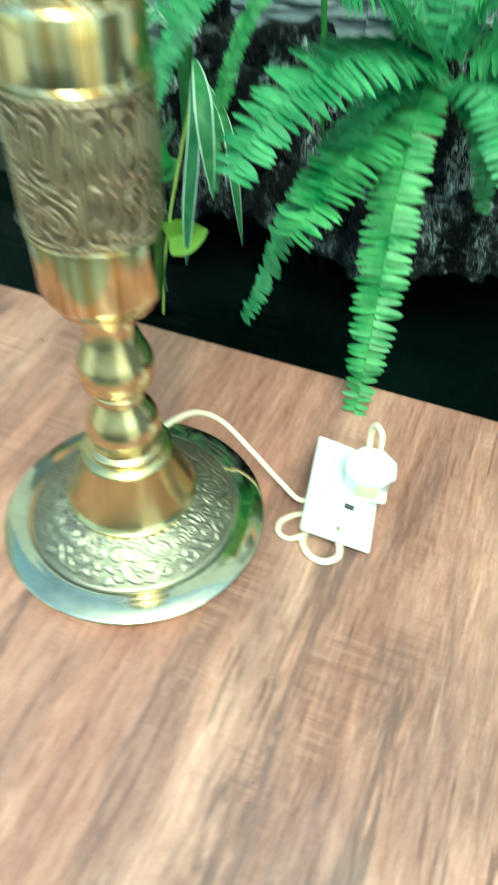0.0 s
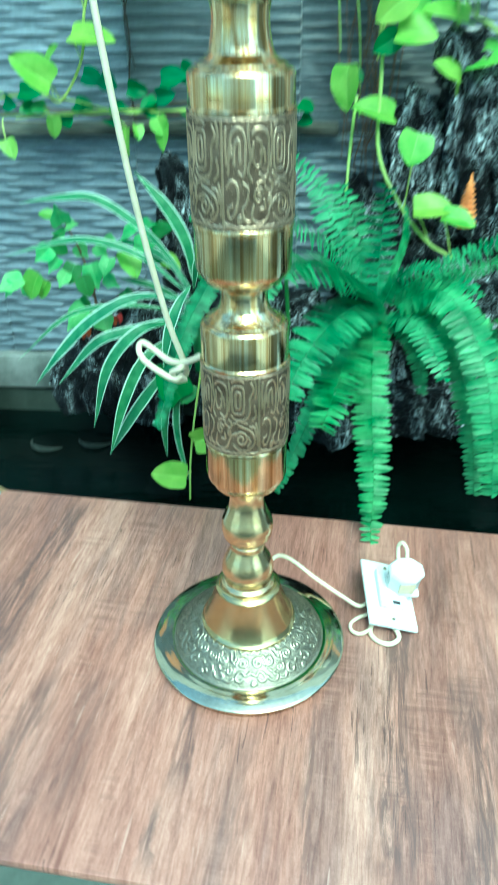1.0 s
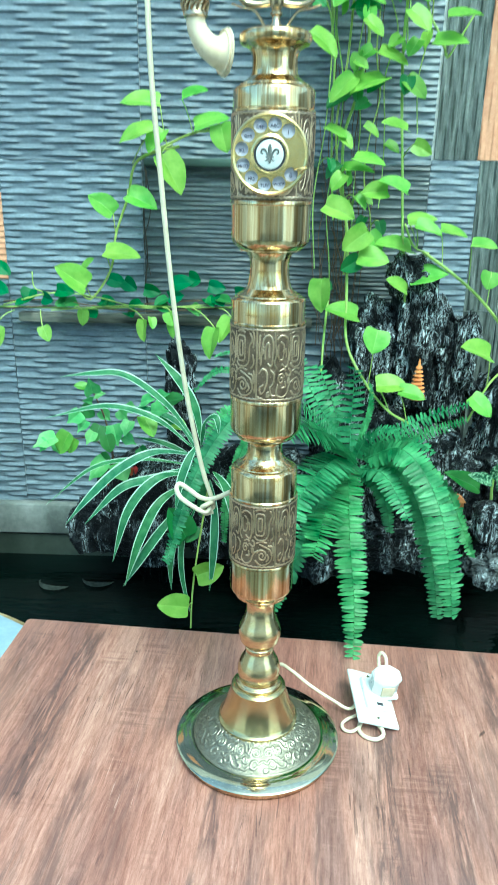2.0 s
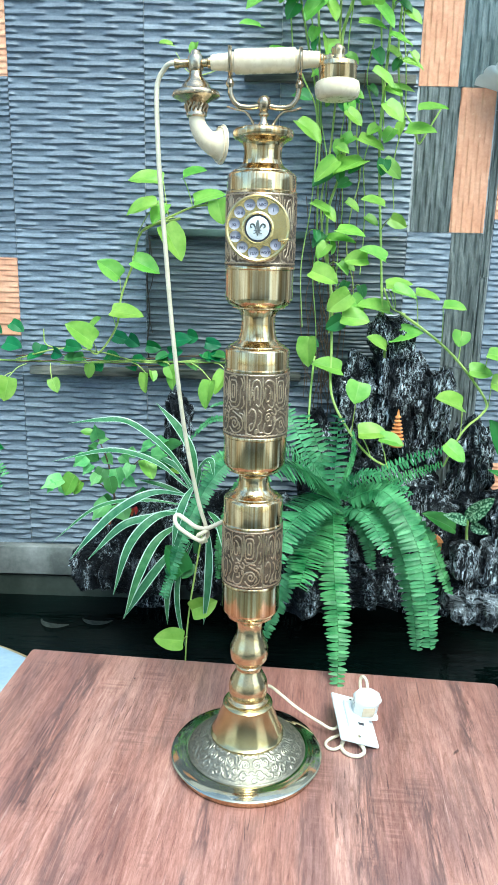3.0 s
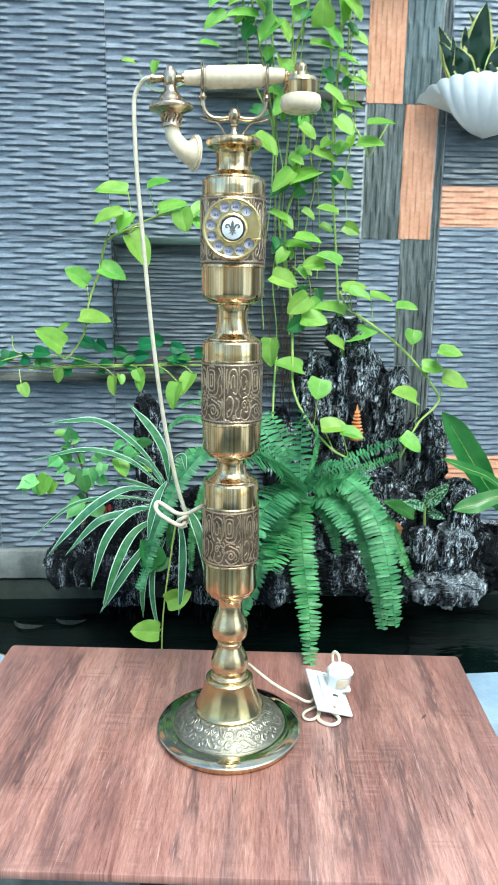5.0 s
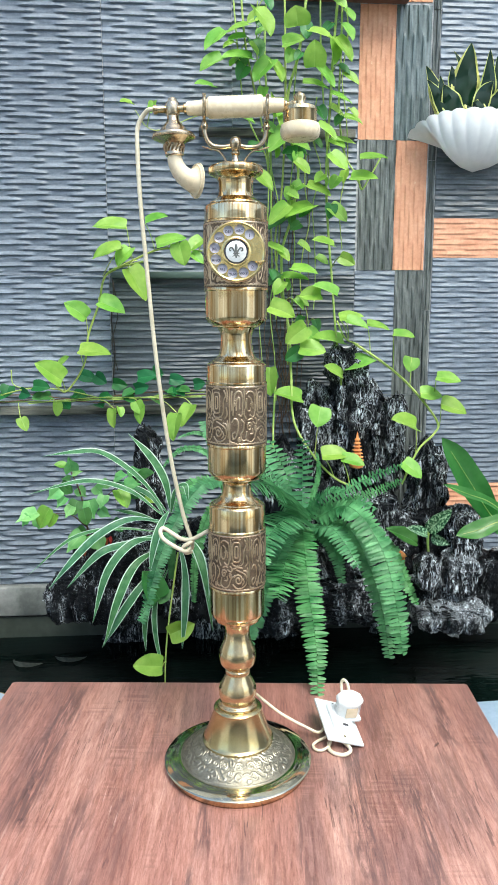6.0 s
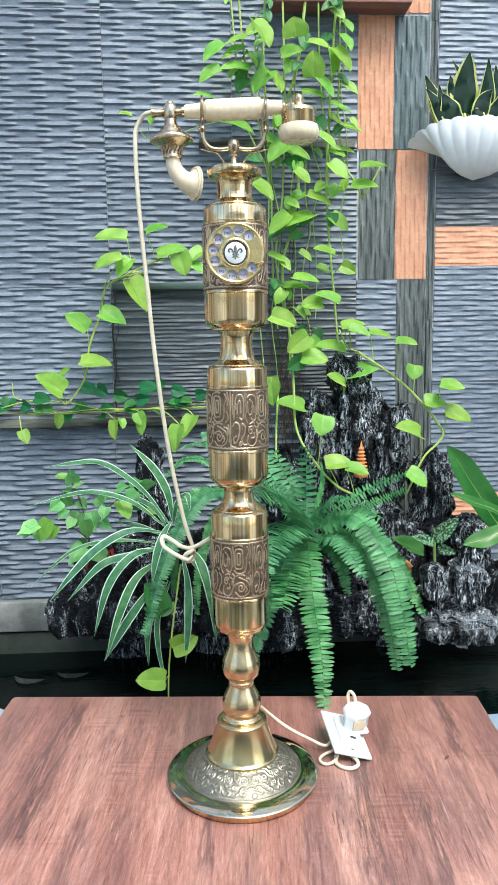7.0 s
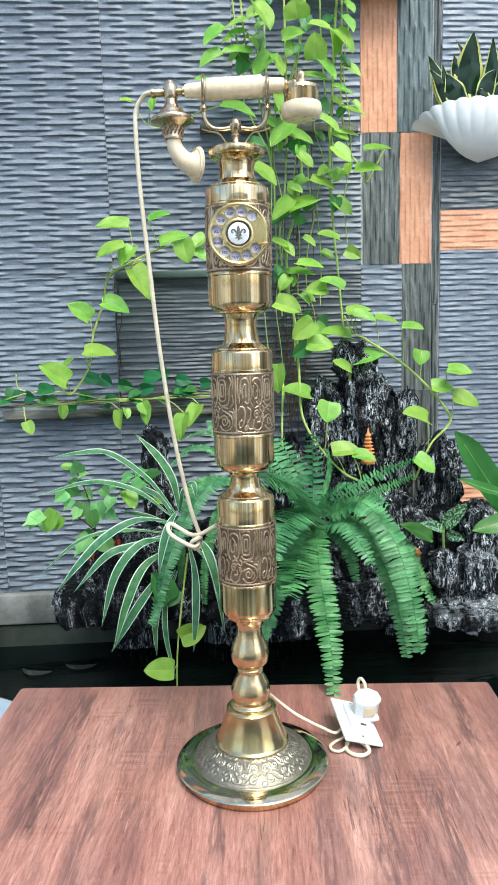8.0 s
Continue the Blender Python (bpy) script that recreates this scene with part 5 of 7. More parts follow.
def fern_frond(fern, points, length, seed, name="frond", sweep=0.05, fill=0.60, spacing=0.0078):
    """One arching frond: a rib with two rows of blunt, slightly drooping leaflets that alternate and stay broad to the tip."""
    rnd = random.Random(seed)
    run = curve3(points, 24)
    acc = [0.0]
    for a, b in zip(run, run[1:]):
        acc.append(acc[-1] + (b - a).length)
    total = acc[-1]
    pairs = int(total / (spacing if length > 0.018 else 0.0058))
    bm = tube(run[::4] + [run[-1]], 0.0013, 5, taper=0.3)
    curl = rnd.uniform(-0.10, 0.04)
    for k in range(2 * pairs):
        sg = -1 if k % 2 else 1
        t = 0.04 + 0.96 * (k + 0.5 + rnd.uniform(-0.3, 0.3)) / (2 * pairs)
        s = t * total
        i = max(1, next(j for j, q in enumerate(acc) if q >= s or j == len(acc) - 1))
        p = run[i - 1].lerp(run[i], (s - acc[i - 1]) / max(1e-6, acc[i] - acc[i - 1]))
        d = (run[i] - run[i - 1]).normalized()
        side = d.cross(Vector((0, -0.55, 0.85)))
        side = side.normalized() if side.length > 0.05 else Vector((1, 0, 0))
        nor = side.cross(d).normalized()
        loose = max(0.0, (t - 0.5) / 0.5)
        ln = length * min(1, 0.70 + 1.6 * t) * (1 - 0.52 * loose ** 1.6) * rnd.uniform(0.86, 1.08)
        wd = total / pairs * fill * (1 - 0.32 * loose)
        dirn = (side * sg + d * (sweep + 0.10 * loose + rnd.uniform(-0.11, 0.11)) + nor * (rnd.uniform(-0.15, 0.09) + curl + loose * rnd.uniform(-0.35, 0.35))).normalized()
        cross = (dirn.cross(nor).normalized() - nor * ((rnd.uniform(0.08, 0.30) + 0.40 * loose * rnd.random()) * sg)).normalized()
        rows = []
        for q, wq in ((0.0, 0.60), (0.10, 1.04), (0.40, 0.96), (0.70, 0.76), (0.90, 0.46), (1.0, 0.08)):
            c = p + dirn * (q * ln) - nor * (0.13 * ln * q * q) - d * (0.03 * ln * q * q)
            wv = wd * wq * rnd.uniform(0.94, 1.05)
            rows.append((bm.verts.new(c + cross * wv), bm.verts.new(c + nor * (-0.22 * wv)), bm.verts.new(c - cross * wv)))
        for a, b in zip(rows, rows[1:]):
            bm.faces.new((a[0], a[1], b[1], b[0]))
            bm.faces.new((a[1], a[2], b[2], b[1]))
    mesh = bpy.data.meshes.new(name)
    bm.to_mesh(mesh)
    bm.free()
    return link(name, mesh, [FERN], fern, "", 60)


fern = thing("fern", "lush green sword fern arching over the pond", "fern", (0, 0, 0))
fern_frond(fern, [(0.158, 0.42, 0.269), (0.154, 0.36, 0.245), (0.155, 0.29, 0.165), (0.16, 0.23, 0.089), (0.16, 0.2, 0.002)], 0.0290, 1)
fern_frond(fern, [(0.163, 0.447, 0.268), (0.130, 0.385, 0.246), (0.106, 0.28, 0.232), (0.082, 0.185, 0.200)], 0.039, 2, fill=0.86, spacing=0.0068)
fern_frond(fern, [(0.181, 0.42, 0.28), (0.249, 0.38, 0.317), (0.302, 0.32, 0.25), (0.325, 0.28, 0.149), (0.34, 0.27, 0.042)], 0.0322, 3)
fern_frond(fern, [(0.182, 0.43, 0.266), (0.253, 0.4, 0.265), (0.296, 0.36, 0.18), (0.315, 0.33, 0.096), (0.325, 0.31, 0.015)], 0.0248, 4)
fern_frond(fern, [(0.174, 0.42, 0.263), (0.214, 0.38, 0.272), (0.24, 0.34, 0.241), (0.258, 0.32, 0.206)], 0.0248, 5)
fern_frond(fern, [(0.282, 0.48, 0.28), (0.357, 0.46, 0.207), (0.395, 0.44, 0.124), (0.424, 0.43, 0.057)], 0.0186, 6)
fern_frond(fern, [(0.184, 0.44, 0.287), (0.236, 0.43, 0.33), (0.304, 0.42, 0.371), (0.366, 0.41, 0.397)], 0.0198, 7, fill=0.36, spacing=0.0078)
fern_frond(fern, [(0.193, 0.46, 0.282), (0.253, 0.46, 0.304), (0.326, 0.46, 0.332), (0.38, 0.46, 0.354)], 0.0174, 8, fill=0.36, spacing=0.0078)
fern_frond(fern, [(0.163, 0.447, 0.268), (0.163, 0.462, 0.34), (0.164, 0.465, 0.40), (0.162, 0.452, 0.448)], 0.029, 9, fill=0.38, spacing=0.0115)
fern_frond(fern, [(0.153, 0.45, 0.274), (0.138, 0.49, 0.345), (0.116, 0.53, 0.401), (0.099, 0.55, 0.43)], 0.030, 10, fill=0.38, spacing=0.0115)
fern_frond(fern, [(0.160, 0.440, 0.272), (0.138, 0.375, 0.322), (0.105, 0.300, 0.370), (0.053, 0.234, 0.403), (0.012, 0.185, 0.408), (-0.012, 0.150, 0.376)], 0.0400, 11, fill=0.88, spacing=0.0068)
fern_frond(fern, [(0.160, 0.440, 0.270), (0.126, 0.335, 0.312), (0.084, 0.242, 0.318), (0.052, 0.185, 0.292), (0.036, 0.155, 0.262)], 0.0410, 12, fill=0.88, spacing=0.0068)
fern_frond(fern, [(0.17, 0.45, 0.273), (0.187, 0.46, 0.325), (0.2, 0.47, 0.371), (0.197, 0.48, 0.412)], 0.0074, 13)
fern_frond(fern, [(0.171, 0.43, 0.278), (0.187, 0.42, 0.322), (0.213, 0.4, 0.349), (0.249, 0.38, 0.349)], 0.0149, 14)
fern_frond(fern, [(0.163, 0.447, 0.268), (0.110, 0.34, 0.255), (0.070, 0.24, 0.195), (0.042, 0.25, 0.112), (0.018, 0.258, 0.046)], 0.019, 15)
fern_frond(fern, [(0.185, 0.45, 0.273), (0.237, 0.44, 0.303), (0.281, 0.42, 0.318), (0.311, 0.4, 0.304)], 0.020, 34)
fern_frond(fern, [(0.17, 0.43, 0.26), (0.208, 0.41, 0.24), (0.229, 0.39, 0.203), (0.239, 0.38, 0.152)], 0.018, 36)
fern_frond(fern, [(0.142, 0.44, 0.284), (0.096, 0.40, 0.362), (0.043, 0.36, 0.413), (0.002, 0.33, 0.435)], 0.03, 38, fill=0.38, spacing=0.0085)
fern_frond(fern, [(0.150, 0.46, 0.29), (0.093, 0.50, 0.381), (0.069, 0.54, 0.426), (0.022, 0.56, 0.463), (-0.028, 0.55, 0.459)], 0.026, 39, fill=0.36, spacing=0.0092)
part("crown", moved(lathe([(0.012, -0.06), (0.02, -0.03), (0.014, 0.0), (0, 0.01)], 14), Matrix.Translation((0.161, 0.445, 0.25))), TWIG, fern, "brown fern crown")
fern_b = thing("fern", "green sword fern behind the spider plant", "fern", (0, 0, 0))
fern_frond(fern_b, [(0.017, 0.5, 0.348), (-0.056, 0.46, 0.346), (-0.128, 0.4, 0.245), (-0.18, 0.37, 0.082)], 0.0211, 21, spacing=0.0062)
fern_frond(fern_b, [(0.017, 0.52, 0.331), (-0.032, 0.5, 0.349), (-0.08, 0.48, 0.343), (-0.111, 0.46, 0.3)], 0.0223, 22, spacing=0.0062)
fern_frond(fern_b, [(0.019, 0.54, 0.34), (-0.041, 0.56, 0.402), (-0.098, 0.57, 0.408), (-0.144, 0.58, 0.363)], 0.0112, 23)
fern_frond(fern_b, [(0.019, 0.55, 0.344), (-0.028, 0.58, 0.423), (-0.065, 0.6, 0.441), (-0.105, 0.62, 0.427)], 0.0087, 24)
fern_frond(fern_b, [(0.015, 0.48, 0.327), (-0.034, 0.44, 0.302), (-0.067, 0.42, 0.2), (-0.073, 0.42, 0.103)], 0.0124, 25)
fern_frond(fern_b, [(0.019, 0.54, 0.34), (-0.01, 0.55, 0.402), (-0.034, 0.57, 0.438), (-0.052, 0.6, 0.466)], 0.0186, 26, spacing=0.0062)
part("stalk", tube(curve3([(0.017, 0.52, 0.338), (0.022, 0.53, 0.25), (0.030, 0.54, 0.12)], 6), 0.0035, 7), BROAD, fern_b, "green fern stalk")

spider = thing("spider_plant", "variegated spider plant with white-edged arching leaves", "spider plant")


def strap(points, width=0.021):
    width *= 0.95
    blade(curve3(points, 7), width, [SPIDER, SPIDER_EDGE], "leaf", spider, 0.11, 0.35, "", (0.1, -0.55, 0.8))


strap([(-0.126, 0.44, 0.275), (-0.199, 0.4, 0.292), (-0.258, 0.37, 0.27), (-0.312, 0.35, 0.222), (-0.357, 0.34, 0.17)])
strap([(-0.132, 0.44, 0.252), (-0.196, 0.4, 0.242), (-0.26, 0.37, 0.23), (-0.324, 0.35, 0.167)])
strap([(-0.135, 0.43, 0.242), (-0.194, 0.38, 0.248), (-0.243, 0.35, 0.196), (-0.274, 0.34, 0.097)])
strap([(-0.136, 0.43, 0.224), (-0.19, 0.38, 0.201), (-0.224, 0.35, 0.137), (-0.253, 0.34, 0.047)])
strap([(-0.143, 0.43, 0.188), (-0.186, 0.39, 0.144), (-0.223, 0.37, 0.094), (-0.26, 0.36, 0.035)])
strap([(-0.126, 0.45, 0.291), (-0.182, 0.46, 0.363), (-0.257, 0.46, 0.419), (-0.32, 0.46, 0.423), (-0.383, 0.46, 0.415)], 0.017)
strap([(-0.134, 0.45, 0.285), (-0.207, 0.45, 0.342), (-0.299, 0.45, 0.363), (-0.417, 0.45, 0.336)], 0.015)
strap([(-0.119, 0.45, 0.297), (-0.132, 0.46, 0.361), (-0.165, 0.47, 0.414), (-0.207, 0.48, 0.458)], 0.022)
strap([(-0.136, 0.46, 0.246), (-0.235, 0.45, 0.259), (-0.327, 0.44, 0.242), (-0.422, 0.44, 0.163)], 0.011)
strap([(-0.122, 0.42, 0.304), (-0.137, 0.39, 0.283), (-0.151, 0.37, 0.243), (-0.159, 0.36, 0.194)], 0.018)
strap([(-0.094, 0.42, 0.25), (-0.068, 0.37, 0.239), (-0.052, 0.34, 0.202), (-0.042, 0.33, 0.141)])
strap([(-0.101, 0.43, 0.229), (-0.09, 0.4, 0.172), (-0.091, 0.38, 0.095), (-0.098, 0.38, 0.017)], 0.018)
strap([(-0.132, 0.44, 0.173), (-0.163, 0.42, 0.12), (-0.176, 0.41, 0.063), (-0.176, 0.41, -0.001)], 0.015)
strap([(-0.127, 0.44, 0.172), (-0.153, 0.42, 0.107), (-0.155, 0.41, 0.038), (-0.139, 0.41, -0.053)], 0.013)
strap([(-0.095, 0.44, 0.226), (-0.059, 0.42, 0.188), (-0.043, 0.41, 0.118), (-0.033, 0.41, 0.041)], 0.013)
strap([(-0.118, 0.43, 0.296), (-0.107, 0.41, 0.347), (-0.087, 0.39, 0.364), (-0.081, 0.38, 0.335)], 0.016)
strap([(-0.129, 0.46, 0.276), (-0.164, 0.48, 0.322), (-0.224, 0.5, 0.344), (-0.272, 0.5, 0.344)], 0.016)
strap([(-0.13, 0.47, 0.256), (-0.19, 0.48, 0.28), (-0.248, 0.48, 0.294)], 0.014)
part("crown", moved(lathe([(0.007, -0.13), (0.010, -0.06), (0.007, 0.0), (0, 0.01)], 14), Matrix.Translation((-0.120, 0.46, 0.273))), SPIDER, spider, "pale green leaf crown")

low_vine = thing("pothos_vine", "green pothos runner hanging toward the water", "vine", group="pothos vines")
stem(low_vine, [(-0.105, 0.44, 0.208), (-0.115, 0.42, 0.142), (-0.126, 0.4, 0.065), (-0.133, 0.39, -0.004), (-0.135, 0.38, -0.067)], 0.002)
leaf(low_vine, (-0.124, 0.389, 0.045), (-0.071, 0.387, 0.068), 0.044, stalk=(-0.126, 0.4, 0.065))
leaf(low_vine, (-0.14, 0.386, -0.024), (-0.201, 0.382, -0.017), 0.033, stalk=(-0.132, 0.39, -0.016))
leaf(low_vine, (-0.144, 0.403, 0.119), (-0.175, 0.393, 0.184), 0.042, BROAD)
leaf(low_vine, (-0.131, 0.427, 0.134), (-0.145, 0.407, 0.106), 0.034, BROAD)

left_vine = thing("pothos_vine", "bright green pothos vine trailing over the slate wall", "vine", group="pothos vines")
stem(left_vine, [(-0.183, 0.7, 0.831), (-0.266, 0.7, 0.804), (-0.289, 0.7, 0.733), (-0.314, 0.69, 0.662), (-0.326, 0.68, 0.591), (-0.368, 0.68, 0.531), (-0.391, 0.67, 0.544)], 0.0028)
stem(left_vine, [(-0.266, 0.7, 0.804), (-0.201, 0.69, 0.835), (-0.135, 0.68, 0.858), (-0.045, 0.67, 0.852)], 0.0026)
leaf(left_vine, (-0.316, 0.681, 0.701), (-0.364, 0.675, 0.738), 0.036, stalk=(-0.315, 0.69, 0.662))
leaf(left_vine, (-0.285, 0.671, 0.738), (-0.224, 0.665, 0.715), 0.034, stalk=(-0.286, 0.7, 0.746))
leaf(left_vine, (-0.332, 0.657, 0.628), (-0.259, 0.654, 0.621), 0.022, stalk=(-0.326, 0.68, 0.591))
leaf(left_vine, (-0.372, 0.649, 0.558), (-0.426, 0.625, 0.601), 0.038, stalk=(-0.371, 0.68, 0.534))
leaf(left_vine, (-0.392, 0.683, 0.574), (-0.359, 0.663, 0.615), 0.012, stalk=(-0.38, 0.68, 0.541))
leaf(left_vine, (-0.218, 0.682, 0.907), (-0.294, 0.677, 0.91), 0.029, stalk=(-0.21, 0.69, 0.839))
leaf(left_vine, (-0.225, 0.652, 0.859), (-0.292, 0.637, 0.835), 0.026, stalk=(-0.278, 0.7, 0.797))
leaf(left_vine, (-0.208, 0.659, 0.858), (-0.237, 0.638, 0.816), 0.034, stalk=(-0.207, 0.69, 0.835))
leaf(left_vine, (-0.216, 0.665, 0.813), (-0.174, 0.663, 0.741), 0.042, stalk=(-0.195, 0.69, 0.832))
leaf(left_vine, (-0.174, 0.674, 0.914), (-0.123, 0.657, 0.929), 0.017, stalk=(-0.154, 0.68, 0.856))
leaf(left_vine, (-0.149, 0.66, 0.866), (-0.083, 0.656, 0.885), 0.026, stalk=(-0.148, 0.68, 0.856))
leaf(left_vine, (-0.099, 0.649, 0.869), (-0.085, 0.647, 0.818), 0.047, stalk=(-0.129, 0.68, 0.859))
leaf(left_vine, (-0.043, 0.677, 0.881), (-0.077, 0.656, 0.851), 0.029, stalk=(-0.052, 0.68, 0.854))
leaf(left_vine, (-0.072, 0.662, 0.847), (-0.042, 0.654, 0.823), 0.021, stalk=(-0.071, 0.68, 0.854))

ledge_vine = thing("ivy_runner", "creeping vine lying along the wall ledge", "vine", group="pothos vines")
stem(ledge_vine, [(-0.634, 0.745, 0.5), (-0.498, 0.735, 0.501), (-0.376, 0.73, 0.502), (-0.241, 0.735, 0.508), (-0.05, 0.735, 0.509)], 0.0024)
stem(ledge_vine, [(-0.579, 0.74, 0.504), (-0.468, 0.73, 0.533), (-0.374, 0.73, 0.527), (-0.268, 0.73, 0.505), (-0.146, 0.73, 0.514), (-0.043, 0.735, 0.521)], 0.0018)
stem(ledge_vine, [(-0.469, 0.725, 0.497), (-0.307, 0.72, 0.511), (-0.172, 0.72, 0.51), (-0.037, 0.73, 0.513)], 0.0015)
stem(ledge_vine, [(-0.507, 0.73, 0.578), (-0.503, 0.73, 0.543), (-0.468, 0.73, 0.532)], 0.0016)
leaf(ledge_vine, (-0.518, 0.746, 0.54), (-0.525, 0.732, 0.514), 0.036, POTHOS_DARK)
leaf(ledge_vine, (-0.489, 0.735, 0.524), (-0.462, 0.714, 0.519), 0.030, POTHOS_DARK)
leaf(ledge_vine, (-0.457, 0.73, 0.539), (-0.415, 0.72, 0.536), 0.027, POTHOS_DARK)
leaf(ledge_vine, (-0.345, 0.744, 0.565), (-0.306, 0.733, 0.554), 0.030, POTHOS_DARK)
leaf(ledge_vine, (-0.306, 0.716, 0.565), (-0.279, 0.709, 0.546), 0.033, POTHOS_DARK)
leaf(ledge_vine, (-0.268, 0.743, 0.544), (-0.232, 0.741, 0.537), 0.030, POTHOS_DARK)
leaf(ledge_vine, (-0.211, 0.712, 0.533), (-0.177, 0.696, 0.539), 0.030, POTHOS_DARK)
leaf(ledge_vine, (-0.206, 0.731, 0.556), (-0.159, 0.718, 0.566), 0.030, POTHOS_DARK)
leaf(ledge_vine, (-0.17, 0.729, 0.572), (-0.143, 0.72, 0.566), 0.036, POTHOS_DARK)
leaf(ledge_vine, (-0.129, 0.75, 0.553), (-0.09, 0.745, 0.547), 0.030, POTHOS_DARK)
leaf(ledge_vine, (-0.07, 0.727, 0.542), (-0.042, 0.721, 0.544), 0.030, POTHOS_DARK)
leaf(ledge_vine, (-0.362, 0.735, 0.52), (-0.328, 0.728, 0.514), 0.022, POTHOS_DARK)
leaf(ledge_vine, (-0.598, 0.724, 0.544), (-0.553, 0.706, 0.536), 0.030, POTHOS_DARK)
leaf(ledge_vine, (-0.482, 0.693, 0.467), (-0.465, 0.679, 0.437), 0.025, stalk=(-0.491, 0.72, 0.498))
leaf(ledge_vine, (-0.4, 0.716, 0.501), (-0.399, 0.714, 0.466), 0.020, stalk=(-0.417, 0.72, 0.505))
leaf(ledge_vine, (-0.259, 0.672, 0.49), (-0.261, 0.667, 0.443), 0.024, stalk=(-0.3, 0.72, 0.506))
leaf(ledge_vine, (-0.25, 0.711, 0.489), (-0.244, 0.695, 0.466), 0.015)
leaf(ledge_vine, (-0.207, 0.679, 0.506), (-0.194, 0.671, 0.476), 0.032)
leaf(ledge_vine, (-0.194, 0.677, 0.498), (-0.2, 0.666, 0.452), 0.024, stalk=(-0.226, 0.72, 0.509))
leaf(ledge_vine, (-0.109, 0.662, 0.478), (-0.122, 0.644, 0.415), 0.032, stalk=(-0.159, 0.72, 0.509))
leaf(ledge_vine, (-0.075, 0.696, 0.495), (-0.102, 0.672, 0.445), 0.030, stalk=(-0.105, 0.72, 0.51))
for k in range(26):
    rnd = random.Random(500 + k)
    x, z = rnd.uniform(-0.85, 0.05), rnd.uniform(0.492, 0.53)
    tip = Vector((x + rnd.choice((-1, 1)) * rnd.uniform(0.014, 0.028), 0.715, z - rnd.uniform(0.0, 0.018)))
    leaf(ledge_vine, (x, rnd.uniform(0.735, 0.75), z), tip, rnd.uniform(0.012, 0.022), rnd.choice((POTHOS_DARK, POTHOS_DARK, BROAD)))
part("stem", tube(curve3([(-0.578, 0.74, 0.512), (-0.47, 0.735, 0.518), (-0.35, 0.735, 0.506), (-0.2, 0.735, 0.52), (-0.05, 0.738, 0.527)], 8), 0.0016, 6), TWIG, ledge_vine, "dry brown runner")
part("stem", tube(curve3([(-0.578, 0.735, 0.497), (-0.429, 0.73, 0.507), (-0.295, 0.73, 0.498), (-0.16, 0.73, 0.504), (-0.036, 0.735, 0.517)], 8), 0.0013, 6), TWIG, ledge_vine, "dry brown runner")

leaf(ledge_vine, (-0.578, 0.68, 0.470), (-0.590, 0.672, 0.414), 0.050, stalk=(-0.545, 0.71, 0.498))
leaf(ledge_vine, (-0.600, 0.68, 0.452), (-0.622, 0.67, 0.458), 0.020, stalk=(-0.578, 0.70, 0.478))
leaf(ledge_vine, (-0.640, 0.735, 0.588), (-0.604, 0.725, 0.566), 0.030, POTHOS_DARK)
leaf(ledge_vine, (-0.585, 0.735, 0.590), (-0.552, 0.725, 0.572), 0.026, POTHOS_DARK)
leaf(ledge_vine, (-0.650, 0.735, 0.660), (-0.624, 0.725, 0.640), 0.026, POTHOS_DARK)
side_fern = thing("fern", "dark green fern at the edge of the pond", "fern")
fern_frond(side_fern, [(-0.70, 0.60, 0.29), (-0.65, 0.57, 0.325), (-0.60, 0.55, 0.322), (-0.545, 0.54, 0.278)], 0.022, 51)
fern_frond(side_fern, [(-0.70, 0.60, 0.28), (-0.66, 0.58, 0.30), (-0.61, 0.56, 0.29), (-0.565, 0.55, 0.245)], 0.020, 52)
fern_frond(side_fern, [(-0.70, 0.60, 0.27), (-0.67, 0.57, 0.26), (-0.64, 0.55, 0.22), (-0.62, 0.54, 0.16)], 0.020, 53)
heart_leaf((-0.64, 0.55, 0.345), (-0.548, 0.54, 0.338), 0.036, POTHOS_DARK, side_fern, 871, lobes=0.05, true_ratio=0.5)
heart_leaf((-0.65, 0.56, 0.21), (-0.592, 0.55, 0.172), 0.04, BROAD, side_fern, 872, lobes=0.05, true_ratio=0.6)
part("crown", moved(lathe([(0.05, -0.40), (0.045, -0.15), (0.03, 0.0), (0, 0.02)], 14), Matrix.Translation((-0.71, 0.61, 0.27))), TWIG, side_fern, "fibrous brown fern stump")
stray_vine = thing("pothos_vine", "thin stray pothos tendril behind the handset", "vine", group="pothos vines")
stem(stray_vine, [(0.037, 0.72, 1.182), (-0.054, 0.71, 1.156), (-0.131, 0.7, 1.123), (-0.167, 0.7, 1.128), (-0.193, 0.7, 1.164)], 0.0013)
leaf(stray_vine, (-0.197, 0.699, 1.176), (-0.224, 0.675, 1.176), 0.012)
leaf(stray_vine, (-0.149, 0.671, 1.176), (-0.155, 0.664, 1.148), 0.019, stalk=(-0.167, 0.7, 1.128))

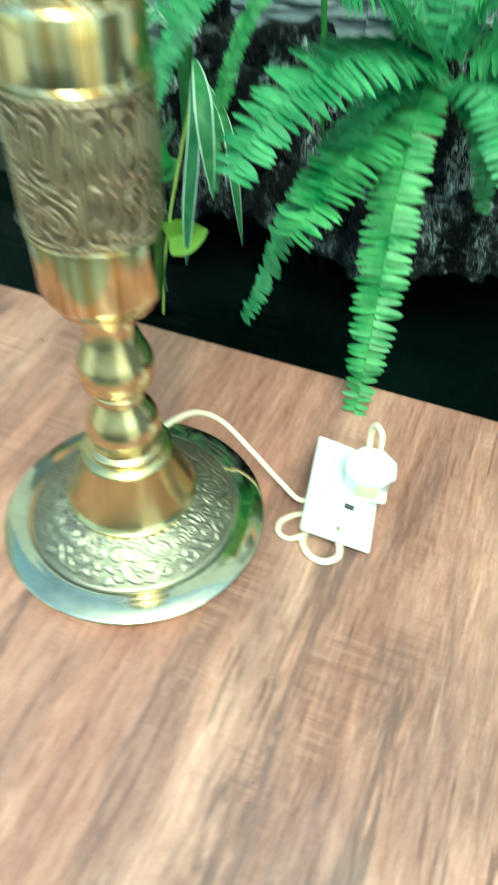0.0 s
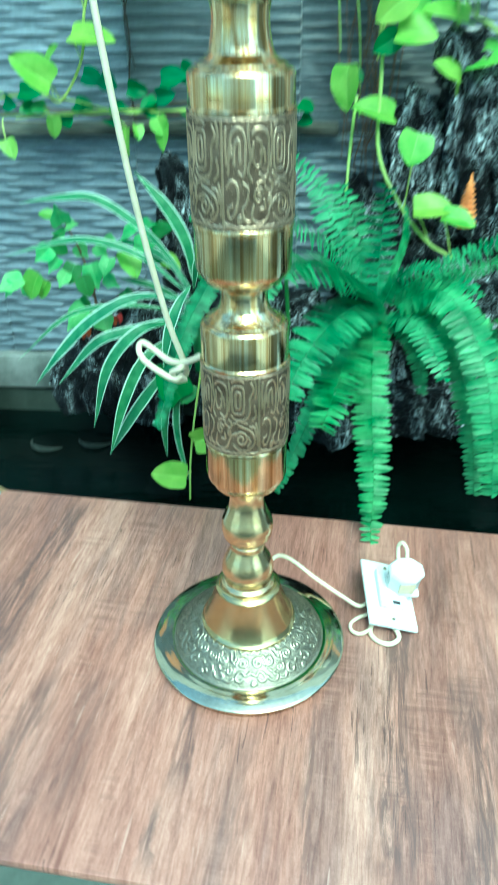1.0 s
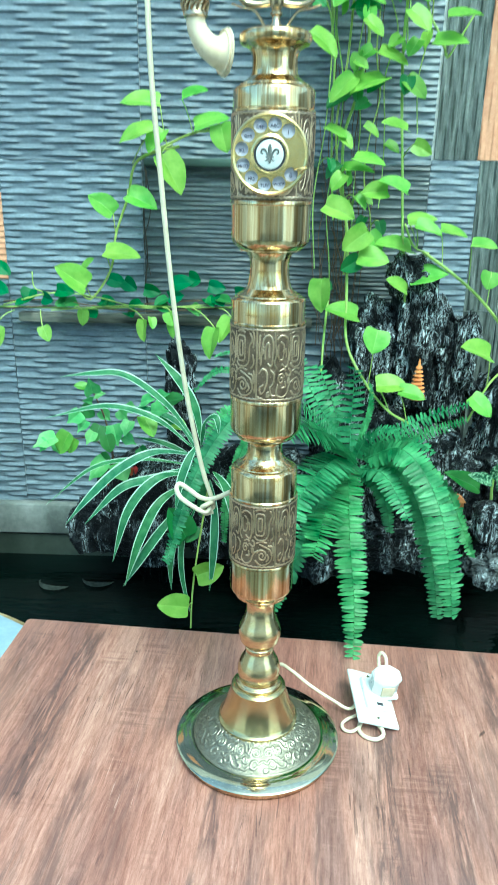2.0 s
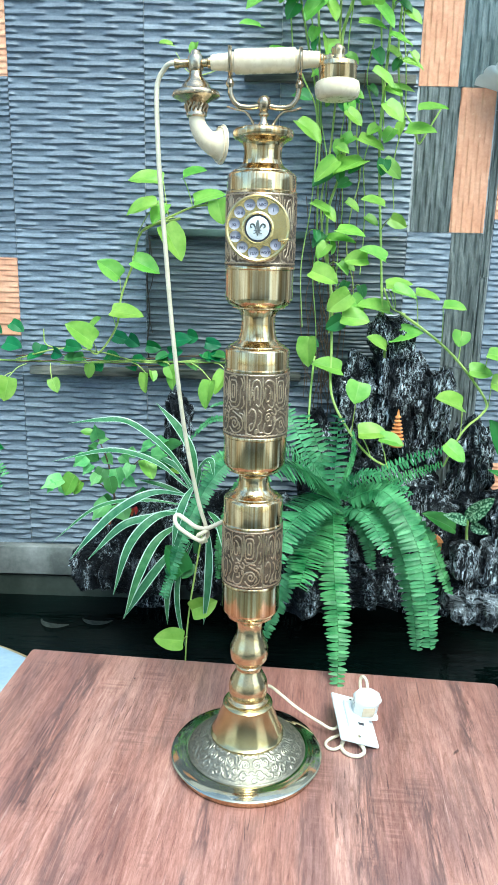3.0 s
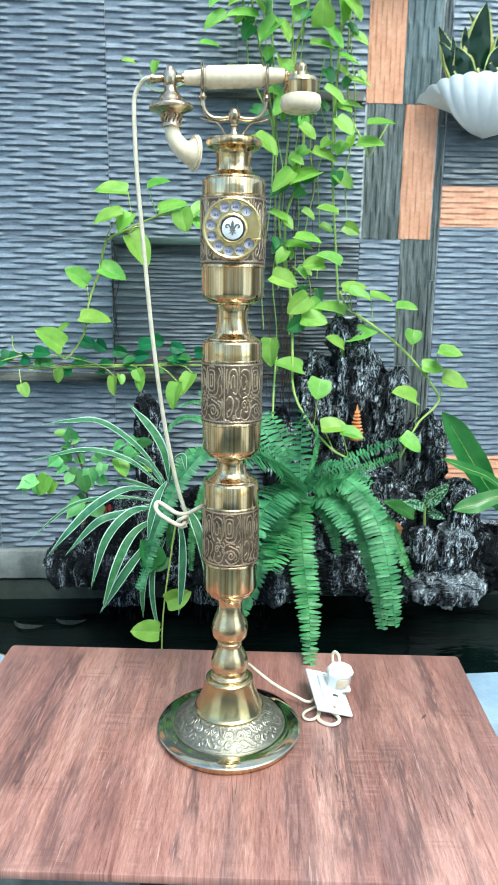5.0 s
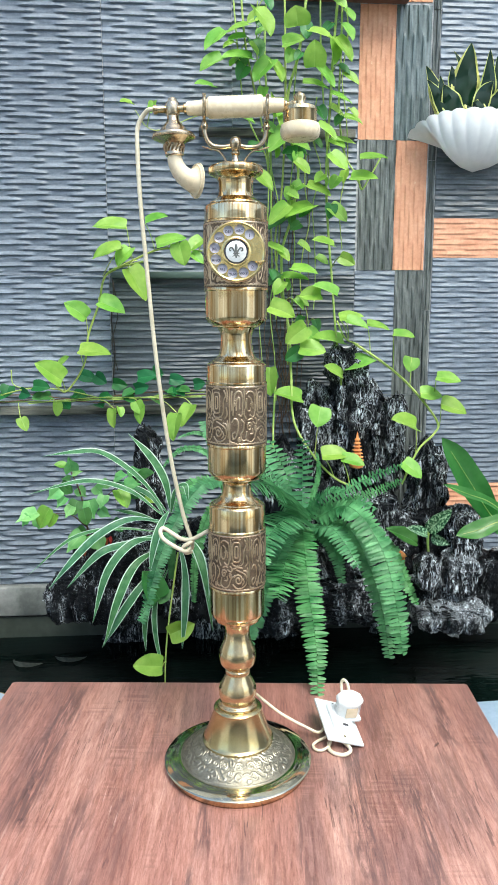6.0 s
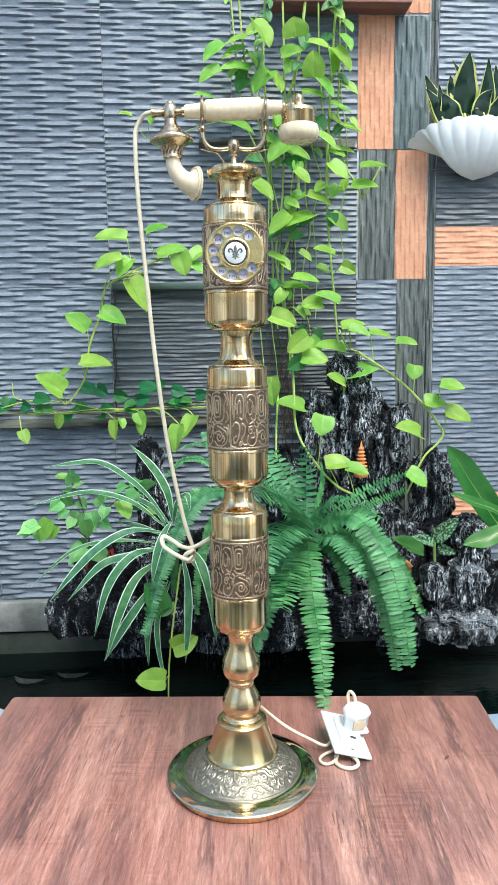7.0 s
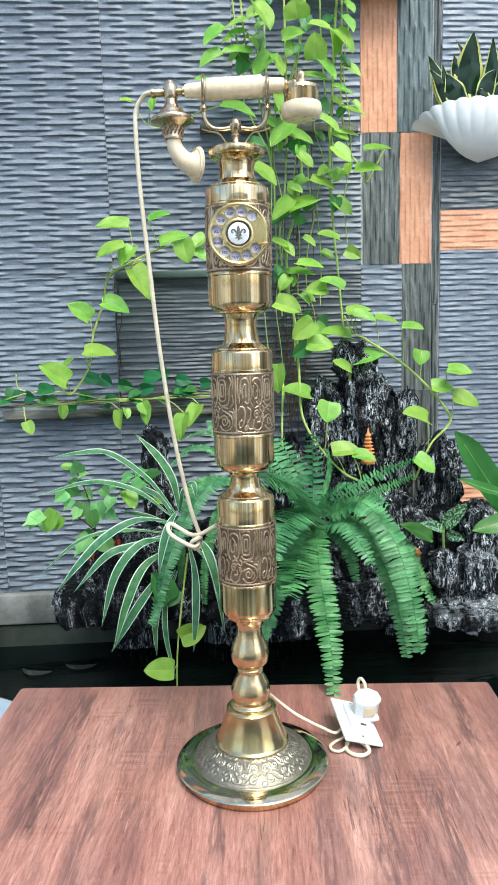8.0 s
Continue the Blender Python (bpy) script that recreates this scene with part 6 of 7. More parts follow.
bunch = thing("pothos_vine", "dense bunch of pothos vines hanging down the wall", "vine", group="pothos vines")
stem(bunch, [(0.273, 0.72, 1.467), (0.26, 0.71, 1.322), (0.251, 0.7, 1.174), (0.243, 0.69, 1.025), (0.25, 0.69, 0.9), (0.258, 0.68, 0.797), (0.265, 0.66, 0.68), (0.27, 0.64, 0.615), (0.275, 0.62, 0.538)], 0.0032)
stem(bunch, [(0.228, 0.72, 1.467), (0.229, 0.71, 1.322), (0.235, 0.7, 1.199), (0.243, 0.7, 1.113), (0.251, 0.69, 1.012)], 0.0022)
stem(bunch, [(0.28, 0.72, 1.467), (0.276, 0.71, 1.298), (0.272, 0.7, 1.174), (0.285, 0.69, 1.074), (0.312, 0.67, 1.02), (0.32, 0.66, 0.99), (0.335, 0.66, 1.011), (0.364, 0.66, 1.063)], 0.0025)
leaf(bunch, (0.28, 0.709, 1.39), (0.302, 0.689, 1.358), 0.024)
leaf(bunch, (0.269, 0.676, 1.348), (0.294, 0.653, 1.306), 0.027)
leaf(bunch, (0.195, 0.675, 1.329), (0.247, 0.654, 1.31), 0.024)
leaf(bunch, (0.244, 0.662, 1.315), (0.252, 0.657, 1.253), 0.029)
leaf(bunch, (0.255, 0.658, 1.311), (0.294, 0.654, 1.263), 0.034)
leaf(bunch, (0.206, 0.645, 1.244), (0.203, 0.621, 1.292), 0.052)
leaf(bunch, (0.214, 0.653, 1.249), (0.255, 0.653, 1.206), 0.029)
leaf(bunch, (0.181, 0.652, 1.214), (0.24, 0.648, 1.204), 0.018)
leaf(bunch, (0.277, 0.681, 1.245), (0.313, 0.672, 1.22), 0.024, stalk=(0.273, 0.7, 1.258))
leaf(bunch, (0.245, 0.662, 1.195), (0.295, 0.659, 1.176), 0.014)
leaf(bunch, (0.246, 0.699, 1.179), (0.28, 0.689, 1.155), 0.019)
leaf(bunch, (0.277, 0.658, 1.145), (0.32, 0.657, 1.133), 0.013, stalk=(0.272, 0.7, 1.162))
leaf(bunch, (0.214, 0.652, 1.127), (0.261, 0.648, 1.095), 0.024)
leaf(bunch, (0.257, 0.677, 1.102), (0.308, 0.673, 1.096), 0.016)
bunch_b = thing("pothos_vine", "pothos vine with broad leaves hanging beside the telephone", "vine", group="pothos vines")
stem(bunch_b, [(0.203, 0.72, 1.467), (0.18, 0.71, 1.298), (0.155, 0.71, 1.202), (0.165, 0.7, 1.09), (0.178, 0.69, 1.026), (0.161, 0.69, 0.926), (0.141, 0.69, 0.851), (0.144, 0.68, 0.748), (0.156, 0.66, 0.67), (0.158, 0.63, 0.567), (0.159, 0.58, 0.468), (0.196, 0.53, 0.398), (0.237, 0.5, 0.354), (0.276, 0.48, 0.335)], 0.0035)
stem(bunch_b, [(0.146, 0.72, 1.467), (0.148, 0.71, 1.322), (0.149, 0.71, 1.154), (0.142, 0.71, 0.993), (0.126, 0.7, 0.878), (0.136, 0.69, 0.774), (0.153, 0.68, 0.696), (0.154, 0.67, 0.591)], 0.0025)
leaf(bunch_b, (0.243, 0.642, 1.065), (0.281, 0.629, 1.027), 0.035, stalk=(0.248, 0.7, 1.101))
leaf(bunch_b, (0.288, 0.63, 1.011), (0.345, 0.605, 1.007), 0.026, stalk=(0.32, 0.66, 0.993))
leaf(bunch_b, (0.308, 0.625, 1.048), (0.367, 0.612, 1.051), 0.015)
leaf(bunch_b, (0.196, 0.671, 1.002), (0.251, 0.661, 0.978), 0.024)
leaf(bunch_b, (0.251, 0.68, 0.958), (0.29, 0.668, 0.921), 0.035)
leaf(bunch_b, (0.258, 0.65, 0.863), (0.205, 0.639, 0.878), 0.016)
leaf(bunch_b, (0.269, 0.641, 0.839), (0.303, 0.631, 0.821), 0.031, stalk=(0.256, 0.69, 0.81))
leaf(bunch_b, (0.158, 0.65, 0.814), (0.218, 0.628, 0.803), 0.017)
leaf(bunch_b, (0.138, 0.673, 0.792), (0.202, 0.661, 0.792), 0.012)
leaf(bunch_b, (0.264, 0.631, 0.751), (0.207, 0.625, 0.776), 0.021)
leaf(bunch_b, (0.227, 0.64, 0.754), (0.175, 0.634, 0.75), 0.034)
leaf(bunch_b, (0.106, 0.629, 0.727), (0.163, 0.608, 0.704), 0.041)
leaf(bunch_b, (0.192, 0.616, 0.681), (0.142, 0.614, 0.644), 0.046)
rnd = random.Random(5)
for k in range(9):
    x, z0, z1 = rnd.uniform(0.10, 0.20), rnd.uniform(0.75, 1.2), rnd.uniform(0.36, 0.62)
    pts = [(x + rnd.uniform(-0.012, 0.012), 0.72 + rnd.uniform(-0.02, 0.02), z0 + (z1 - z0) * q / 5) for q in range(6)]
    part("aerial_root", tube(curve3(pts, 5), 0.0009, 5), TWIG, bunch_b, "thin brown aerial root")
bunch_c = thing("pothos_vine", "pothos vine with pale young leaves on the wall", "vine", group="pothos vines")
stem(bunch_c, [(0.108, 0.72, 1.467), (0.101, 0.71, 1.299), (0.11, 0.71, 1.154), (0.116, 0.71, 1.068), (0.118, 0.71, 0.905), (0.121, 0.71, 0.802), (0.129, 0.7, 0.697)], 0.0025)
stem(bunch_c, [(0.045, 0.72, 1.467), (0.056, 0.71, 1.323), (0.078, 0.71, 1.215), (0.105, 0.71, 1.093), (0.115, 0.71, 0.994)], 0.0025)
stem(bunch_c, [(0.026, 0.72, 1.467), (0.04, 0.71, 1.299), (0.052, 0.71, 1.179)], 0.0020)
stem(bunch_c, [(0.123, 0.65, 0.541), (0.116, 0.62, 0.465), (0.113, 0.6, 0.403)], 0.0028)
leaf(bunch_c, (0.012, 0.687, 1.33), (-0.036, 0.673, 1.286), 0.032)
leaf(bunch_c, (0.066, 0.69, 1.345), (0.015, 0.68, 1.327), 0.019)
leaf(bunch_c, (0.061, 0.696, 1.32), (0.016, 0.68, 1.309), 0.020)
leaf(bunch_c, (0.072, 0.672, 1.268), (0.002, 0.653, 1.269), 0.027)
leaf(bunch_c, (0.005, 0.67, 1.268), (-0.048, 0.667, 1.242), 0.032)
leaf(bunch_c, (0.076, 0.648, 1.365), (0.111, 0.627, 1.302), 0.039)
leaf(bunch_c, (0.072, 0.706, 1.319), (0.091, 0.683, 1.275), 0.035, BROAD)
leaf(bunch_c, (0.167, 0.643, 1.326), (0.161, 0.627, 1.362), 0.060)
leaf(bunch_c, (0.139, 0.682, 1.302), (0.187, 0.666, 1.31), 0.032)
leaf(bunch_c, (0.115, 0.673, 1.268), (0.073, 0.659, 1.218), 0.037)
leaf(bunch_c, (0.115, 0.676, 1.265), (0.139, 0.659, 1.219), 0.027)
leaf(bunch_c, (-0.014, 0.661, 1.205), (-0.058, 0.638, 1.207), 0.016)
bunch_d = thing("pothos_vine", "pothos leaves behind the handset", "vine", group="pothos vines")
leaf(bunch_d, (-0.001, 0.678, 1.161), (0.079, 0.676, 1.138), 0.027)
stem(bunch_d, [(0.049, 0.7, 1.176), (0.079, 0.7, 1.115), (0.104, 0.7, 1.066), (0.111, 0.7, 1.004)], 0.0020)
leaf(bunch_d, (0.122, 0.689, 1.194), (0.134, 0.665, 1.127), 0.037)
leaf(bunch_d, (0.157, 0.667, 1.125), (0.105, 0.666, 1.072), 0.040)
leaf(bunch_d, (0.144, 0.676, 1.103), (0.205, 0.673, 1.082), 0.029)
leaf(bunch_d, (0.197, 0.689, 1.072), (0.138, 0.672, 1.073), 0.021, BROAD)
leaf(bunch_d, (0.165, 0.642, 1.049), (0.199, 0.638, 1.019), 0.026)
leaf(bunch_d, (0.066, 0.665, 1.032), (0.119, 0.651, 0.987), 0.032)
leaf(bunch_d, (0.211, 0.67, 0.957), (0.143, 0.647, 0.93), 0.024)
leaf(bunch_d, (0.152, 0.649, 0.954), (0.105, 0.649, 0.911), 0.031)
leaf(bunch_d, (0.148, 0.687, 0.936), (0.103, 0.687, 0.904), 0.029, BROAD)
leaf(bunch_d, (0.177, 0.675, 0.874), (0.207, 0.672, 0.853), 0.017)
leaf(bunch_d, (0.104, 0.672, 0.87), (0.145, 0.653, 0.849), 0.017)
leaf(bunch_d, (0.059, 0.695, 1.09), (0.096, 0.681, 1.076), 0.027, BROAD)
leaf(bunch_d, (0.038, 0.705, 1.262), (0.064, 0.7, 1.276), 0.024, BROAD)
bunch_e = thing("pothos_vine", "pothos vine with round leaves reaching the rocks", "vine", group="pothos vines")
stem(bunch_e, [(0.3, 0.62, 0.644), (0.36, 0.6, 0.603), (0.409, 0.58, 0.562), (0.452, 0.56, 0.512), (0.484, 0.55, 0.464), (0.472, 0.54, 0.44), (0.434, 0.53, 0.405), (0.397, 0.52, 0.33)], 0.0032)
leaf(bunch_e, (0.197, 0.657, 0.675), (0.225, 0.649, 0.639), 0.032)
leaf(bunch_e, (0.284, 0.646, 0.643), (0.208, 0.626, 0.658), 0.018)
leaf(bunch_e, (0.175, 0.619, 0.633), (0.235, 0.606, 0.627), 0.037)
leaf(bunch_e, (0.179, 0.621, 0.628), (0.142, 0.62, 0.604), 0.036, BROAD)
leaf(bunch_e, (0.273, 0.604, 0.57), (0.23, 0.592, 0.594), 0.019, stalk=(0.274, 0.62, 0.549))
leaf(bunch_e, (0.281, 0.615, 0.587), (0.35, 0.599, 0.606), 0.024, stalk=(0.275, 0.62, 0.564))
leaf(bunch_e, (0.105, 0.606, 0.589), (0.105, 0.596, 0.524), 0.038)
leaf(bunch_e, (0.181, 0.611, 0.516), (0.115, 0.598, 0.534), 0.023)
leaf(bunch_e, (0.207, 0.5, 0.51), (0.196, 0.479, 0.469), 0.052)
part("stalk", tube(curve3([(0.211, 0.524, 0.505), (0.206, 0.53, 0.466), (0.2, 0.53, 0.398)], 5), 0.0011, 5), STEM, bunch_e)
leaf(bunch_e, (0.211, 0.503, 0.402), (0.272, 0.501, 0.405), 0.024, stalk=(0.239, 0.5, 0.354))
leaf(bunch_e, (0.253, 0.492, 0.396), (0.304, 0.482, 0.385), 0.017, stalk=(0.27, 0.48, 0.342))
scatter(bunch, [(0.273, 0.72, 1.467), (0.26, 0.71, 1.322), (0.251, 0.7, 1.174), (0.243, 0.69, 1.025), (0.25, 0.69, 0.9)], 8, 1)
scatter(bunch_b, [(0.203, 0.72, 1.467), (0.18, 0.71, 1.298), (0.155, 0.71, 1.202), (0.165, 0.7, 1.09), (0.178, 0.69, 1.026), (0.161, 0.69, 0.926)], 9, 2)
scatter(bunch_b, [(0.141, 0.69, 0.851), (0.144, 0.68, 0.748), (0.156, 0.66, 0.67), (0.158, 0.63, 0.567)], 5, 3)
scatter(bunch_c, [(0.108, 0.72, 1.467), (0.101, 0.71, 1.299), (0.11, 0.71, 1.154), (0.116, 0.71, 1.068)], 7, 4)
scatter(bunch_c, [(0.026, 0.72, 1.467), (0.04, 0.71, 1.299), (0.063, 0.71, 1.227)], 5, 5)
thicket = thing("pothos_vine", "tangled thin pothos runners with small leaves beside the telephone", "vine", group="pothos vines")
for k, (x, top, low) in enumerate(((0.098, 1.40, 0.60), (0.128, 1.18, 0.50), (0.172, 1.30, 0.66), (0.196, 1.08, 0.62), (0.222, 1.20, 0.72), (0.282, 1.44, 0.86))):
    rnd = random.Random(640 + k)
    run = [(x + rnd.uniform(-0.014, 0.014), 0.705 + rnd.uniform(-0.015, 0.02), top + (low - top) * q / 6) for q in range(7)]
    stem(thicket, run, 0.0016)
    scatter(thicket, run, 4, 660 + k, 0.028, 0.044)
bunch_f = thing("pothos_vine", "thin pothos runner arching in front of the wall", "vine", group="pothos vines")
stem(bunch_f, [(0.269, 0.66, 0.693), (0.284, 0.63, 0.653), (0.313, 0.62, 0.64)], 0.0022)
leaf(bunch_f, (0.267, 0.621, 0.7), (0.322, 0.614, 0.707), 0.017, stalk=(0.292, 0.63, 0.645))
leaf(bunch_f, (0.276, 0.589, 0.694), (0.326, 0.577, 0.679), 0.019, stalk=(0.292, 0.63, 0.653))
leaf(bunch_f, (0.329, 0.609, 0.687), (0.382, 0.606, 0.676), 0.013, stalk=(0.339, 0.61, 0.616))
leaf(bunch_f, (0.376, 0.555, 0.663), (0.421, 0.539, 0.659), 0.015, stalk=(0.388, 0.59, 0.581))
leaf(bunch_f, (0.425, 0.575, 0.612), (0.418, 0.563, 0.58), 0.040, stalk=(0.422, 0.57, 0.552))
leaf(bunch_f, (0.472, 0.537, 0.57), (0.522, 0.516, 0.562), 0.021, stalk=(0.475, 0.56, 0.524))
leaf(bunch_f, (0.441, 0.551, 0.533), (0.492, 0.549, 0.526), 0.027, stalk=(0.455, 0.56, 0.509))
leaf(bunch_f, (0.488, 0.545, 0.508), (0.548, 0.54, 0.49), 0.031, stalk=(0.488, 0.55, 0.455))
leaf(bunch_f, (0.426, 0.522, 0.459), (0.365, 0.501, 0.483), 0.023, stalk=(0.429, 0.53, 0.39))
leaf(bunch_f, (0.392, 0.497, 0.387), (0.43, 0.477, 0.354), 0.032, stalk=(0.406, 0.52, 0.348))

ficus = thing("ficus_sapling", "small bright green ficus sapling growing from the rock", "sapling")
part("stem", tube(curve3([(-0.309, 0.54, 0.18), (-0.31, 0.54, 0.244), (-0.32, 0.53, 0.317), (-0.339, 0.52, 0.375)], 6), 0.003, 7, taper=0.4), TWIG, ficus)
part("stem", tube(curve3([(-0.309, 0.54, 0.238), (-0.349, 0.51, 0.279), (-0.417, 0.49, 0.274)], 6), 0.0018, 6, taper=0.4), TWIG, ficus)
part("stem", tube(curve3([(-0.31, 0.54, 0.25), (-0.266, 0.53, 0.308), (-0.233, 0.52, 0.34)], 6), 0.0018, 6, taper=0.4), TWIG, ficus)
leaf(ficus, (-0.33, 0.487, 0.377), (-0.331, 0.465, 0.412), 0.028, FICUS)
leaf(ficus, (-0.341, 0.487, 0.39), (-0.365, 0.483, 0.394), 0.011, POTHOS)
leaf(ficus, (-0.332, 0.51, 0.368), (-0.309, 0.501, 0.374), 0.014, FICUS)
leaf(ficus, (-0.341, 0.522, 0.35), (-0.354, 0.499, 0.359), 0.017, FICUS)
leaf(ficus, (-0.357, 0.498, 0.347), (-0.332, 0.498, 0.327), 0.031, BROAD)
leaf(ficus, (-0.357, 0.492, 0.338), (-0.382, 0.479, 0.318), 0.031, FICUS)
leaf(ficus, (-0.347, 0.499, 0.318), (-0.364, 0.482, 0.299), 0.021, FICUS)
leaf(ficus, (-0.378, 0.479, 0.3), (-0.401, 0.477, 0.256), 0.035, POTHOS)
leaf(ficus, (-0.402, 0.47, 0.294), (-0.444, 0.449, 0.278), 0.021, FICUS)
leaf(ficus, (-0.321, 0.494, 0.312), (-0.331, 0.475, 0.283), 0.031, BROAD)
leaf(ficus, (-0.299, 0.509, 0.308), (-0.287, 0.494, 0.268), 0.034, FICUS)
leaf(ficus, (-0.276, 0.507, 0.289), (-0.251, 0.492, 0.273), 0.026, FICUS)
leaf(ficus, (-0.231, 0.473, 0.34), (-0.209, 0.45, 0.306), 0.026, POTHOS)
leaf(ficus, (-0.244, 0.519, 0.353), (-0.213, 0.496, 0.367), 0.014, FICUS)
leaf(ficus, (-0.221, 0.492, 0.343), (-0.183, 0.471, 0.351), 0.024, FICUS)
leaf(ficus, (-0.195, 0.511, 0.356), (-0.157, 0.496, 0.372), 0.017, BROAD)
leaf(ficus, (-0.285, 0.468, 0.244), (-0.265, 0.464, 0.201), 0.040, FICUS)
leaf(ficus, (-0.312, 0.491, 0.239), (-0.349, 0.482, 0.199), 0.031, FICUS)
leaf(ficus, (-0.415, 0.506, 0.27), (-0.407, 0.503, 0.245), 0.019, FICUS)
leaf(ficus, (-0.285, 0.503, 0.34), (-0.267, 0.5, 0.321), 0.026, FICUS)
leaf(ficus, (-0.326, 0.532, 0.331), (-0.308, 0.528, 0.31), 0.027, FICUS)
leaf(ficus, (-0.187, 0.536, 0.31), (-0.154, 0.527, 0.296), 0.017, POTHOS)
leaf(ficus, (-0.256, 0.513, 0.349), (-0.275, 0.504, 0.335), 0.024, FICUS)
leaf(ficus, (-0.308, 0.485, 0.296), (-0.3, 0.482, 0.259), 0.028, BROAD)
leaf(ficus, (-0.263, 0.496, 0.322), (-0.271, 0.473, 0.297), 0.026, FICUS)
leaf(ficus, (-0.33, 0.477, 0.304), (-0.342, 0.461, 0.282), 0.023, FICUS)
leaf(ficus, (-0.367, 0.483, 0.286), (-0.382, 0.476, 0.258), 0.024, POTHOS)
leaf(ficus, (-0.418, 0.461, 0.29), (-0.434, 0.46, 0.264), 0.019, FICUS)
leaf(ficus, (-0.209, 0.518, 0.321), (-0.177, 0.497, 0.318), 0.022, BROAD)
leaf(ficus, (-0.214, 0.522, 0.358), (-0.185, 0.502, 0.377), 0.015, FICUS)
leaf(ficus, (-0.327, 0.508, 0.247), (-0.309, 0.504, 0.22), 0.031, BROAD)
leaf(ficus, (-0.247, 0.503, 0.264), (-0.226, 0.491, 0.241), 0.026, BROAD)
for k, (a, b) in enumerate((((-0.311, 0.47, 0.21), (-0.306, 0.47, 0.19)), ((-0.254, 0.47, 0.232), (-0.25, 0.47, 0.215)))):
    sprig = thing("red_sprig", "small curled red bract on the rock", "bract", group="red bracts")
    for j in range(2):
        off = Vector((0.006 * (j - 1), 0.004 * j, 0.002 * j))
        heart_leaf(Vector(a) + off, Vector(b) + off * 1.3, 0.0045, RED, sprig, 900 + 7 * k + j, "bract")

aglao = thing("aglaonema", "small speckled green plant growing between rocks", "house plant")
part("stem", tube(curve3([(0.448, 0.47, 0.182), (0.444, 0.465, 0.221), (0.446, 0.46, 0.247)], 5), 0.003, 7), STEM, aglao)
heart_leaf((0.436, 0.443, 0.241), (0.479, 0.42, 0.296), 0.029, AGLAO, aglao, 801, lobes=0.05, true_ratio=0.46)
heart_leaf((0.452, 0.465, 0.222), (0.484, 0.441, 0.212), 0.023, AGLAO, aglao, 802, lobes=0.05, true_ratio=0.5)
heart_leaf((0.43, 0.425, 0.239), (0.379, 0.408, 0.262), 0.017, AGLAO, aglao, 803, lobes=0.05, true_ratio=0.42)
heart_leaf((0.422, 0.467, 0.208), (0.347, 0.448, 0.251), 0.026, NEST, aglao, 804, lobes=0.05, true_ratio=0.42)

bird_nest = thing("birds_nest_fern", "broad glossy strap-leaved plant beside the wall", "plant")
for points, width, hint, full in (
        ([(0.703, 0.55, 0.167), (0.622, 0.55, 0.243), (0.561, 0.54, 0.33), (0.486, 0.52, 0.435)], 0.066, (0, -1, 0.4), 0.62),
        ([(0.688, 0.52, 0.216), (0.6, 0.5, 0.286), (0.539, 0.49, 0.312), (0.479, 0.48, 0.337)], 0.026, (0, -0.7, 0.7), 0.5),
        ([(0.667, 0.48, 0.265), (0.596, 0.46, 0.254), (0.55, 0.45, 0.24), (0.498, 0.44, 0.232)], 0.040, (0, -0.8, 0.6), 0.55)):
    run = curve3(points, 10)
    strap_leaf = blade(run, width, [NEST], "leaf", bird_nest, 0.0, 0.3, "", hint, full, 0.4, 3.6)
    part("midrib", tube([p + Vector((0, -0.0006, 0.0004)) for p in run[:-3]], 0.0011, 6, taper=0.3), STEM, strap_leaf, "pale midrib")
part("crown", moved(lathe([(0.03, -0.16), (0.035, -0.04), (0.02, 0.02), (0, 0.03)], 16), Matrix.Translation((0.705, 0.55, 0.187))), TWIG, bird_nest, "fibrous crown")


# ---- shell planter on the wall, with its snake plant ----
def shell_planter():
    s = thing("wall_planter", "white scallop-shell planter hung on the wall", "planter", (0.615, 0.765, 1.159))
    half, deep, high = 0.150, 0.092, 0.108
    v, f = [], []
    cols, rows = 132, 14
    for layer in (0, 1):
        for j in range(rows):
            q = j / (rows - 1)
            for k in range(cols):
                u = k / (cols - 1)
                a = math.pi * u
                rib = 1 - 0.75 * (1 - abs(math.sin(13 * math.pi * u)) ** 0.7) * min(1.0, 0.25 + 6 * min(u, 1 - u))
                c, sn = -math.cos(a), math.sin(a)
                wing = abs(c) ** 16
                spread = (1 - q ** 1.9) ** 0.6
                r = 1 - 0.06 * (1 - rib) * (1 - q * 0.5) - 0.045 * layer
                x = half * c * ((1 - wing) * spread + wing * (1 - q) ** 1.8) * r * (1 + 0.10 * (1 - q) ** 6 * abs(c) ** 7)
                y = -deep * sn ** 0.85 * spread * r
                top = 0.012 * sn ** 0.9 + 0.006 * rib - 0.036 * (1 - sn) ** 2
                z = top * (1 - q) - high * q * (1 if layer == 0 else 0.95)
                v.append((x, y, z))
    size = cols * rows
    for layer in (0, 1):
        for j in range(rows - 1):
            for k in range(cols - 1):
                a = layer * size + j * cols + k
                q = (a, a + 1, a + cols + 1, a + cols)
                f.append(q if layer else q[::-1])
    for k in range(cols - 1):
        f.append((k, k + 1, size + k + 1, size + k))
    data_part("shell", v, f, [PORCELAIN], s, "", None, 50)
    part("soil", moved(lathe([(0.0, -0.02), (0.085, -0.02), (0.09, -0.012), (0, -0.004)], 24), Matrix.Translation((0, -0.034, 0)) @ Matrix.Diagonal((0.95, 0.34, 1, 1))), TWIG, s, "dark soil")


shell_planter()
snake = thing("snake_plant", "dwarf snake plant with yellow-edged leaves in the shell planter", "snake plant")


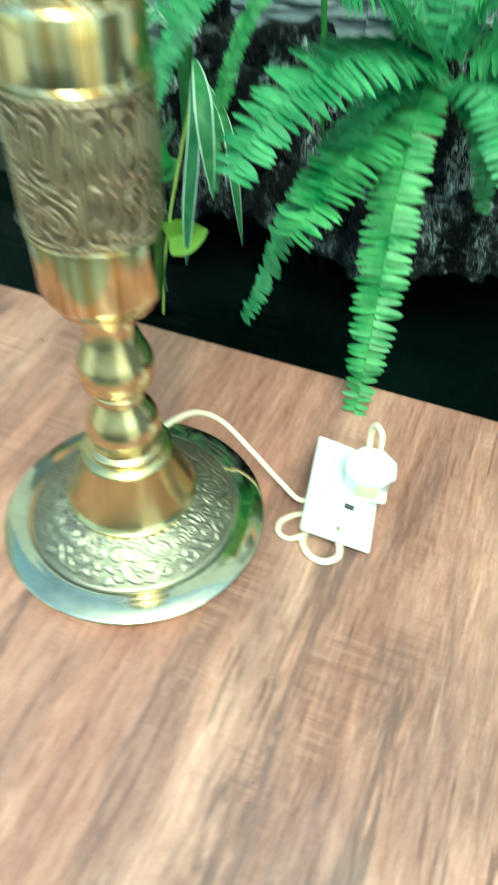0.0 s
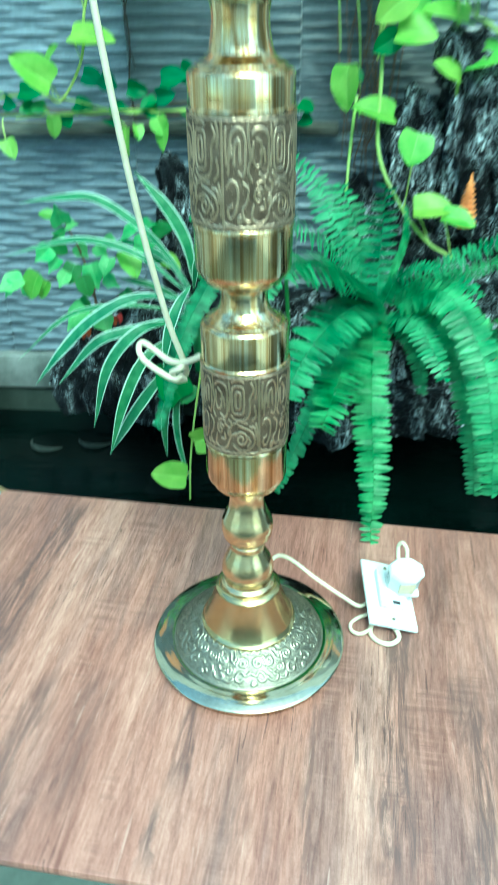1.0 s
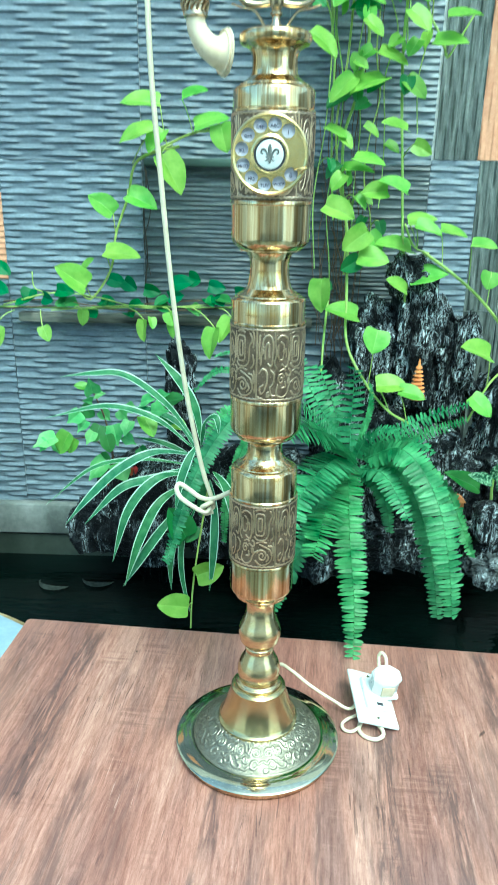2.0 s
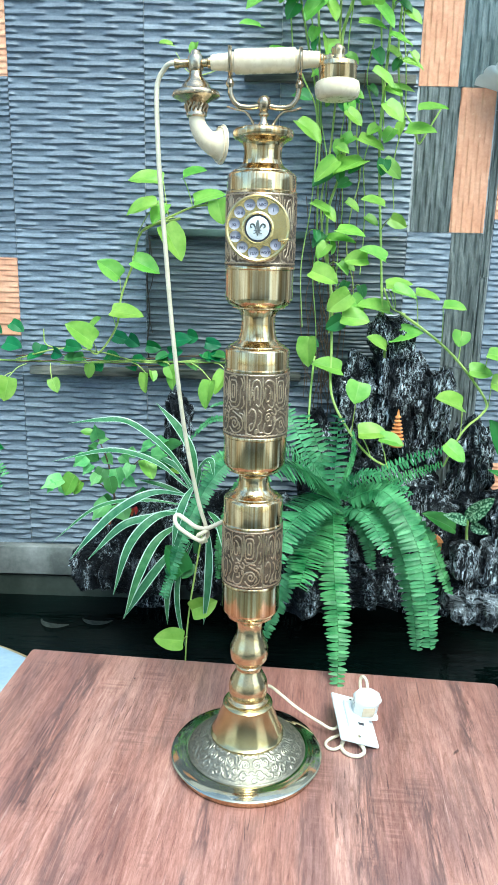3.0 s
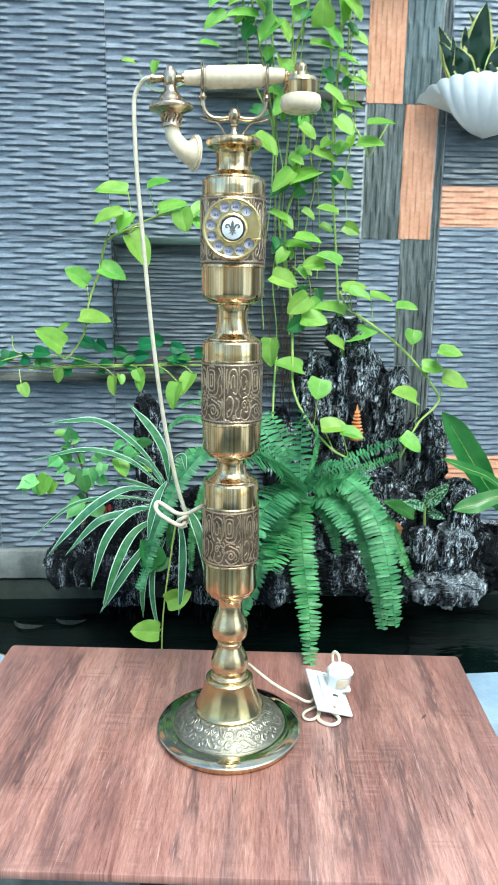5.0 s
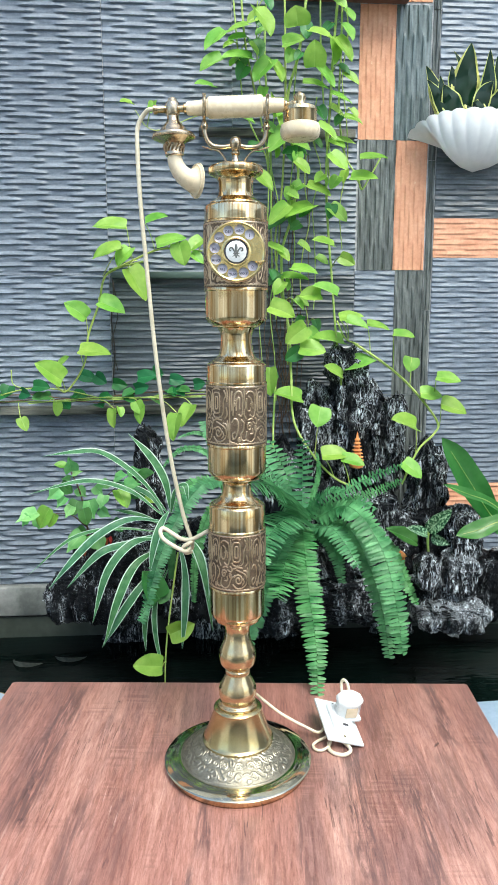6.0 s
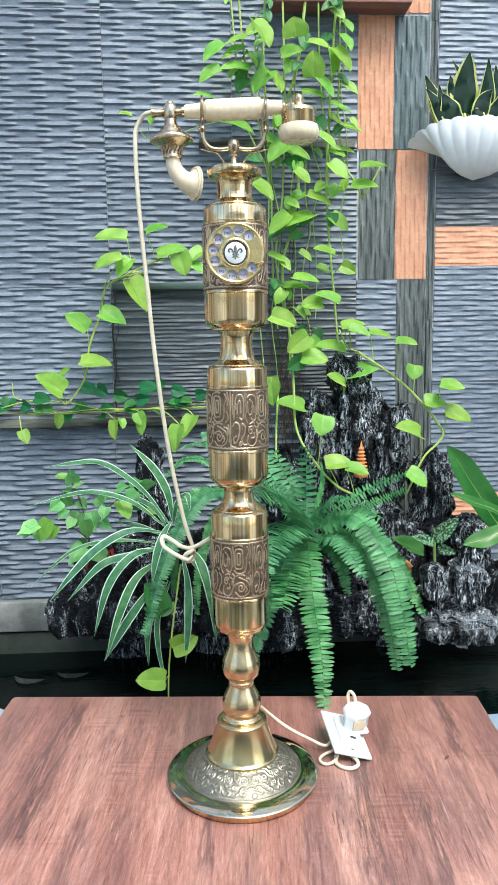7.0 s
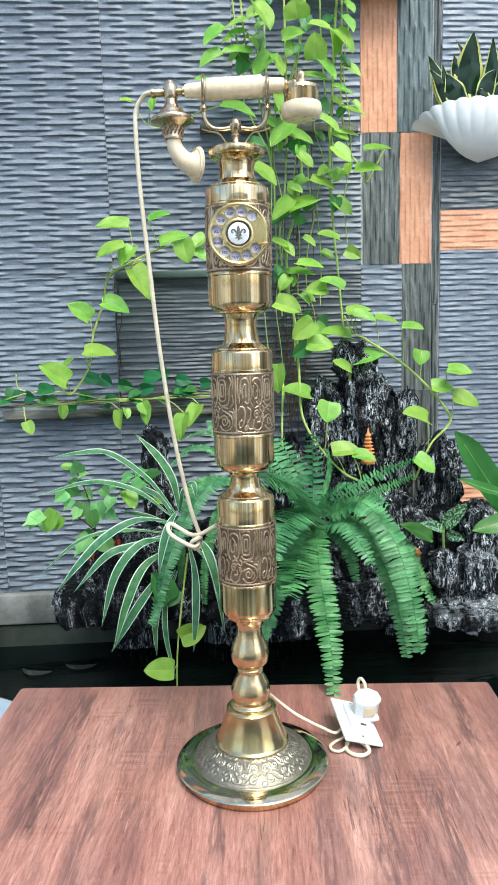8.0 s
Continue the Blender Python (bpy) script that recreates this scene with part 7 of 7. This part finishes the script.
def sword(points, width, edge=0.085, hint=(0, -1, 0.2)):
    blade(curve3([Vector(p) + Vector((0, 0.014, 0)) for p in points], 6), width * 1.2, [SNAKE, SNAKE_EDGE], "leaf", snake, edge, -0.35, "", hint, 0.45, 0.45)


sword([(0.585, 0.712, 1.144), (0.577, 0.709, 1.211), (0.578, 0.705, 1.264), (0.582, 0.702, 1.327)], 0.058, 0.12)
sword([(0.564, 0.709, 1.143), (0.528, 0.702, 1.178), (0.506, 0.696, 1.219), (0.474, 0.69, 1.271)], 0.040)
sword([(0.566, 0.702, 1.141), (0.533, 0.693, 1.169), (0.509, 0.686, 1.204), (0.475, 0.68, 1.238)], 0.036)
sword([(0.58, 0.699, 1.14), (0.553, 0.69, 1.174), (0.532, 0.683, 1.203), (0.513, 0.68, 1.228)], 0.046)
sword([(0.587, 0.699, 1.14), (0.59, 0.69, 1.168), (0.594, 0.683, 1.184), (0.585, 0.68, 1.192)], 0.046)
sword([(0.597, 0.709, 1.143), (0.618, 0.705, 1.197), (0.629, 0.702, 1.245), (0.626, 0.699, 1.313)], 0.036)
sword([(0.602, 0.705, 1.142), (0.632, 0.699, 1.177), (0.656, 0.693, 1.205), (0.671, 0.686, 1.251)], 0.042)
sword([(0.58, 0.715, 1.145), (0.565, 0.715, 1.2), (0.551, 0.715, 1.25), (0.541, 0.715, 1.28)], 0.030)
sword([(0.589, 0.715, 1.145), (0.585, 0.715, 1.213), (0.577, 0.715, 1.268), (0.546, 0.715, 1.313)], 0.022)
sword([(0.583, 0.725, 1.154), (0.544, 0.718, 1.167), (0.518, 0.712, 1.178), (0.505, 0.708, 1.199)], 0.026)
sword([(0.57, 0.7, 1.137), (0.541, 0.694, 1.158), (0.521, 0.688, 1.192), (0.507, 0.69, 1.251)], 0.034)
sword([(0.589, 0.73, 1.153), (0.556, 0.726, 1.159), (0.53, 0.722, 1.168), (0.513, 0.72, 1.188)], 0.024)
sword([(0.595, 0.696, 1.139), (0.605, 0.69, 1.178), (0.614, 0.688, 1.216), (0.631, 0.686, 1.241)], 0.036)
sword([(0.609, 0.712, 1.144), (0.637, 0.712, 1.193), (0.656, 0.712, 1.248), (0.648, 0.712, 1.302)], 0.034)
sword([(0.609, 0.699, 1.14), (0.637, 0.693, 1.156), (0.66, 0.686, 1.166), (0.685, 0.683, 1.183)], 0.034)
sword([(0.592, 0.696, 1.139), (0.609, 0.686, 1.154), (0.625, 0.68, 1.16)], 0.030)


# Dark strands added in place of the black joint line between slate tiles.
joint_line = thing("joint_line", "thin dark strands standing in for a joint in the slate wall", "vine")
part("stem", tube(curve3([(-0.266, 0.765, 0.818), (-0.261, 0.762, 0.762), (-0.268, 0.764, 0.695), (-0.262, 0.762, 0.614), (-0.269, 0.764, 0.545), (-0.263, 0.764, 0.501)], 6), 0.0017, 6), JOINT_DARK, joint_line)
part("stem", tube(curve3([(-0.261, 0.763, 0.788), (-0.253, 0.761, 0.708), (-0.268, 0.762, 0.641), (-0.256, 0.763, 0.572)], 6), 0.0011, 6), JOINT_DARK, joint_line)


root_tangle = thing("aerial_roots", "tangle of thin brown aerial roots beside the rocks", "roots")
rnd = random.Random(77)
for k in range(12):
    x, y = rnd.uniform(0.075, 0.165), rnd.uniform(0.70, 0.755)
    top, low = rnd.uniform(0.62, 0.78), rnd.uniform(0.36, 0.46)
    bend = [(x + rnd.uniform(-0.012, 0.012) + 0.02 * j / 5, y, top + (low - top) * j / 5) for j in range(6)]
    part("root", tube(curve3([Vector(p) for p in bend], 4), rnd.uniform(0.0006, 0.0012), 5), TWIG, root_tangle)


# ---- battens on the wall ----
def batten(name, x0, x1, z0, z1, depth, mat, label):
    ob = part(name, box(x1 - x0, depth, z1 - z0, 0.003, ((x0 + x1) / 2, WALL_Y - depth / 2 + 0.004, (z0 + z1) / 2)), mat, None)
    return tagged(ob, label, "batten", kind="structure")


batten("ledge", -0.552, 0.10, 0.466, 0.486, 0.028, OLD_WOOD, "weathered grey ledge across the slate wall")
batten("rail", -0.265, 0.10, 0.795, 0.812, 0.022, GREEN_RAIL, "green painted rail on the slate wall")
batten("trim", -0.05, 0.325, 1.126, 1.146, 0.018, OLD_WOOD, "grey batten across the slate wall")
trough = thing("wall_trough", "dark wall trough with a red-brown wooden base board", "planter", (0.282, WALL_Y - 0.03, 1.43))
part("base_board", box(0.325, 0.066, 0.009, 0.002, (0, 0, 0.0045)), REDWOOD, trough, "red-brown base board")
part("trough_body", box(0.318, 0.058, 0.085, 0.004, (0, 0.002, 0.0515)), DARK_SLATE, trough)


# ---- tiles of the back wall, each one a ridged stone slab ----
def ridged_tile(x0, x1, z0, z1, mat, upright, seed, amp=0.0036, pitch=0.0253, length=0.074, fine=0.0014, thick=0.012, overlap=0.74):
    """A slab cast with staggered rolls: in each strip of the face one roll every pitch, in the next strip half a pitch on, their ends running out between one another."""
    gap = 0.0007
    w, h = x1 - x0 - 2 * gap, z1 - z0 - 2 * gap
    nx, nz = (max(6, int(w / fine)), max(6, int(h / 0.007))) if upright else (max(6, int(w / 0.0055)), max(6, int(h / fine)))
    rnd = random.Random(seed)
    ox, oz = rnd.uniform(0, 50), rnd.uniform(0, 50)
    v, f = [], []

    def roll(u):
        """Outline of one roll over its pitch: a steep underside, a rounded crest and a long slope above."""
        if u < 0.30 or u > 0.78:
            return 0.0
        return min(1.0, (u - 0.30) / 0.12) ** 0.8 if u < 0.42 else max(0.0, 1 - (u - 0.42) / 0.36) ** 1.1

    for j in range(nz + 1):
        for k in range(nx + 1):
            x, z = w * k / nx, h * j / nz
            s, r = (z, x) if upright else (x, z)
            wander = 0.09 * noise.noise(Vector((s * 11 + ox, r * 24, oz)))
            place = s / length + 0.10 * noise.noise(Vector((s * 5, r * 13, ox))) + 0.16 * r / pitch / 4 + ox
            y = 0.0
            for half in (0, 1):
                q = r / pitch + 0.5 * half + oz + wander
                row = math.floor(q)
                near = abs((place + 0.5 * half * 2 + 0.10 * noise.noise(Vector((row * 3.7, half * 9.1, ox)))) % 2 - 1)
                reach = max(0.0, min(1.0, (overlap - near) / 0.16)) ** 0.8
                y = max(y, roll(q - row) * reach * (0.86 + 0.3 * noise.noise(Vector((s * 16 + row * 5.3, row * 4.7, ox)))))
            y = amp * y + 0.0006 * noise.noise(Vector((s * 45, r * 190, ox)))
            v.append((x0 + gap + x, WALL_Y + 0.004 - y, z0 + gap + z))
    n = nx + 1
    for j in range(nz):
        for k in range(nx):
            a = j * n + k
            f.append((a, a + 1, a + n + 1, a + n))
    m = len(v)
    ring = [k for k in range(n)] + [j * n + nx for j in range(1, nz + 1)] + [nz * n + k for k in range(nx - 1, -1, -1)] + [j * n for j in range(nz - 1, 0, -1)]
    v += [(v[i][0], WALL_Y + thick, v[i][2]) for i in ring]
    for i in range(len(ring)):
        i2 = (i + 1) % len(ring)
        f.append((ring[i], m + i, m + i2, ring[i2]))
    return data_part("tile", v, f, [mat], wall_back, "", None, 50)


TILE_Z = (0.022, 0.160, 0.466, 0.486 + 0.318, 1.128, 1.436, 1.745)
TILE_X = (-1.172, -0.874, -0.576, -0.272, 0.030, 0.333)
seed = 0
for i, (z0, z1) in enumerate(zip(TILE_Z, TILE_Z[1:])):
    for x0, x1 in zip(TILE_X, TILE_X[1:]):
        seed += 1
        if x1 == -0.576 and i in (2, 4):
            cut = (0.555, 0.738) if i == 2 else (1.128, 1.436)
            if cut[0] > z0 + 0.02:
                ridged_tile(x0, x1, z0, cut[0], SLATE, False, seed)
            ridged_tile(x0, x1, cut[0], cut[1], TERRACOTTA, False, seed + 300, 0.0026)
            if cut[1] < z1 - 0.02:
                ridged_tile(x0, x1, cut[1], z1, SLATE, False, seed + 400)
        elif x0 in (-0.272, 0.030) and i == 2:
            ridged_tile(x0, x1, z0, z1, DARK_SLATE, False, seed, 0.0030, 0.019, 0.2)
        else:
            ridged_tile(x0, x1, z0, z1, SLATE, False, seed, 0.0062 if z1 < 0.5 else 0.0050)
# the upright column: green slate and terracotta strips set like a chequer
for x0, x1, z0, z1, m in ((0.333, 0.421, 1.126, 1.43, TERRACOTTA), (0.421, 0.507, 1.126, 1.43, GREEN_SLATE), (0.338, 0.428, 0.818, 1.126, GREEN_DARK), (0.428, 0.507, 0.818, 1.126, TERRACOTTA), (0.435, 0.509, 0.507, 0.818, GREEN_DARK), (0.435, 0.509, 0.19, 0.507, GREEN_DARK), (0.338, 0.421, 1.436, 1.745, GREEN_SLATE), (0.421, 0.507, 1.436, 1.745, TERRACOTTA)):
    seed += 1
    ridged_tile(x0, x1, z0, z1, m, True, seed, 0.0030 if m == TERRACOTTA else 0.0050, 0.0235, 0.066, 0.0012, overlap=0.60)
for z0, z1 in ((0.022, 0.19), (0.19, 0.507), (0.507, 0.818)):
    seed += 1
    ridged_tile(0.333, 0.435, z0, z1, SLATE, False, seed)
ridged_tile(0.435, 0.509, 0.022, 0.19, SLATE, False, 77)
for z0, z1 in ((0.022, 0.37), (0.37, 0.72), (0.72, 1.08), (1.08, 1.42), (1.42, 1.745)):
    seed += 1
    ridged_tile(0.5095, 0.5275, z0, z1, GREEN_DARK, True, seed, 0.005, 0.018, 0.12, 0.0009)
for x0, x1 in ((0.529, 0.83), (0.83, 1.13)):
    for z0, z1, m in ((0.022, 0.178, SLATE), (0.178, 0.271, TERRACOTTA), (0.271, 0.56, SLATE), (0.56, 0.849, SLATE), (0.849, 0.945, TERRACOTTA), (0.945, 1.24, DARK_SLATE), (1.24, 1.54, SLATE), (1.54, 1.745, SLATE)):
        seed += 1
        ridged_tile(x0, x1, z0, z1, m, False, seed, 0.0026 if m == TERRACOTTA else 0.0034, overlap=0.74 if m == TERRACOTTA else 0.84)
